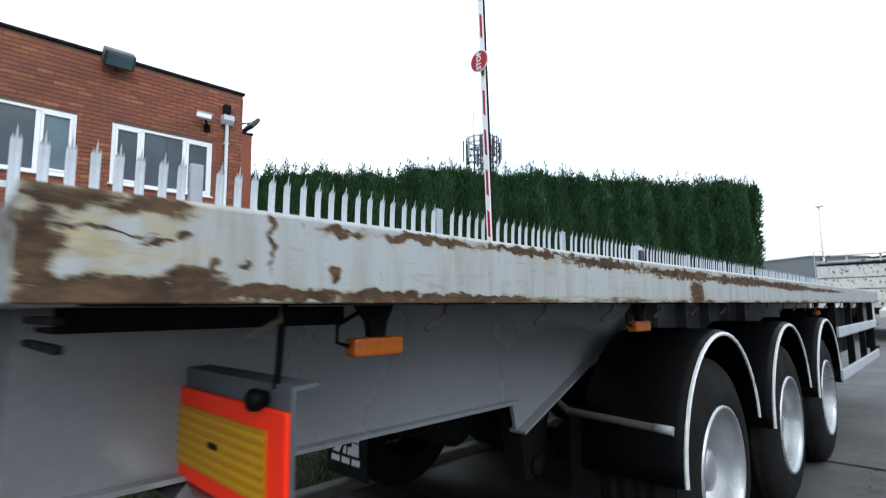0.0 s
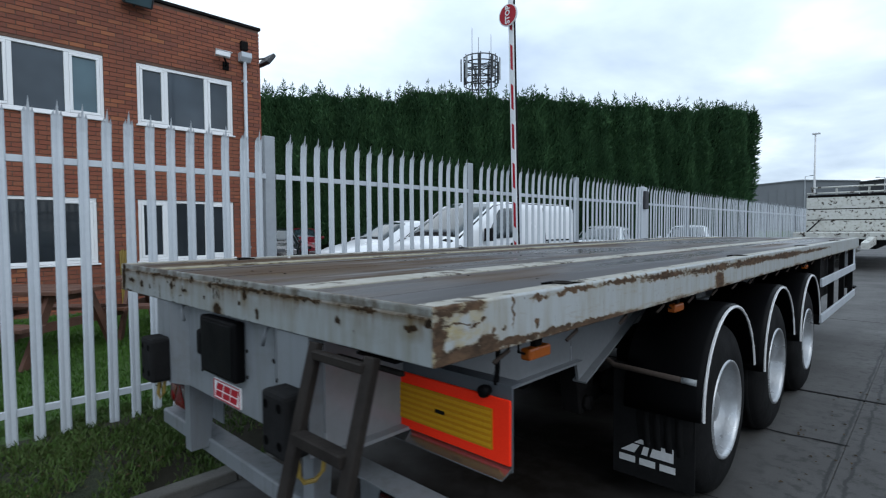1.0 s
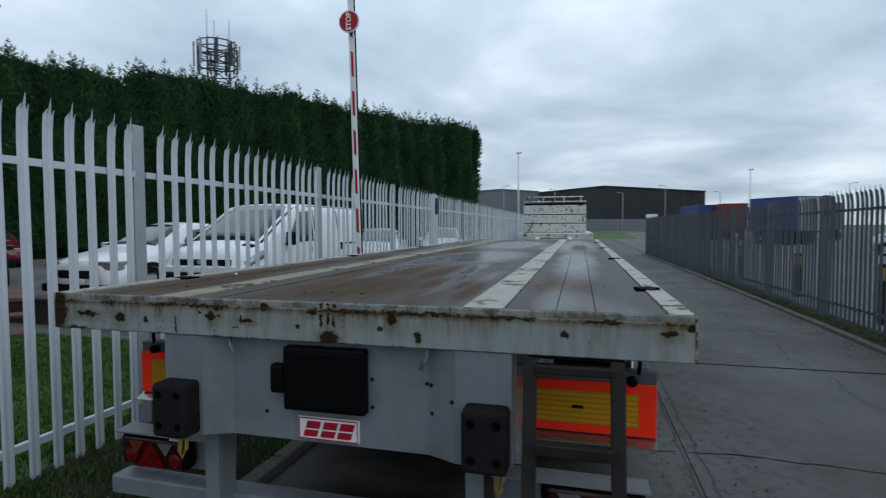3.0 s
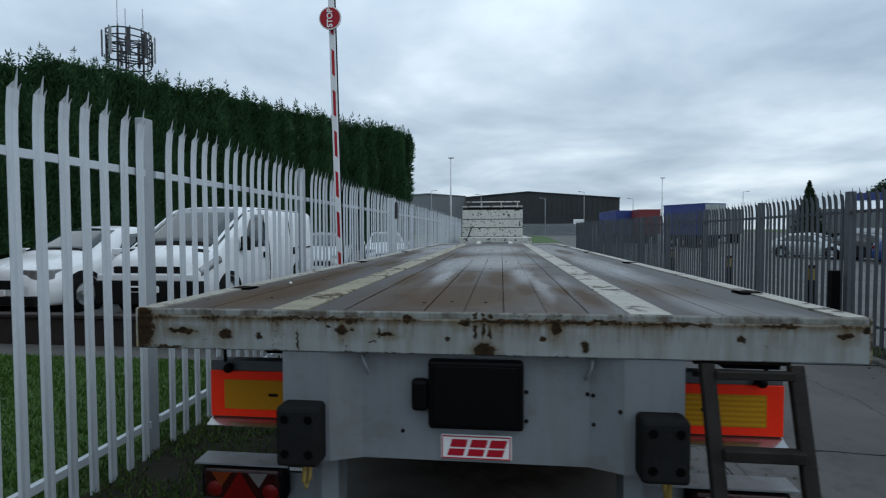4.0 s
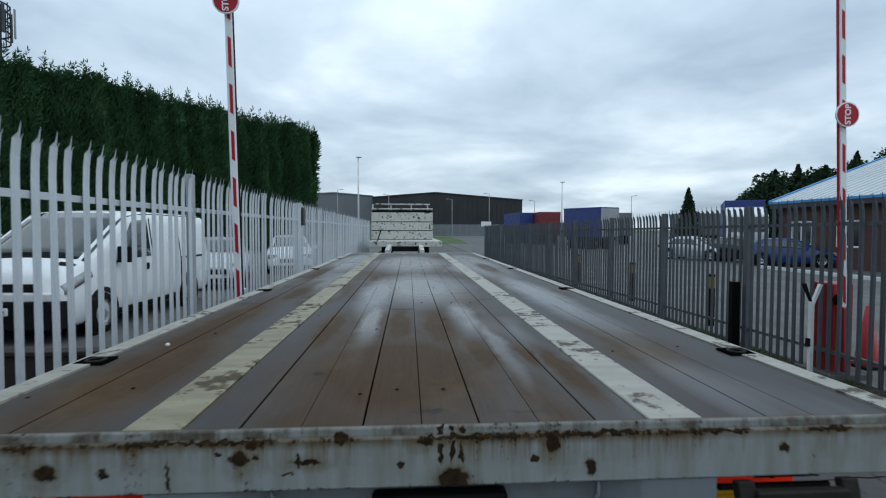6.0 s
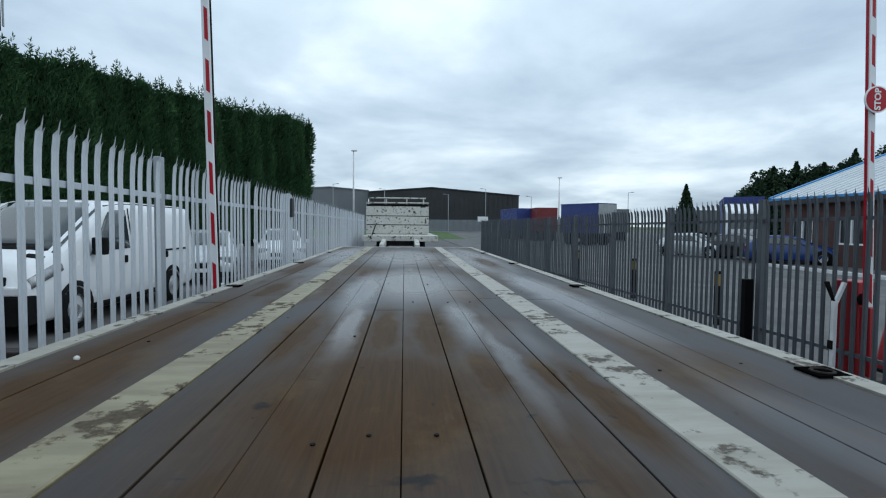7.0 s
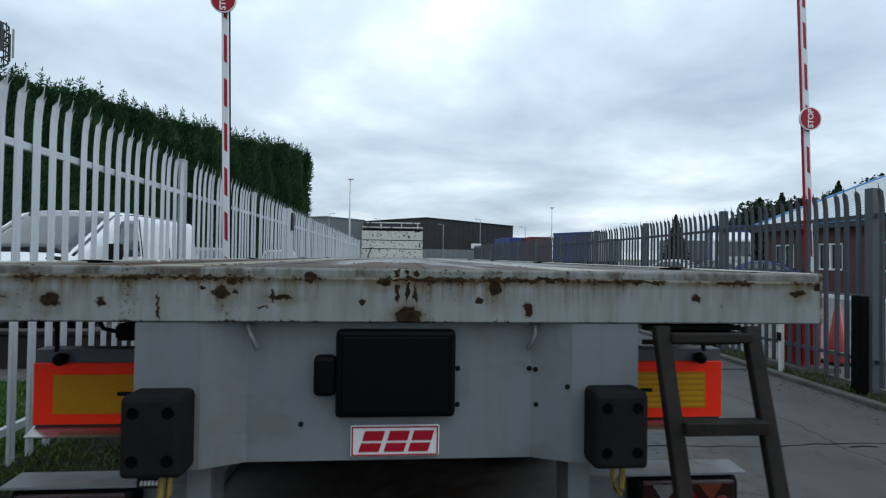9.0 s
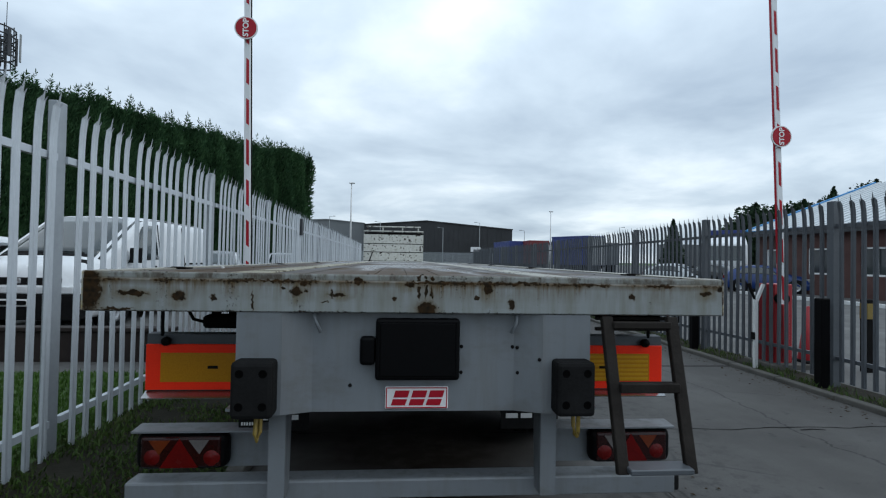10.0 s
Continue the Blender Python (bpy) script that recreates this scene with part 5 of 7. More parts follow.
def window(wall, name, y0, y1, z0, z1, muls, blind):
    fr = part(name, box_bm(WX - 0.10, WX - 0.02, y0, y1, z0, z0 + 0.055, 0.006), "upvc", wall, "white plastic three-light window")
    for a, b, c, d in ((y0, y1, z1 - 0.055, z1), (y0, y0 + 0.055, z0 + 0.055, z1 - 0.055), (y1 - 0.055, y1, z0 + 0.055, z1 - 0.055)):
        part("window_frame", box_bm(WX - 0.10, WX - 0.02, a, b, c, d, 0.006), "upvc", fr)
    part("window_sill", box_bm(WX - 0.06, WX + 0.035, y0 - 0.03, y1 + 0.03, z0 - 0.03, z0 - 0.001, 0.006), "upvc", fr)
    lights = [y0 + 0.055] + [m for m in muls] + [y1 - 0.055]
    for m in muls:
        part("mullion", box_bm(WX - 0.10, WX - 0.022, m - 0.035, m + 0.035, z0 + 0.055, z1 - 0.055, 0.006), "upvc", fr)
    for i, (a, b) in enumerate(zip(lights, lights[1:])):
        a2 = a + (0.035 if i else 0.0)
        b2 = b - (0.035 if i < len(lights) - 2 else 0.0)
        if i != 1:
            for p, q, r, t in ((a2, b2, z0 + 0.055, z0 + 0.10), (a2, b2, z1 - 0.10, z1 - 0.055), (a2, a2 + 0.045, z0 + 0.10, z1 - 0.10), (b2 - 0.045, b2, z0 + 0.10, z1 - 0.10)):
                part("casement", box_bm(WX - 0.085, WX - 0.012, p, q, r, t, 0.006), "upvc", fr)
            a2, b2 = a2 + 0.045, b2 - 0.045
            za, zb = z0 + 0.10, z1 - 0.10
        else:
            za, zb = z0 + 0.055, z1 - 0.055
        part("pane", box_bm(WX - 0.065, WX - 0.05, a2, b2, za, zb), "pane_blind" if i in blind else ("pane_up" if z0 > 3 else "pane"), fr)


def office():
    wall = thing("wall_east", "red brick two storey office wall", "wall", kind="structure")
    bm = bmesh.new()
    for a, b, c, d in cells(-9.0, WY - 0.012, WZ0, WZ1 - 0.06, OPEN):
        bm_box(bm, WX - 0.22, WX - 0.010, a, b, c, d)
    part("backing", bm, "mortar", wall)
    near, rest = [], []
    for r in brick_boxes(-1.2, WY, WZ0, WZ1 - 0.06, OPEN):
        (near if (2.28 < r[2] < 3.40 and r[0] > 0.1) else rest).append(r)
    near = sorted(near, key=lambda r: -r[0])
    rest += near[300:]
    near = near[:300]
    def brick(r):
        a, b, c, d = r
        return [(WX - 0.05, a, c), (WX - 0.05, b, c), (WX - 0.05, b, d), (WX - 0.05, a, d), (WX, a + 0.002, c + 0.002), (WX, b - 0.002, c + 0.002), (WX, b - 0.002, d - 0.002), (WX, a + 0.002, d - 0.002)]
    quads = [(4, 5, 6, 7), (0, 1, 5, 4), (1, 2, 6, 5), (2, 3, 7, 6), (3, 0, 4, 7)]
    verts, faces = [], []
    for r in rest:
        k = len(verts)
        verts += brick(r)
        faces += [tuple(i + k for i in q) for q in quads]
    tagged(link_mesh("brickwork", grid_mesh("brickwork", verts, faces, MAT["brick"]), wall), kind="stuff")
    meshes = {}
    for r in near:
        key = (round(r[1] - r[0], 3), round(r[3] - r[2], 3))
        if key not in meshes:
            v = brick((-key[0] / 2, key[0] / 2, -key[1] / 2, key[1] / 2))
            meshes[key] = grid_mesh("brick", v, quads, MAT["brick"])
        ob = link_mesh("brick", meshes[key], wall)
        ob.location = (random.uniform(-0.0015, 0.0015), (r[0] + r[1]) / 2, (r[2] + r[3]) / 2)
    part("coping", box_bm(WX - 0.26, WX + 0.03, -9.0, WY + 0.03, WZ1 - 0.06, WZ1, 0.006), "chassis_dark", wall, "dark roof edge trim")
    for i, h in enumerate(OPEN):
        up = h[2] > 3
        muls = (h[0] + 0.49, h[0] + 1.22)
        window(wall, "window", *h, muls, (2,) if i == 0 else ())
        bm = bmesh.new()
        bm_box(bm, WX - 0.6, WX - 0.55, h[0] - 0.1, h[1] + 0.1, h[2] - 0.1, h[3] + 0.1)
        part("room_dark", bm, "chassis_dark", wall)
    north = thing("wall_north", "red brick end wall of the office", "wall", kind="structure")
    bm = bmesh.new()
    bm_box(bm, -20, WX - 0.225, WY - 0.24, WY, WZ0, WZ1 - 0.06)
    part("backing", bm, "brick", north)
    part("coping", box_bm(-20, WX - 0.27, WY - 0.26, WY + 0.03, WZ1 - 0.06, WZ1), "chassis_dark", north)
    roof = solo("roof", box_bm(-20, WX - 0.265, -9, WY - 0.265, WZ1 - 0.3, WZ1 - 0.1), "chassis_dark", "flat dark felt roof of the office", "roof", kind="structure")
    wing = thing("wall_wing", "red brick wall of a rear office wing", "wall", kind="structure")
    part("backing", box_bm(-20, -12, WY + 0.01, 6.4, WZ0, 6.25), "brick", wing)
    part("coping", box_bm(-20.02, -11.97, WY + 0.01, 6.43, 6.25, 6.31), "chassis_dark", wing)
    box = solo("wall_cabinet", box_bm(-11.995, -11.5, 5.5, 6.3, 2.1, 3.2, 0.03), "white_line", "pale grey plant cabinet fixed to the brick wing", "cabinet")

    # drainpipe
    pipe = thing("drainpipe", "grey plastic drainpipe with a square hopper", "drainpipe", (WX, 4.13, WZ0))
    part("hopper", prism_bm([(WX + 0.001, 5.18), (WX + 0.17, 5.18), (WX + 0.17, 5.08), (WX + 0.10, 5.0), (WX + 0.001, 5.0)], "y", 4.02, 4.24, 0.006), "galv", pipe)
    part("pipe", tube_bm([(WX + 0.07, 4.13, 5.02), (WX + 0.07, 4.13, WZ0)], 0.036, 12), "galv", pipe)
    part("outlet", box_bm(WX + 0.001, WX + 0.09, 4.06, 4.20, 5.25, 5.42, 0.006), "chassis_dark", pipe)
    for z in (1.2, 3.0, 4.6):
        part("pipe_clip", box_bm(WX + 0.001, WX + 0.08, 4.08, 4.18, z, z + 0.035), "galv", pipe)
    # camera housing
    cam_ = thing("security_camera", "white box security camera on a wall bracket", "camera", (WX, 3.72, 4.95))
    rot = Matrix.Translation((WX + 0.20, 3.62, 5.02)) @ Euler((0, radians(6), radians(72))).to_matrix().to_4x4()
    part("housing", box_bm(-0.13, 0.14, -0.055, 0.055, -0.05, 0.05, 0.012, 1, rot), "white_paint", cam_)
    part("hood", box_bm(-0.14, 0.17, -0.063, 0.063, 0.052, 0.062, 0.003, 1, rot), "white_paint", cam_)
    part("bracket", tube_bm([(WX + 0.001, 3.76, 4.86), (WX + 0.10, 3.74, 4.87), (WX + 0.18, 3.66, 4.97)], 0.022, 8), "chassis_dark", cam_)
    part("base", box_bm(WX + 0.001, WX + 0.03, 3.70, 3.82, 4.78, 4.94, 0.006), "chassis_dark", cam_)
    # flood lamps
    for (x, y, z, yaw) in ((WX + 0.22, 2.14, 5.66, 0), (WX - 0.35, WY + 0.30, 5.32, 90)):
        fl = thing("flood_lamp", "dark box flood lamp on the brick parapet", "lamp", (x, y, z))
        m = Matrix.Translation((x, y, z)) @ Euler((0, radians(38), radians(yaw))).to_matrix().to_4x4()
        part("case", box_bm(-0.13 if not yaw else 0.02, 0.10, -0.24, 0.24, -0.14, 0.14, 0.02, 1, m), "steel_dark", fl)
        part("glass", box_bm(0.102, 0.112, -0.20, 0.20, -0.11, 0.11, 0.004, 1, m), "pane_blind", fl)
        part("arm", tube_bm([(x, y, z), (WX if not yaw else x, y - (0 if not yaw else 0.29), z - 0.10)], 0.02, 6), "steel_dark", fl)


office()


def picnic_table(name, at, yaw, label):
    t = thing(name, label, "table", group="picnic tables by the office")
    for i in range(5):
        x = -0.36 + i * 0.15
        part("top_plank", box_bm(x, x + 0.135, -0.9, 0.9, 0.71, 0.75, 0.004), "table_wood", t)
    for s in (1, -1):
        for i in range(2):
            x = s * (0.62 + i * 0.15)
            part("seat_plank", box_bm(x - 0.068, x + 0.068, -0.9, 0.9, 0.41, 0.45, 0.004), "table_wood", t)
    for y in (-0.65, 0.65):
        part("seat_bearer", box_bm(-0.85, 0.85, y - 0.022, y + 0.022, 0.32, 0.41), "table_wood", t)
        part("top_bearer", box_bm(-0.36, 0.38, y - 0.022, y + 0.022, 0.62, 0.71), "table_wood", t)
        for s in (1, -1):
            part("leg", prism_bm([(s * 0.20, 0.71), (s * 0.30, 0.71), (s * 0.66, 0.0), (s * 0.56, 0.0)], "y", y + 0.023, y + 0.066), "table_wood", t)
    t.matrix_basis = pose(*at, 0, 0, yaw)
    return t


picnic_table("picnic_table", (-5.3, -0.03, 0.21), -51, "reddish brown wooden picnic table on the lawn")
picnic_table("picnic_table", (-5.45, 1.85, 0.21), -35, "dark weathered wooden picnic table on the lawn")
bn = thing("parasol_bundle", "tied bundle of pale canes against the brick wall", "bundle")
for i in range(7):
    part("cane", tube_bm([(-8.2 + 0.012 * (i % 2), 1.80 + i * 0.022, 0.21), (-8.25, 1.79 + i * 0.024, 1.22 + 0.02 * (i % 3))], 0.012, 6), "yellow", bn)


# ---- barrier booms ----
def flat_bm(bm):
    for f in bm.faces:
        f.smooth = False
    return bm


def boom(foot, top_xyz, sign_z, cabinet, label, first, name="barrier_boom"):
    b = thing(name, label, "barrier", (foot[0], foot[1], 0))
    f, t = Vector(foot), Vector(top_xyz)
    d = (t - f).normalized()
    xa = Vector((0, 1, 0)).cross(d).normalized()
    ya = d.cross(xa)
    m0 = Matrix((xa, ya, d)).transposed().to_4x4()
    m0.translation = f
    L = (t - f).length
    arm = part("arm", box_bm(-0.042, 0.042, -0.022, 0.022, 0, L, 0.006, 1, m0), "white_paint", b)
    e0, e1 = (-0.054, -0.0425) if cabinet else (0.0425, 0.052)
    part("edge", box_bm(e0, e1, -0.012, 0.020, 0.0, L, 0.002, 1, m0), "sign_red" if cabinet else "rubber", arm, "dark red edge strip" if cabinet else "dark rubber edge")
    z = first
    while z + 0.37 < L:
        bm = box_bm(-0.014, 0.022, -0.0245, 0.0245, z, z + 0.33)
        for v in bm.verts:
            v.co.z += 0.03 if v.co.x < 0 else 0.0
        bmesh.ops.transform(bm, matrix=m0, verts=bm.verts)
        part("red_mark", bm, "sign_red", arm)
        z += 0.53
    zs = (sign_z - f.z) / d.z
    c = f + d * zs
    s = part("stop_sign", flat_bm(lathe_bm([(-0.008, 0.0), (-0.008, 0.148), (0.008, 0.148), (0.008, 0.0)], "y", (c.x, c.y - 0.075, c.z), 32)), "sign_white", b, "round red STOP sign turned sideways")
    part("sign_face", flat_bm(lathe_bm([(-0.012, 0.0), (-0.012, 0.133), (-0.009, 0.133)], "y", (c.x, c.y - 0.075, c.z), 32)), "sign_red", s)
    cu = bpy.data.curves.new("word", "FONT")
    cu.body, cu.size, cu.extrude, cu.align_x, cu.align_y = "STOP", 0.100, 0.0015, "CENTER", "CENTER"
    cu.offset = 0.0028
    tx = new("word", cu)
    tx.matrix_world = Matrix.Translation((c.x, c.y - 0.089, c.z)) @ pose(0, 0, 0, 90, 0, 0) @ pose(0, 0, 0, 0, 0, 90)
    bpy.context.view_layer.update()
    me = bpy.data.meshes.new_from_object(tx.evaluated_get(bpy.context.evaluated_depsgraph_get()))
    mw = tx.matrix_world.copy()
    bpy.data.objects.remove(tx)
    me.transform(mw)
    me.materials.clear()
    me.materials.append(MAT["sign_white"])
    link_mesh("word", me, s)
    part("sign_clamp", box_bm(c.x - 0.05, c.x + 0.06, c.y - 0.066, c.y - 0.02, c.z - 0.03, c.z + 0.03), "galv", s)
    if cabinet:
        x, y = foot[0] + 0.04, foot[1] + 0.02
        part("cabinet", box_bm(x - 0.07, x + 0.21, y + 0.10, y + 0.46, 0.06, 1.20, 0.012), "red", b, "red motor cabinet")
        part("plinth", box_bm(x - 0.20, x + 0.36, y - 0.05, y + 0.56, 0.0, 0.09, 0.01), "concrete", b)
        part("counterweight", box_bm(-0.05, 0.05, -0.07, 0.07, -0.75, 0.05, 0.01, 1, m0), "red", arm, "red counterweight end")
        part("pivot", tube_bm([(x, y - 0.03, 1.0), (x, y + 0.12, 1.0)], 0.07, 12), "chassis_dark", b)
    else:
        part("stand", box_bm(foot[0] - 0.05, foot[0] + 0.05, foot[1] + 0.03, foot[1] + 0.13, 0.05, foot[2] + 0.12, 0.008), "galv", b, "grey steel stand")
    return b


boom((-2.04, 4.93, 1.05), (-2.175, 4.93, 6.95), 4.43, False, "upright red and white striped barrier boom beside the trailer", 0.0)
boom((5.235, 4.77, 0.88), (5.01, 4.77, 7.2), 3.245, True, "upright red and white striped barrier boom with red cabinet", 0.085)
cr = thing("boom_rest", "white post with a forked boom cradle on the kerb", "post", (4.93, 4.89, 0))
part("post", box_bm(4.905, 4.955, 4.865, 4.915, 0.02, 0.98, 0.005), "white_line", cr)
part("fork_arm", prism_bm([(4.94, 0.93), (4.915, 0.97), (4.805, 1.20), (4.84, 1.21)], "y", 4.87, 4.91), "chassis_dark", cr)
part("fork_arm", prism_bm([(4.92, 0.95), (4.95, 0.93), (5.06, 1.19), (5.025, 1.20)], "y", 4.87, 4.91), "white_line", cr)
part("latch", box_bm(4.885, 4.905, 4.86, 4.92, 0.42, 0.52), "chassis_dark", cr)


def bollard(at, h, mat, label, band=""):
    b = thing("bollard", label, "bollard", at, group="bollards by the right fence")
    x, y, z = at
    part("post", box_bm(x - 0.06, x + 0.06, y - 0.06, y + 0.06, z - 0.02, z + h, 0.012), mat, b)
    if band:
        part("band", box_bm(x - 0.0635, x + 0.0635, y - 0.0635, y + 0.0635, z + h * 0.72, z + h * 0.95, 0.012), band, b)


bollard((4.985, 3.80, 0.02), 1.06, "black_plastic", "square black bollard by the fence")
bollard((4.985, 6.50, 0.02), 1.05, "black_plastic", "square black bollard by the fence")
for x, y in ((6.36, 4.62), (5.75, 8.4), (5.75, 11.9), (5.75, 16.2)):
    bollard((x, y, 0.02), 1.0, "chassis_dark", "dark bollard with a faded yellow band", "yellow")
cone = thing("traffic_cone", "red and white traffic cone by the barrier", "cone", (6.10, 5.33, 0.02))
part("base", box_bm(5.92, 6.28, 5.15, 5.51, 0.02, 0.06, 0.01), "rubber", cone)
part("body", lathe_bm([(0.06, 0.15), (0.85, 0.035), (0.86, 0.0)], "z", (6.10, 5.33, 0.0), 20), "red", cone)


# ---- vehicles ----
SEC_V = (0.0, 0.25, 0.36, 0.44, 0.5, 0.7, 0.88, 0.96, 1.0)


def car_section(st, a):
    y, zb, zm, zt, hw, ht = st
    ctrl = [(0.0, 0.0, zt), (0.25, ht * 0.62, zt - 0.012), (0.36, ht * 0.88, zt - 0.035), (0.44, ht, zt - 0.085), (0.5, ht + (hw - ht) * 0.15, zt - 0.085 - (zt - 0.085 - zm) * 0.2),
            (0.7, hw * 0.985, zm), (0.82, hw, zm - (zm - zb) * 0.35), (0.94, hw * 0.985, zb + 0.07), (1.0, hw * 0.93, zb)]
    for (a0, x0, z0), (a1, x1, z1) in zip(ctrl, ctrl[1:]):
        if a <= a1 + 1e-9:
            f = (a - a0) / (a1 - a0)
            return x0 + (x1 - x0) * f, z0 + (z1 - z0) * f
    return ctrl[-1][1:]


def car_point(sts, y, v, off=0.0):
    y = min(max(y, sts[0][0]), sts[-1][0])
    for s0, s1 in zip(sts, sts[1:]):
        if y <= s1[0] + 1e-9:
            f = (y - s0[0]) / (s1[0] - s0[0])
            st = tuple(p + (q - p) * f for p, q in zip(s0, s1))
            break
    x, z = car_section(st, abs(v))
    return Vector((x if v >= 0 else -x, y, z))


def car_panel(sts, y0, y1, v0, v1, off=0.006, ny=5, nv=4, slant0=0.0, slant1=0.0):
    """A thin shell over part of the body; slants lean its ends along the car."""
    bm = bmesh.new()
    g = []
    for i in range(ny + 1):
        row = []
        for j in range(nv + 1):
            fv = j / nv
            ya, yb = y0 + slant0 * fv, y1 + slant1 * fv
            y, v = ya + (yb - ya) * i / ny, v0 + (v1 - v0) * fv
            p = car_point(sts, y, v)
            du = car_point(sts, y + 0.02, v) - car_point(sts, y - 0.02, v)
            dv = car_point(sts, y, min(v + 0.02, 1)) - car_point(sts, y, max(v - 0.02, -1))
            nrm = dv.cross(du)
            if nrm.length < 1e-9:
                nrm = Vector((0, 0, 1))
            nrm.normalize()
            c = p - Vector((0, y, 0.7))
            if nrm.dot(c) < 0:
                nrm = -nrm
            row.append((bm.verts.new(p + nrm * off), bm.verts.new(p - nrm * 0.01)))
        g.append(row)
    for i in range(ny):
        for j in range(nv):
            f = bm.faces.new((g[i][j][0], g[i + 1][j][0], g[i + 1][j + 1][0], g[i][j + 1][0]))
            f.smooth = True
    ring = [g[i][0] for i in range(ny + 1)] + [g[ny][j] for j in range(1, nv + 1)] + [g[i][nv] for i in range(ny - 1, -1, -1)] + [g[0][j] for j in range(nv - 1, 0, -1)]
    for a, b in zip(ring, ring[1:] + ring[:1]):
        bm.faces.new((a[0], a[1], b[1], b[0]))
    bmesh.ops.recalc_face_normals(bm, faces=bm.faces[:])
    return bm


def road_vehicle(name, label, sts, paint, wheels, glass, extras, at, yaw, group, radius=0.32, size=1.0):
    """A car or van with its nose towards -y: a lofted body with glass, lamps, bumpers and wheels of their own."""
    car = thing(name, label, "van" if name == "van" else "car", group=group)
    bm = bmesh.new()
    ys = []
    for s0, s1 in zip(sts, sts[1:]):
        n = max(1, int((s1[0] - s0[0]) / 0.12))
        ys += [s0[0] + (s1[0] - s0[0]) * k / n for k in range(n)]
    ys.append(sts[-1][0])
    vs = [-v for v in reversed(SEC_V[1:])] + list(SEC_V)
    rows = [[bm.verts.new(car_point(sts, y, v)) for v in vs] for y in ys]
    for a, b in zip(rows, rows[1:]):
        for k in range(len(vs) - 1):
            f = bm.faces.new((a[k], a[k + 1], b[k + 1], b[k]))
            f.smooth = True
        bm.faces.new((a[-1], a[0], b[0], b[-1]))
    bm.faces.new(rows[0][::-1])
    bm.faces.new(rows[-1])
    bmesh.ops.recalc_face_normals(bm, faces=bm.faces[:])
    part("body", bm, paint, car)
    for nm, y0, y1, v0, v1, s0, s1, mt in glass:
        part(nm, car_panel(sts, y0, y1, v0, v1, 0.012, 6, 5, s0, s1), mt, car)
    for nm, b, mt, lab in extras:
        part(nm, box_bm(*b, 0.02, 2), mt, car, lab)
    for y in wheels:
        for s in (1, -1):
            hw = max(st[4] for st in sts)
            w = part("wheel", lathe_bm([(s * a, r * radius / 0.32) for a, r in ((0.012, 0.19), (0.012, 0.27), (-0.01, 0.31), (-0.05, 0.32), (-0.19, 0.32), (-0.2, 0.25))], "x", (s * hw, y, radius), 24), "tyre", car)
            part("rim", lathe_bm([(s * a, r * radius / 0.32) for a, r in ((0.0, 0.21), (0.016, 0.2), (-0.03, 0.17), (-0.02, 0.06), (0.0, 0.04), (0.0, 0.0))], "x", (s * hw, y, radius), 20), "rim", w)
            part("arch", lathe_bm([(s * 0.004, radius + 0.0), (s * 0.004, radius + 0.075), (s * -0.06, radius + 0.075)], "x", (s * hw, y, radius), 24), "rubber", w)
    car.matrix_basis = pose(*at, 0, 0, yaw) @ Matrix.Scale(size, 4)
    return car


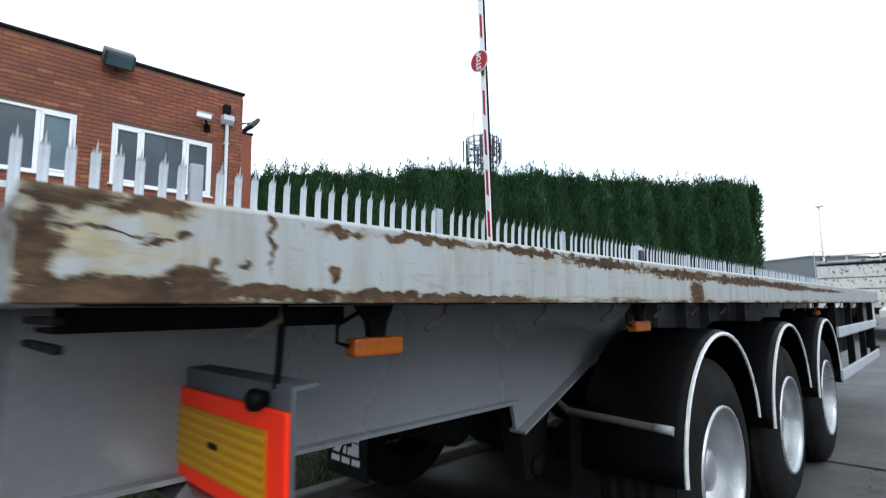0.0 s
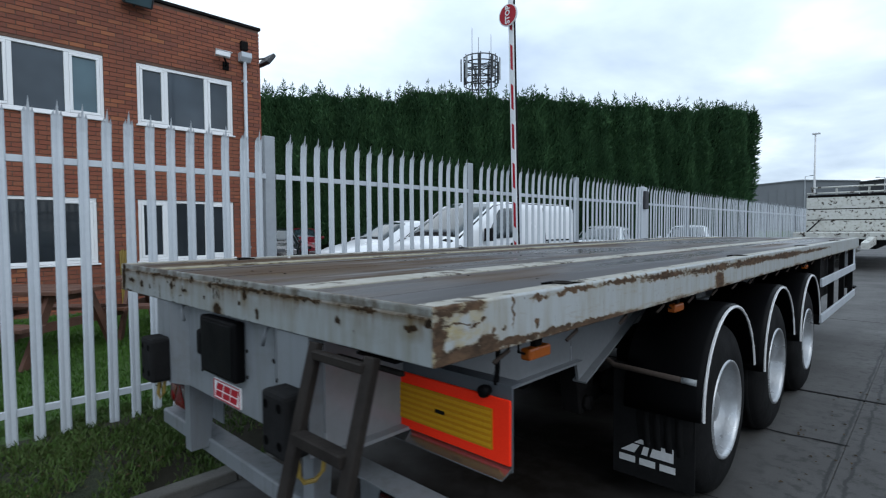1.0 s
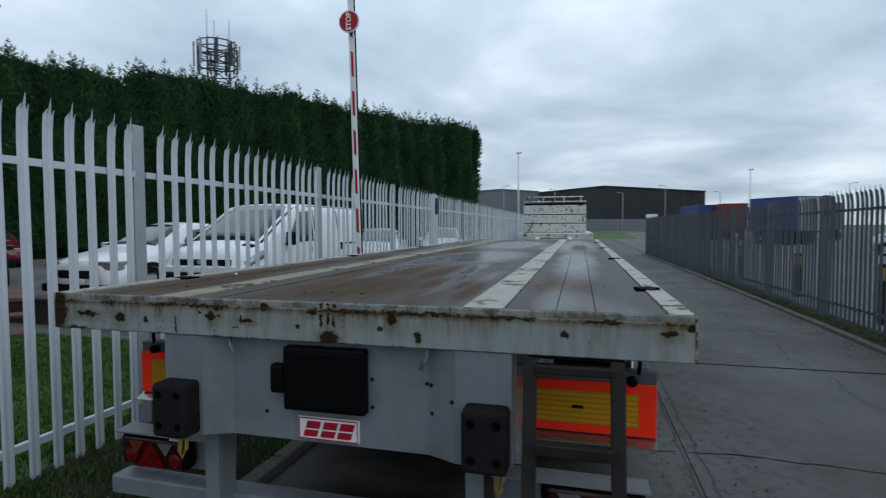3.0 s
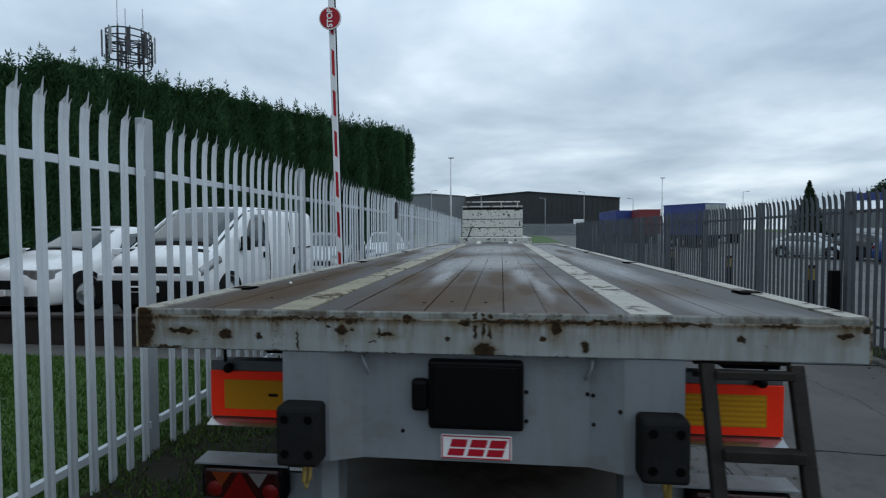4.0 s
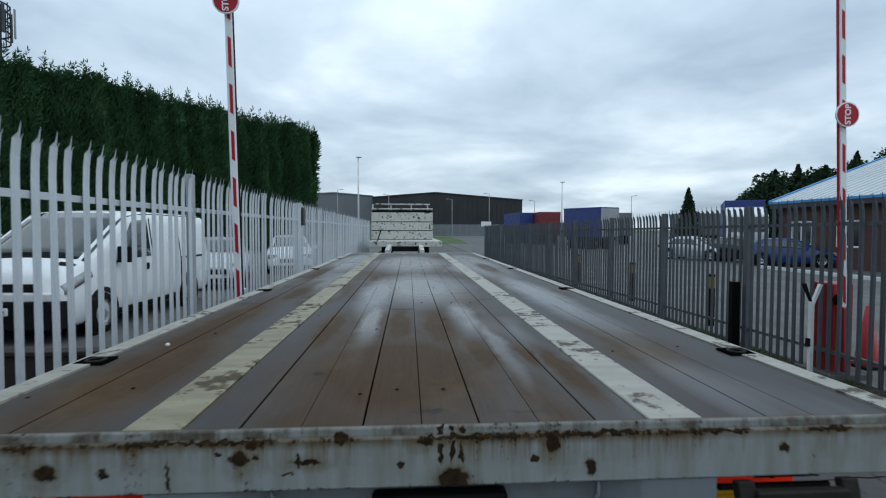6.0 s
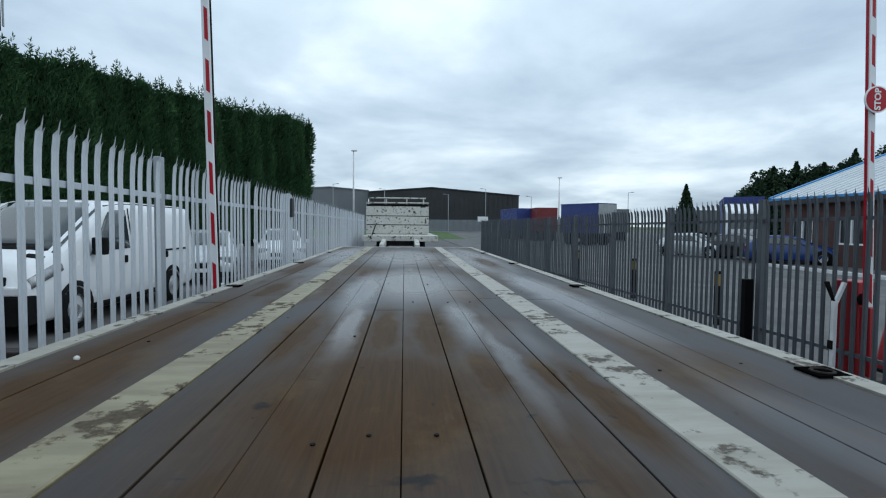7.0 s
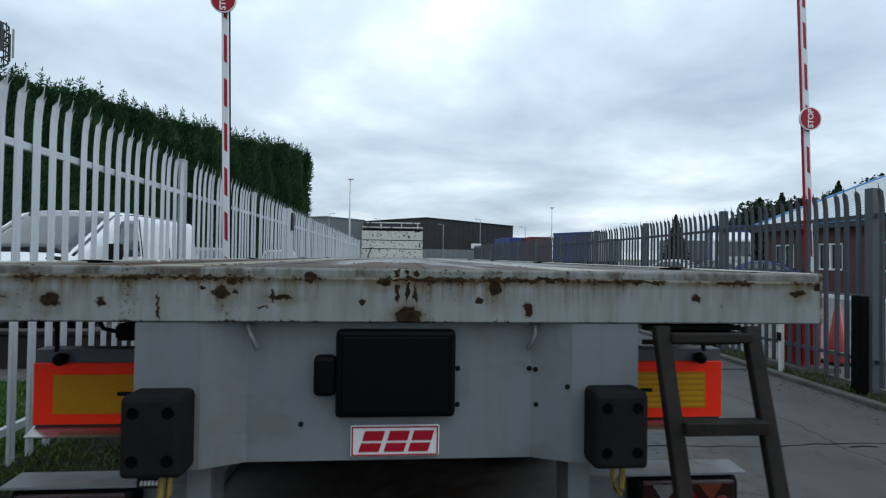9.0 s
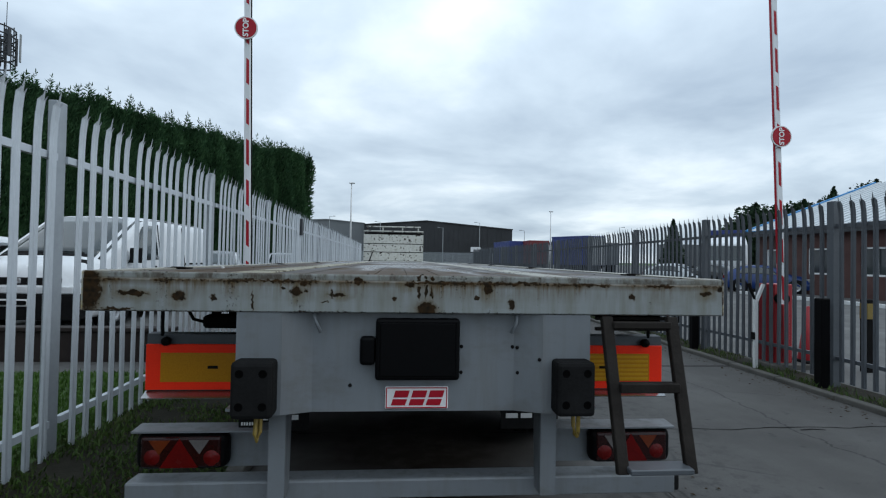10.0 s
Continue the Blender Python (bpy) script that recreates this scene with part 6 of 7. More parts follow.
VAN = [(-2.12, 0.42, 0.62, 0.72, 0.70, 0.55), (-2.05, 0.28, 0.74, 0.98, 0.88, 0.74), (-1.85, 0.24, 0.86, 1.08, 0.94, 0.82), (-1.48, 0.24, 1.0, 1.20, 0.95, 0.88), (-0.35, 0.24, 1.05, 1.88, 0.95, 0.83),
       (-0.1, 0.24, 1.05, 1.93, 0.95, 0.84), (0.4, 0.24, 1.06, 1.95, 0.95, 0.84), (2.6, 0.28, 1.06, 1.94, 0.95, 0.84), (2.78, 0.32, 1.06, 1.89, 0.93, 0.82)]
road_vehicle(
    "van", "white panel van parked nose out behind the fence", VAN, "white_paint", (-1.25, 1.75),
    [("windscreen", -1.44, -0.34, -0.40, 0.40, 0, 0, "car_glass"),
     ("side_window", -0.88, 0.22, 0.675, 0.47, 0.62, 0.0, "car_glass"), ("side_window", -0.88, 0.22, -0.675, -0.47, 0.62, 0.0, "car_glass"),
     ("headlamp", -2.02, -1.56, 0.60, 0.74, 0.0, 0.06, "lamp_glass"), ("headlamp", -2.02, -1.56, -0.60, -0.74, 0.0, 0.06, "lamp_glass"),
     ("bonnet_vent", -1.74, -1.64, 0.28, 0.40, 0, 0, "rubber"), ("bonnet_vent", -1.74, -1.64, -0.28, -0.40, 0, 0, "rubber"), ("scuttle", -1.50, -1.43, -0.40, 0.40, 0, 0, "rubber"),
     ("roof_gutter", -0.30, 2.6, 0.405, 0.42, 0, 0, "rubber"), ("sill_strip", -0.95, 1.40, 0.93, 0.985, 0, 0, "rubber"),
     ("door_seam", 0.30, 0.312, 0.46, 0.95, 0, 0, "rubber"), ("door_seam", 1.38, 1.392, 0.46, 0.95, 0, 0, "rubber"), ("slide_rail", 1.4, 2.5, 0.70, 0.715, 0, 0, "rubber")],
    [("bumper", (-0.90, 0.90, -2.2, -1.80, 0.24, 0.62), "rubber", "dark plastic front bumper"), ("upper_bumper", (-0.86, 0.86, -2.19, -1.84, 0.625, 0.74), "white_paint", "white painted upper bumper"), ("grille", (-0.62, 0.62, -2.12, -2.0, 0.745, 0.86), "rubber", "dark grille"), ("badge", (-0.07, 0.07, -2.135, -2.10, 0.77, 0.85), "rim", "plain chrome badge"),
     ("plate", (-0.26, 0.26, -2.22, -2.19, 0.44, 0.55), "sign_white", ""), ("plate_bar", (-0.22, 0.22, -2.224, -2.218, 0.465, 0.525), "rubber", ""), ("mirror", (0.96, 1.16, -0.90, -0.78, 1.08, 1.34), "rubber", ""), ("mirror", (-1.16, -0.96, -0.90, -0.78, 1.08, 1.34), "rubber", ""),
     ("door_handle", (0.945, 0.965, 0.02, 0.10, 0.90, 1.02), "rubber", ""), ("door_handle", (0.945, 0.965, 1.45, 1.53, 0.90, 1.02), "rubber", "")],
    (-5.93, 8.75, 0.17), -1.0, "vehicles in the left yard", 0.33, 1.05)

HATCH = [(-2.05, 0.30, 0.50, 0.60, 0.62, 0.50), (-1.98, 0.20, 0.62, 0.76, 0.80, 0.66), (-1.6, 0.18, 0.74, 0.88, 0.86, 0.74), (-1.05, 0.18, 0.86, 0.98, 0.88, 0.74), (-0.25, 0.18, 0.90, 1.40, 0.88, 0.60),
         (0.2, 0.18, 0.92, 1.46, 0.88, 0.62), (1.1, 0.18, 0.94, 1.42, 0.88, 0.62), (1.75, 0.2, 0.95, 1.14, 0.86, 0.66), (2.0, 0.26, 0.86, 0.98, 0.80, 0.66), (2.06, 0.34, 0.7, 0.8, 0.72, 0.6)]
HATCH_GLASS = [("windscreen", -0.95, -0.24, -0.36, 0.36, 0, 0, "car_glass"), ("rear_screen", 1.15, 1.7, -0.36, 0.36, 0, 0, "car_glass"),
               ("side_window", -0.60, 0.38, 0.675, 0.48, 0.5, 0.0, "car_glass"), ("side_window", -0.60, 0.38, -0.675, -0.48, 0.5, 0.0, "car_glass"),
               ("side_window", 0.45, 1.45, 0.675, 0.48, 0.0, -0.4, "car_glass"), ("side_window", 0.45, 1.45, -0.675, -0.48, 0.0, -0.4, "car_glass"),
               ("door_seam", 0.41, 0.42, 0.5, 0.95, 0, 0, "rubber"), ("door_seam", 0.41, 0.42, -0.5, -0.95, 0, 0, "rubber")]


def hatch(label, paint, at, yaw, group, size=1.0):
    road_vehicle("car", label, HATCH, paint, (-1.28, 1.25), HATCH_GLASS,
                 [("bumper", (-0.78, 0.78, -2.1, -1.9, 0.22, 0.36), "rubber", ""), ("grille", (-0.42, 0.42, -2.07, -1.98, 0.46, 0.60), "rubber", "dark grille"),
                  ("headlamp", (0.45, 0.82, -2.0, -1.62, 0.60, 0.76), "lamp_glass", ""), ("headlamp", (-0.82, -0.45, -2.0, -1.62, 0.60, 0.76), "lamp_glass", ""),
                  ("tail_lamp", (0.5, 0.80, 1.9, 2.04, 0.72, 0.88), "lens_red", ""), ("tail_lamp", (-0.80, -0.5, 1.9, 2.04, 0.72, 0.88), "lens_red", ""),
                  ("plate", (-0.26, 0.26, -2.115, -2.09, 0.36, 0.46), "sign_white", ""), ("mirror", (0.88, 1.04, -0.72, -0.62, 0.92, 1.05), paint, ""), ("mirror", (-1.04, -0.88, -0.72, -0.62, 0.92, 1.05), paint, "")],
                 at, yaw, group, 0.32, size)


hatch("tall white hatchback parked nose out beside the van", "white_paint", (-8.52, 8.55, 0.17), -3, "vehicles in the left yard", 1.12)
hatch("dark red car parked beyond the hatchback", "car_red", (-21.4, 13.4, 0.17), 57, "vehicles in the left yard")
hatch("black car parked by the office end", "car_dark", (-15.05, 8.4, 0.17), 57, "vehicles in the left yard")
hatch("pale silver car parked behind the fence", "car_silver", (-5.9, 15.2, 0.17), 14, "vehicles in the left yard")
hatch("white car parked behind the fence", "white_paint", (-4.9, 20.3, 0.17), 14, "vehicles in the left yard")
hatch("silver car parked side on in the yard", "car_silver", (17.8, 30.0, 0.02), 35, "vehicles in the right yard")
hatch("dark saloon car parked in the yard", "car_dark", (19.2, 27.6, 0.02), 20, "vehicles in the right yard")
hatch("blue car parked before the brick office", "car_blue", (19.6, 24.3, 0.02), 55, "vehicles in the right yard")

# wall colour darkened to carry the shade under the parked cars as well
wl = thing("low_wall", "low dark brick wall before the parked cars", "wall", kind="structure")
part("wall", box_bm(-8.25, -2.75, 4.36, 4.50, 0.1, 0.55, 0.01), "dark_wall", wl)
part("capping", box_bm(-8.25, -2.72, 4.33, 4.53, 0.551, 0.60, 0.008), "dark_wall", wl)


# ---- second trailer ahead ----
def far_trailer():
    t = thing("parked_trailer", "parked flat trailer with a flaking white headboard", "trailer", (-0.4, 24.0, 0))
    for i, (z0, z1) in enumerate(((1.35, 1.79), (1.83, 2.24), (2.28, 2.75))):
        part("board", box_bm(-1.98, 1.20, 25.86, 25.90, z0, z1, 0.008), "board_white", t, "white painted board flaking to dark wood")
    part("backing", box_bm(-1.95, 1.17, 25.91, 25.93, 1.3, 2.86), "chassis_dark", t)
    for z in (2.93, 3.17):
        part("rail", tube_bm([(-1.84 if z > 3 else -1.98, 25.9, z), (1.05 if z > 3 else 1.20, 25.9, z)], 0.034, 8), "board_white", t)
    for x in (-1.93, -1.79, -0.97, 0.08, 0.93, 1.14):
        part("upright", box_bm(x - 0.035, x + 0.035, 25.935, 25.98, 1.3, 3.17 if -1.9 < x < 1.0 else 2.95), "board_white", t)
    part("deck", box_bm(-1.88, 1.47, 22.5, 34.0, 1.07, 1.33, 0.01), "board_white", t)
    part("headboard_stay", tube_bm([(-1.5, 25.85, 1.8), (-1.5, 23.0, 1.35)], 0.03, 6), "chassis_dark", t)
    for x in (-0.92, 0.48):
        part("neck_beam", prism_bm([(22.49, 1.18), (22.49, 0.92), (19.6, 0.84), (19.6, 1.04), (22.0, 1.18)], "x", x - 0.09, x + 0.09), "board_white", t)
        part("chassis_beam", box_bm(x - 0.08, x + 0.08, 22.55, 34, 0.75, 1.065), "chassis_dark", t)
    part("cross_beam", box_bm(-0.83, 0.39, 22.3, 22.45, 0.88, 1.10), "chassis_dark", t)
    for y in (31.0, 32.3):
        for x in (-1.57, 1.07):
            part("wheel", lathe_bm([(-0.14, 0.28), (-0.14, 0.42), (-0.1, 0.5), (0.1, 0.5), (0.14, 0.42), (0.14, 0.28)], "x", (x, y, 0.5), 24), "tyre", t)
    return t


MAT["board_white"] = worn_paint("flaking white boards", (0.52, 0.52, 0.485), (0.40, 0.39, 0.335), (0.07, 0.055, 0.045), 0.572, (3, 3, 3), 9.0)
far_trailer()


# ---- hedge ----
def hedge():
    a, b = Vector((-29.0, 9.5, 0)), Vector((-7.5, 42.0, 0))
    along = (b - a).normalized()
    out = Vector((along.y, -along.x, 0))
    length = (b - a).length
    rng = np.random.RandomState(5)
    h = thing("hedge", "tall dark green clipped conifer hedge with feathery top", "hedge", (a + (b - a) * 0.5).to_tuple())

    def top(s):
        return 9.0 + 0.68 * s / length + 0.5 * math.exp(-((s / length - 0.47) / 0.16) ** 2) + 0.14 * math.sin(s * 0.9) + 0.12 * math.sin(s * 2.3 + 1)

    def face(s, z):
        return 0.20 * math.sin(s * 1.7 + z * 0.25) + 0.20 * math.sin(s * 4.1 + z * 0.35 + 2) + 0.12 * math.sin(z * 1.9 + s * 0.6) - 0.03 * max(z - 7.5, 0) ** 2

    # core hull, its colour darkened for the shade behind the sprays
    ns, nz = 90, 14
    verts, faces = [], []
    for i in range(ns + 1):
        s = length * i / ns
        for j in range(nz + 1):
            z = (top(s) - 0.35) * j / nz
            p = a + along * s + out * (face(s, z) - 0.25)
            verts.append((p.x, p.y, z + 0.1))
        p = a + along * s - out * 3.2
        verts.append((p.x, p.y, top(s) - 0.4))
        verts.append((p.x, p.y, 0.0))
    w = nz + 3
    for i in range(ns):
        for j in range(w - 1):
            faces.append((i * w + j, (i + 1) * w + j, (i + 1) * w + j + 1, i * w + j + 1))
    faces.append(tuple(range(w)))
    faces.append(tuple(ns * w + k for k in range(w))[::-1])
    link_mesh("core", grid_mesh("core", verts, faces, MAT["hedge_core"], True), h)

    V, F = [], []

    def spray(p, d, size, nrm):
        side = d.cross(nrm)
        if side.length < 1e-4:
            side = d.cross(Vector((0.3, 0.5, 0.8)))
        side.normalize()
        k = len(V)
        wdt = size * 0.10
        mid = p + d * size * 0.5 + nrm * size * 0.10
        tip = p + d * size
        V.extend([tuple(p), tuple(mid - side * wdt), tuple(tip), tuple(mid + side * wdt), tuple(p + d * size * 0.25 - side * wdt * 0.7), tuple(p + d * size * 0.25 + side * wdt * 0.7)])
        F.append((k, k + 4, k + 1, k + 2))
        F.append((k, k + 2, k + 3, k + 5))

    # sprays over the face and the far end
    n_face = 150000
    for _ in range(n_face):
        s = rng.uniform(0, length)
        z = rng.uniform(0.6, top(s))
        p = a + along * s + out * (face(s, z) + rng.uniform(-0.25, 0.12))
        p.z = z
        d = (out * rng.uniform(0.2, 0.7) + along * rng.normal(0, 0.35) + Vector((0, 0, rng.uniform(0.2, 1.2)))).normalized()
        spray(p, d, rng.uniform(0.18, 0.42), (out + Vector((0, 0, 0.4)) + Vector(rng.normal(0, 0.35, 3))).normalized())
    for _ in range(6000):
        u, z = rng.uniform(0, 3.0), rng.uniform(0.6, top(length))
        p = b - out * u + along * rng.uniform(-0.25, 0.15) + out * (face(length, z) * max(0, 1 - u))
        p.z = z
        d = (along * rng.uniform(0.3, 1.0) + out * rng.normal(0, 0.5) + Vector((0, 0, rng.uniform(-0.1, 0.9)))).normalized()
        spray(p, d, rng.uniform(0.22, 0.5), (along + Vector(rng.normal(0, 0.4, 3))).normalized())
    # leaders along the top
    s = 0.0
    while s < length:
        for row in range(3):
            base = a + along * (s + rng.uniform(-0.2, 0.2)) + out * (face(s, top(s)) - 0.3 - row * 0.9)
            z0 = top(s) - 0.45
            hgt = rng.uniform(0.7, 1.6)
            lean = Vector((rng.normal(0, 0.13), rng.normal(0, 0.13), 1)).normalized()
            for k in range(52):
                f = rng.uniform(0, 1)
                p = base + lean * (hgt * f)
                p.z += z0
                ang = rng.uniform(0, 2 * math.pi)
                d = (Vector((math.cos(ang), math.sin(ang), rng.uniform(0.15, 1.15)))).normalized()
                spray(p, d, (0.58 - 0.42 * f) * rng.uniform(0.7, 1.2), Vector((math.cos(ang + 1.2), math.sin(ang + 1.2), 0.5)).normalized())
            tip = base + lean * hgt
            tip.z += z0 - 0.08
            spray(tip, lean, 0.3, out)
        s += rng.uniform(0.26, 0.60)
    foliage = link_mesh("foliage", grid_mesh("foliage", V, F, MAT["hedge_leaf"]), h, "many small feathery sprays")
    tagged(foliage, kind="stuff")
    for i in range(14):
        p = a + along * (length * (i + 0.5) / 14) - out * 1.4
        part("trunk", tube_bm([(p.x, p.y, 0.0), (p.x, p.y, 5.0)], 0.12, 8, radii=[0.16, 0.07]), "bark", h)


hedge()


# ---- phone mast ----
def mast():
    cx, cy = -33.0, 41.8
    m = thing("phone_mast", "dark lattice phone mast with panel antennas", "mast", (cx, cy, 0))
    r = 1.15
    legs = [(cx + r * math.cos(t), cy + r * math.sin(t)) for t in (radians(20), radians(140), radians(260))]
    for x, y in legs:
        part("leg", tube_bm([(x, y, 0), (x, y, 19.4)], 0.09, 6), "steel_dark", m)
    levels = [4 + i * 1.45 for i in range(11)]
    for z0, z1 in zip(levels, levels[1:]):
        for i in range(3):
            (xa, ya), (xb, yb) = legs[i], legs[(i + 1) % 3]
            part("brace", tube_bm([(xa, ya, z0), (xb, yb, z1)], 0.045, 4), "steel_dark", m)
            part("strut", tube_bm([(xa, ya, z1), (xb, yb, z1)], 0.045, 4), "steel_dark", m)
    for z in (16.5, 17.2, 18.0, 18.7, 19.3):
        pts = [(cx + 1.75 * math.cos(t), cy + 1.75 * math.sin(t), z) for t in [radians(a) for a in range(0, 361, 20)]]
        part("ring", tube_bm(pts, 0.06, 6, cap=False), "steel_dark", m)
    for k in range(12):
        t = radians(k * 30 + 10)
        part("ring_post", tube_bm([(cx + 1.75 * math.cos(t), cy + 1.75 * math.sin(t), 16.6), (cx + 1.75 * math.cos(t), cy + 1.75 * math.sin(t), 19.5)], 0.045, 6), "steel_dark", m)
        part("spoke", tube_bm([(cx + 0.9 * math.cos(t), cy + 0.9 * math.sin(t), 18.0), (cx + 1.75 * math.cos(t), cy + 1.75 * math.sin(t), 18.0)], 0.04, 4), "steel_dark", m)
    for k in range(9):
        t = radians(k * 40 + 25)
        x, y = cx + 2.05 * math.cos(t), cy + 2.05 * math.sin(t)
        part("antenna", box_bm(-0.13, 0.13, -0.06, 0.06, 16.9, 19.2, 0.03, 1, Matrix.Translation((x, y, 0)) @ pose(0, 0, 0, 0, 0, math.degrees(t) + 90)), "steel_dark" if k % 3 else "lamp_grey", m, "slim panel antenna")
    for k in range(3):
        x, y = legs[k]
        part("whip", tube_bm([(x, y, 19.4), (x, y, 21.6 + 0.3 * k)], 0.03, 4), "steel_dark", m)


mast()


# ---- far buildings and yard ----
def black_shed():
    s = thing("warehouse", "long black clad warehouse with shallow roof", "building", (5.0, 125.0, 0))
    # end wall with its shallow gable, and the long side that runs away
    gable = [(-7.5, 0), (-7.5, 8.65), (5.66, 9.70), (5.66, 0)]
    part("end_wall", prism_bm(gable, "y", 110.0, 110.4), "cladding", s)
    part("side_wall", prism_bm([(5.68, 0), (5.68, 9.70), (24.55, 8.20), (24.55, 0)], "y", 110.0, 110.4), "cladding", s)
    for i in range(17):
        x = 6.4 + i * 1.05
        part("cladding_rib", box_bm(x, x + 0.08, 109.93, 109.99, 0, 8.1), "cladding", s)
    part("roof", prism_bm([(-7.6, 8.65), (5.66, 9.72), (24.65, 8.22), (24.65, 8.40), (5.66, 9.90), (-7.6, 8.83)], "y", 109.7, 160), "cladding", s)
    g = thing("warehouse", "grey clad warehouse with shallow roof", "building", (-15, 118.0, 0))
    part("wall", prism_bm([(-32, 0), (-32, 8.7), (-16, 9.65), (-7.8, 9.0), (-7.8, 0)], "y", 112.0, 112.4), "grey_cladding", g)
    part("roof", prism_bm([(-32.2, 8.7), (-16, 9.65), (-7.7, 9.0), (-7.7, 9.2), (-16, 9.87), (-32.2, 8.9)], "y", 111.8, 150), "grey_cladding", g)
    for i in range(16):
        x = -31 + i * 1.4
        part("cladding_rib", box_bm(x, x + 0.1, 111.93, 111.99, 0, 8.1), "grey_cladding", g)


black_shed()


def lamp_column(x, y, h, z0=0.0, arm=0.9, mat="lamp_grey", side=1):
    l = thing("street_lamp", "tall grey street lamp column", "lamp", (x, y, z0), group="street lamps")
    part("column", tube_bm([(x, y, z0), (x, y, z0 + h)], 0.08, 8, radii=[0.10, 0.05]), mat, l)
    part("arm", tube_bm([(x, y, z0 + h - 0.05), (x + side * arm, y, z0 + h + 0.05)], 0.035, 6), mat, l)
    part("head", box_bm(x + side * arm - 0.25, x + side * arm + 0.25, y - 0.12, y + 0.12, z0 + h, z0 + h + 0.12, 0.03), mat, l)


lamp_column(-4.47, 45.1, 8.15, 0.0, 0.05, "white_line")
lamp_column(-14.2, 104, 9.3, 0.5)
lamp_column(-4.0, 104, 8.4, 0.5, 0.9, "lamp_grey", -1)
lamp_column(8.8, 104, 7.5, 0.5, 0.9, "lamp_grey", -1)
lamp_column(16.4, 104, 8.7, 0.5, 0.9, "lamp_grey", -1)
lamp_column(25.8, 104, 7.3, 0.5, 0.9, "lamp_grey", -1)
lamp_column(46.2, 104, 8.4, 0.5)
lamp_column(18.3, 60, 7.5, 0.0, 0.05, "white_line")


# ---- right yard ----
def yard_office():
    o = thing("brick_office", "low brick office with white sheet roof and blue fascia", "building", (22, 20, 0))
    holes = [(y, y + 1.5, 1.05, 2.35) for y in (24.2, 21.2, 18.2, 15.2, 12.2)]
    part("wall", box_bm(20.4, 20.65, 8.0, 26.4, 0.0, 1.05), "office_brick", o)
    part("wall_head", box_bm(20.4, 20.65, 8.0, 26.4, 2.35, 3.2), "office_brick", o)
    ends = [8.0] + sorted(y for h in holes for y in h[:2]) + [26.4]
    for a, b in zip(ends[::2], ends[1::2]):
        part("pier", box_bm(20.4, 20.65, a, b, 1.05, 2.35), "office_brick", o)
    for a, b, c, d in holes:
        f = part("window", box_bm(20.45, 20.52, a, b, c, c + 0.08), "upvc", o, "white framed window")
        part("head", box_bm(20.45, 20.52, a, b, d - 0.08, d), "upvc", f)
        for y in (a, (a + b) / 2 - 0.04, b - 0.08):
            part("jamb", box_bm(20.44, 20.53, y, y + 0.08, c + 0.08, d - 0.08), "upvc", f)
        part("pane", box_bm(20.54, 20.56, a, b, c, d), "pane", f)
    part("end_wall", prism_bm([(20.66, 0), (35, 0), (35, 3.2), (28, 5.9), (20.66, 3.2)], "y", 26.15, 26.4), "office_brick", o)
    part("fascia", box_bm(19.92, 19.98, 7.6, 26.75, 3.30, 3.42), "blue_trim", o, "blue fascia board")
    part("soffit", box_bm(19.99, 20.39, 7.6, 26.7, 3.14, 3.18), "steel_dark", o)
    part("eaves_board", box_bm(19.94, 19.985, 7.6, 26.72, 3.06, 3.295), "steel_dark", o)
    m = Matrix.Translation((19.95, 7.6, 3.43)) @ Euler((0, -math.atan2(3.05, 8.05), 0)).to_matrix().to_4x4()
    part("roof", box_bm(0, 8.6, 0, 19.1, -0.06, 0.0, 0, 1, m), "roof_white", o, "pale corrugated sheet roof")
    for i in range(38):
        part("roof_rib", box_bm(0, 8.6, 0.2 + i * 0.5, 0.28 + i * 0.5, 0.0, 0.05, 0, 1, m), "roof_white", o)
    part("verge", box_bm(-0.05, 8.65, 19.05, 19.2, -0.14, 0.08, 0, 1, m), "blue_trim", o, "bright blue verge trim")
    o.location.x += 0.25
    kl = thing("white_kerb", "white painted kerb before the office", "kerb", kind="structure")
    for i in range(14):
        part("kerbstone", box_bm(16.9, 17.05, 9.5 + i * 0.95, 10.42 + i * 0.95, 0.0, 0.16, 0.01), "white_line", kl)


MAT["office_brick"] = plain("dark red office brick", (0.085, 0.036, 0.030), (0.052, 0.026, 0.023), 0.85, 0, 1.0, 12, 0.2)
yard_office()


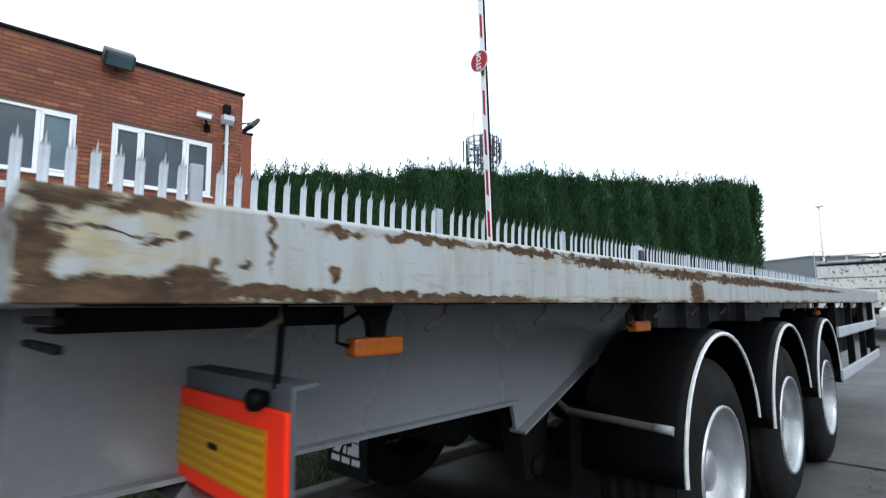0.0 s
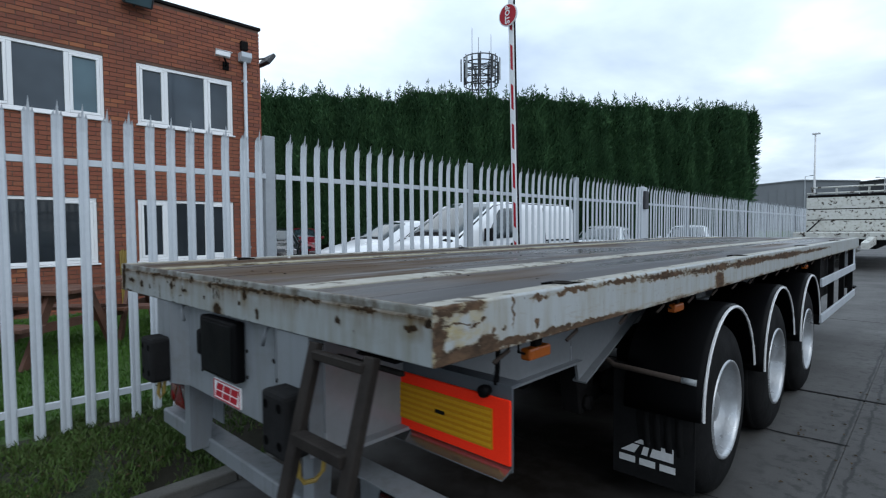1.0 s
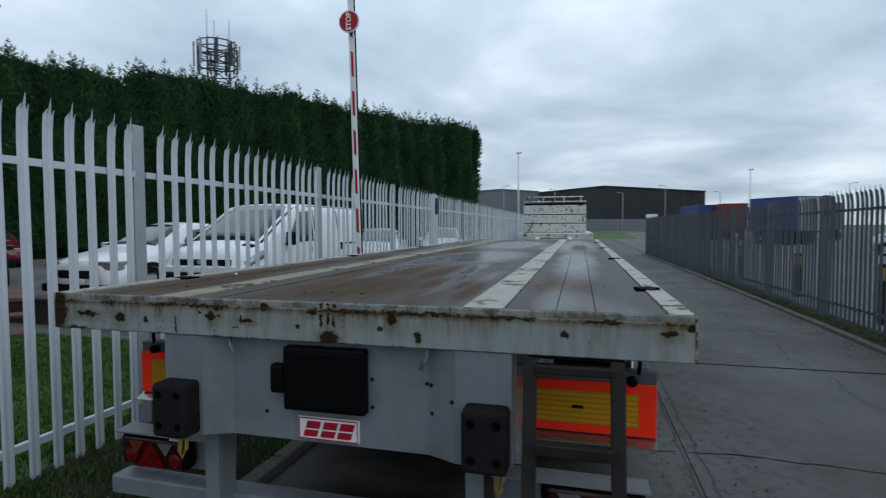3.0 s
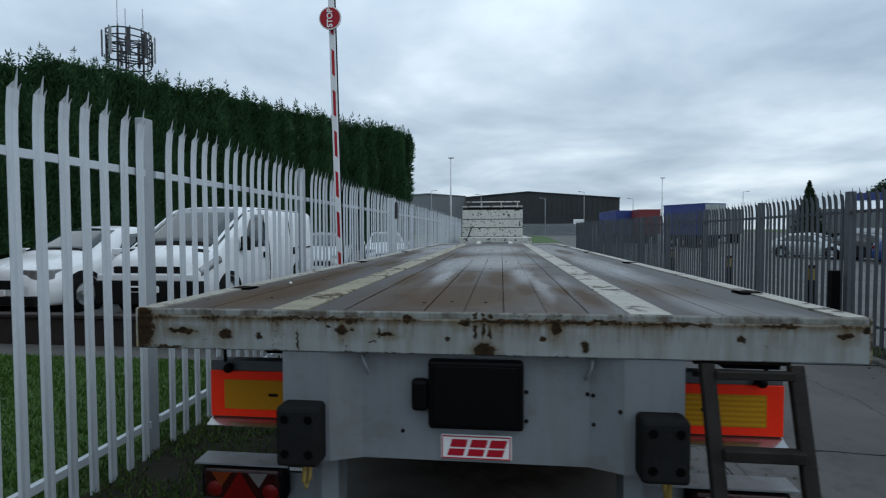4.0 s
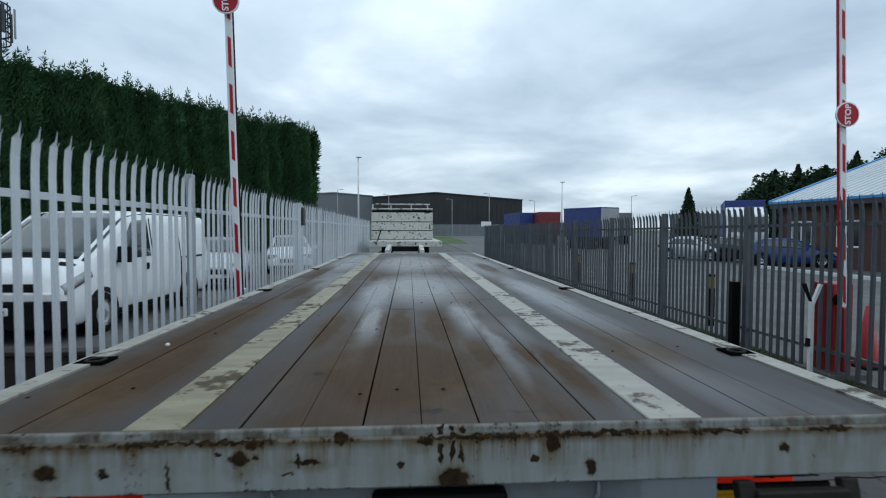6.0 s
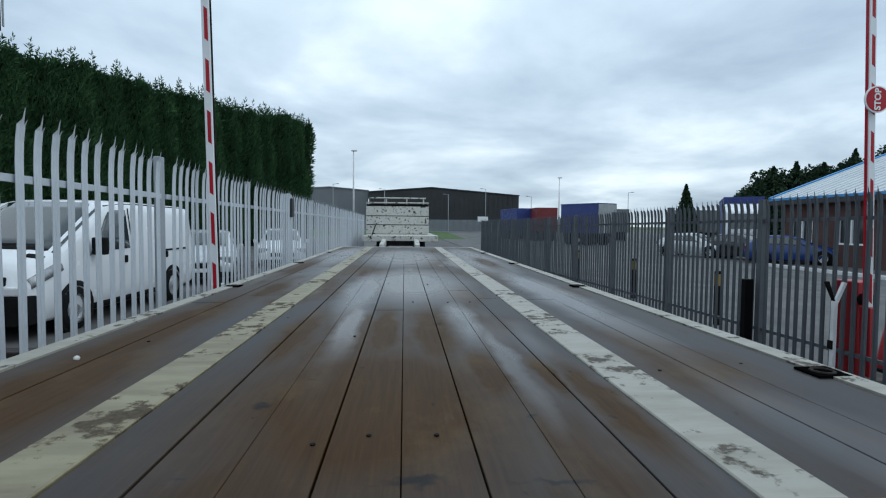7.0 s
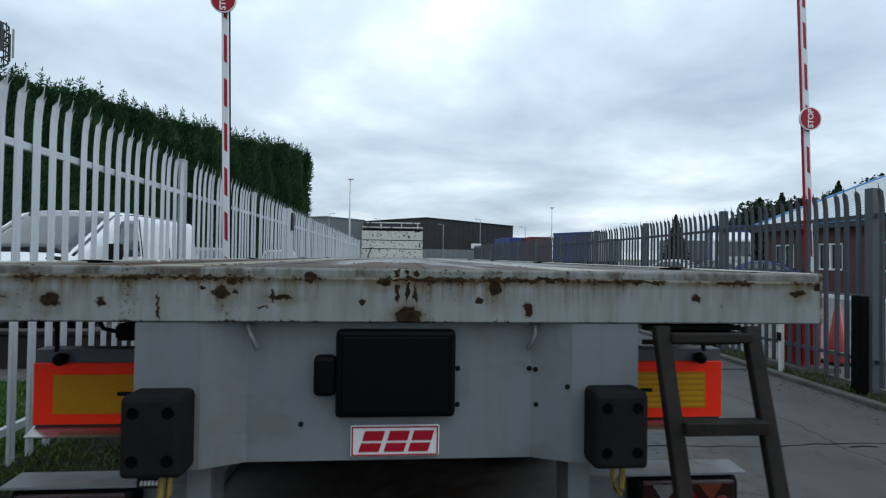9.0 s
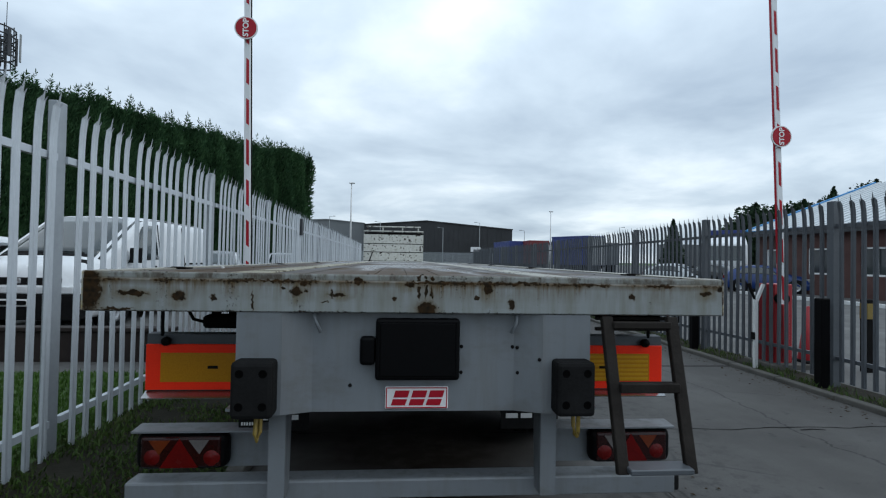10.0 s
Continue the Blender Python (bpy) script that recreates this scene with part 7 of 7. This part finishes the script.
def lorry(at, yaw, length, box_mat, cab_mat, label, cab=True):
    l = thing("lorry", label, "lorry", group="lorries in the right yard")
    part("curtain_body", box_bm(-1.25, 1.25, 0, length, 1.15, 3.95, 0.05), box_mat, l)
    part("roof_rail", box_bm(-1.27, 1.27, -0.01, length + 0.01, 3.86, 4.0, 0.02), box_mat, l)
    part("chassis", box_bm(-0.9, 0.9, 0.1, length - 0.1, 0.85, 1.14), "chassis_dark", l)
    part("front_board", box_bm(-1.24, 1.24, -0.03, 0.0, 1.2, 3.9), "lamp_grey" if length < 5 else box_mat, l)
    for y in (1.6, length - 3.6, length - 2.3, length - 1.0):
        for s in (1, -1):
            part("wheel", lathe_bm([(-0.15, 0.25), (-0.15, 0.45), (-0.1, 0.5), (0.1, 0.5), (0.15, 0.45), (0.15, 0.25)], "x", (s * 1.08, y, 0.5), 20), "tyre", l)
    if cab:
        c = part("cab", prism_bm([(-2.6, 0.5), (-2.7, 1.6), (-2.45, 2.9), (-1.2, 3.4), (-0.5, 3.5), (-0.5, 0.5)], "x", -1.22, 1.22, 0.08), cab_mat, l)
        part("windscreen", prism_bm([(-2.70, 1.75), (-2.52, 2.75), (-2.50, 2.75), (-2.66, 1.75)], "x", -1.05, 1.05), "car_glass", c)
        for s in (1, -1):
            part("side_glass", prism_bm([(-2.3, 1.8), (-2.2, 2.6), (-1.3, 2.6), (-1.3, 1.8)], "x", s * 1.222, s * 1.23), "car_glass", c)
            part("wheel", lathe_bm([(-0.15, 0.25), (-0.15, 0.45), (-0.1, 0.5), (0.1, 0.5), (0.15, 0.45), (0.15, 0.25)], "x", (s * 1.08, -1.6, 0.5), 20), "tyre", l)
    l.matrix_basis = pose(*at, 0, 0, yaw)


lorry((23.9, 34.4, 0), -30, 8.0, "navy", "white_paint", "dark blue curtain lorry with a white cab by the office")
lorry((26.5, 62.0, 0), -10, 7.0, "grey_cladding", "white_paint", "grey box trailer parked in the yard", False)
lorry((34.6, 64.0, 0), -90, 5.6, "grey_cladding", "white_paint", "grey box trailer parked side on beyond the cars", False)
lorry((18.9, 46.6, 0), 28, 4.8, "navy", "white_paint", "blue box trailer with white doors parked in the yard", False)
lorry((16.9, 60.0, 0), 0, 9.0, "lorry_red", "white_paint", "red box trailer parked in the yard", False)
lorry((15.1, 63.0, 0), 4, 8.0, "navy", "white_paint", "dark blue trailer parked far down the yard", False)


def tree(name, at, h, spread, label, conifer=False, n=1500, seed=1):
    rng = np.random.RandomState(seed)
    t = thing(name, label, "tree", at, group="trees beyond the right yard")
    x, y, z = at
    tr = part("trunk", tube_bm([(x, y, z), (x + 0.1, y, z + h * 0.45), (x, y, z + h * 0.9)], 0.2, 8, radii=[0.24, 0.16, 0.05]), "bark", t)
    lobes = []
    for k in range(14):
        ang = rng.uniform(0, 6.28)
        f = rng.uniform(0.4, 0.95)
        rad = spread * (1 - f * 0.75) * rng.uniform(0.2, 0.7)
        end = (x + rad * math.cos(ang), y + rad * math.sin(ang), z + h * f)
        if not conifer:
            part("limb", tube_bm([(x, y, z + h * f * 0.6), end], 0.06, 6, radii=[0.09, 0.03]), "bark", tr)
        lobes.append((end, spread * rng.uniform(0.3, 0.55)))
    V, F = [], []
    for i in range(n):
        if conifer:
            f = 0.08 + 0.92 * rng.uniform(0, 1) ** 1.15
            rad = spread * ((1 - f) * rng.uniform(0.35, 1.0) + 0.12 * abs(math.sin(f * 31 + 3)) * (1 - f))
            ang = rng.uniform(0, 6.28)
            p = Vector((x + rad * math.cos(ang), y + rad * math.sin(ang), z + h * f))
        else:
            (cx, cy, cz), r = lobes[rng.randint(len(lobes))]
            d = Vector(rng.normal(0, 1, 3)).normalized() * r * rng.uniform(0.5, 1.05)
            p = Vector((cx, cy, cz)) + Vector((d.x, d.y, d.z * 0.75))
        u = (Vector(rng.normal(0, 1, 3)) + (Vector((p.x - x, p.y - y, 0.6)) if conifer else Vector())).normalized()
        w = u.cross(Vector(rng.normal(0, 1, 3))).normalized()
        s = rng.uniform(0.10, 0.26)
        k = len(V)
        V += [tuple(p - u * s), tuple(p - w * s * 0.6), tuple(p + u * s), tuple(p + w * s * 0.6)]
        F.append((k, k + 1, k + 2, k + 3))
    tagged(link_mesh("crown", grid_mesh("crown", V, F, MAT["tree_leaf"]), t), kind="stuff")


MAT["tree_leaf"] = blade_material("dark tree leaves", (0.018, 0.042, 0.020), (0.034, 0.062, 0.026), 0.8)
tree("conifer", (32.3, 57.0, 0), 6.7, 2.0, "small dark conifer behind the parked lorries", True, 2600, 3)
for i, (x, y, h) in enumerate(((33.9, 50.0, 5.2), (35.2, 50.5, 6.4), (36.4, 49.8, 7.6), (37.7, 50.6, 6.8), (39.0, 50.0, 8.2), (40.6, 49.5, 7.6), (42.2, 50.2, 8.2), (43.8, 49.6, 8.0), (45.4, 50.0, 9.6), (47.2, 49.5, 8.8), (49.4, 49.0, 10.4))):
    tree("tree", (x + 1.05, y, 0), h + 0.4, 3.6, "ragged dark green conifer beyond the office roof", True, 2500, 10 + i)
    tree("tree", (x + 2.05, y + 1.5, 0), h * 0.98, 3.6, "broad dark green tree behind the conifers", False, 3400, 40 + i)


def far_fence():
    f = thing("fence", "far pale palisade fence beyond the rough grass", "fence", kind="structure")
    verts, faces = [], []
    for i in range(330):
        x = -12 + i * 0.165
        k = len(verts)
        verts += [(x, 97.0, 0.45), (x + 0.07, 97.0, 0.45), (x + 0.07, 97.0, 2.8), (x + 0.035, 97.0, 2.9), (x, 97.0, 2.8), (x, 97.02, 0.45), (x + 0.07, 97.02, 0.45), (x + 0.07, 97.02, 2.8), (x + 0.035, 97.02, 2.9), (x, 97.02, 2.8)]
        faces += [(k, k + 1, k + 2, k + 3, k + 4), (k + 9, k + 8, k + 7, k + 6, k + 5), (k + 1, k + 6, k + 7, k + 2), (k + 5, k, k + 4, k + 9)]
    tagged(link_mesh("pales", grid_mesh("pales", verts, faces, MAT["galv_dull"]), f), kind="stuff")
    for z in (0.9, 2.5):
        part("rail", box_bm(-12, 42, 97.03, 97.07, z, z + 0.06), "galv_dark", f)


far_fence()
sg = thing("notice_board", "small white notice board on a post at the fence end", "sign", (5.8, 38, 0))
part("post", tube_bm([(5.83, 38.03, 0), (5.83, 38.03, 2.45)], 0.03, 8), "lamp_grey", sg)
part("board", box_bm(5.45, 6.22, 37.97, 38.0, 2.11, 2.48, 0.005), "sign_white", sg)
jb = thing("entry_box", "dark grey entry box on a fence post", "box", (-2.30, 9.8, 2.0))
part("case", box_bm(-2.36, -2.24, 9.70, 9.88, 1.95, 2.32, 0.012), "steel_dark", jb)
part("broad_post", box_bm(-2.42, -2.30, 9.66, 9.94, 0.1, 2.40, 0.006), "galv", jb)


# ---- grass ----
def blades(name, label, x0, x1, y0, y1, count, hmin, hmax, mat, zf, seed, clump=0.0):
    rng = np.random.RandomState(seed)
    X, Y = rng.uniform(x0, x1, count), rng.uniform(y0, y1, count)
    if clump:
        keep = (np.sin(X * 7.1 + np.sin(Y * 5.3) * 1.4) * np.sin(Y * 6.3 + np.sin(X * 4.7)) + rng.uniform(-clump, clump, count)) > -0.15
        X, Y = X[keep], Y[keep]
    k = len(X)
    A, H, L = rng.uniform(0, 2 * np.pi, k), rng.uniform(hmin, hmax, k), rng.normal(0, 0.45, (k, 2))
    Z = np.array([zf(x, y) for x, y in zip(X, Y)])
    w = 0.0045 + 0.003 * rng.rand(k)
    dx, dy = np.cos(A) * w, np.sin(A) * w
    P = np.empty((k, 5, 3))
    P[:, 0] = np.stack([X - dx, Y - dy, Z], 1)
    P[:, 1] = np.stack([X + dx, Y + dy, Z], 1)
    P[:, 2] = np.stack([X + dx * 0.7 + L[:, 0] * H * 0.35, Y + dy * 0.7 + L[:, 1] * H * 0.35, Z + H * 0.6], 1)
    P[:, 3] = np.stack([X - dx * 0.7 + L[:, 0] * H * 0.35, Y - dy * 0.7 + L[:, 1] * H * 0.35, Z + H * 0.6], 1)
    P[:, 4] = np.stack([X + L[:, 0] * H, Y + L[:, 1] * H, Z + H], 1)
    F = []
    for i in range(k):
        b = 5 * i
        F.append((b, b + 1, b + 2, b + 3))
        F.append((b + 3, b + 2, b + 4))
    ob = new(name, grid_mesh(name, P.reshape(-1, 3), F, MAT[mat]))
    return tagged(ob, label, "grass", kind="stuff")


verge_z = lambda x, y: 0.045 + 0.15 * min(1, max(0, (-1.21 - x) / 0.8))
blades("grass", "rough green and brown verge grass along the fence foot", -2.5, -1.17, -2.2, 0.5, 38000, 0.015, 0.06, "blade_rough", verge_z, 2, 0.8)
# thinned so the ground darkened for the trailer's shade shows through
blades("grass", "thin verge grass over soil darkened for shade beside the trailer", -2.5, -1.17, 0.5, 8.0, 34000, 0.012, 0.045, "blade_rough", verge_z, 6, 0.6)
blades("grass", "short green lawn grass before the office", -8.2, -2.3, -2.5, 3.78, 70000, 0.02, 0.06, "blade", lambda x, y: 0.195, 3)
blades("weeds", "sparse weeds along the right kerb", 4.83, 5.3, -1.0, 14.0, 1500, 0.02, 0.09, "blade_rough", lambda x, y: 0.02, 4, 0.2)
blades("grass", "patchy weeds along the foot of the dull fence", 4.83, 5.3, -2.0, 30.0, 9000, 0.015, 0.07, "blade_rough", lambda x, y: 0.018, 5, 0.5)
ac = thing("wall_cabinet", "white metal cabinet fixed to the end wall of the office", "cabinet", (-8.9, 4.49, 2.05))
part("case", box_bm(-9.15, -8.66, 4.485, 4.84, 2.05, 2.82, 0.012), "white_paint", ac)
part("door", box_bm(-9.11, -8.70, 4.841, 4.852, 2.09, 2.78, 0.004), "white_paint", ac)
part("bracket", box_bm(-9.13, -9.09, 4.485, 4.80, 1.98, 2.05), "chassis_dark", ac)
part("bracket", box_bm(-8.73, -8.69, 4.485, 4.80, 1.98, 2.05), "chassis_dark", ac)
def litter(name, label, areas, seed, mat, size):
    """Fallen leaves and grit: small curled flakes lying about."""
    rng = np.random.RandomState(seed)
    V, F = [], []
    for x0, x1, y0, y1, z, n in areas:
        for _ in range(n):
            c = Vector((rng.uniform(x0, x1), rng.uniform(y0, y1), z))
            a, r = rng.uniform(0, 6.28), rng.uniform(0.4, 1.0) * size
            u, w = Vector((math.cos(a), math.sin(a), 0)), Vector((-math.sin(a), math.cos(a), 0))
            k = len(V)
            V += [tuple(c - u * r), tuple(c - w * r * 0.5 + Vector((0, 0, r * 0.35))), tuple(c + u * r), tuple(c + w * r * 0.5 + Vector((0, 0, r * 0.35)))]
            F.append((k, k + 1, k + 2, k + 3))
    return tagged(new(name, grid_mesh(name, V, F, MAT[mat])), label, "litter", kind="stuff")


MAT["dead_leaf"] = blade_material("dead leaves", (0.085, 0.052, 0.022), (0.035, 0.026, 0.014), 0.85)
litter("leaf_litter", "scattered dead leaves and grit on the road", [(4.2, 4.68, -1.5, 10.0, 0.006, 230), (4.45, 4.68, -1.5, 10.0, 0.006, 230), (1.3, 2.1, 0.5, 5.5, 0.006, 120), (-1.0, 1.2, -2.0, 0.4, 0.006, 60), (4.85, 5.3, -1.5, 20.0, 0.03, 420), (-2.1, -1.3, -1.5, 6.0, 0.15, 520)], 11, "dead_leaf", 0.02)
pb = solo("pebble", lathe_bm([(0.0, 0.008), (0.006, 0.010), (0.011, 0.005), (0.0125, 0.0)], "z", (-1.05, 0.94, 1.3925), 8), "white_line", "small white pebble lying on the deck boards", "pebble")
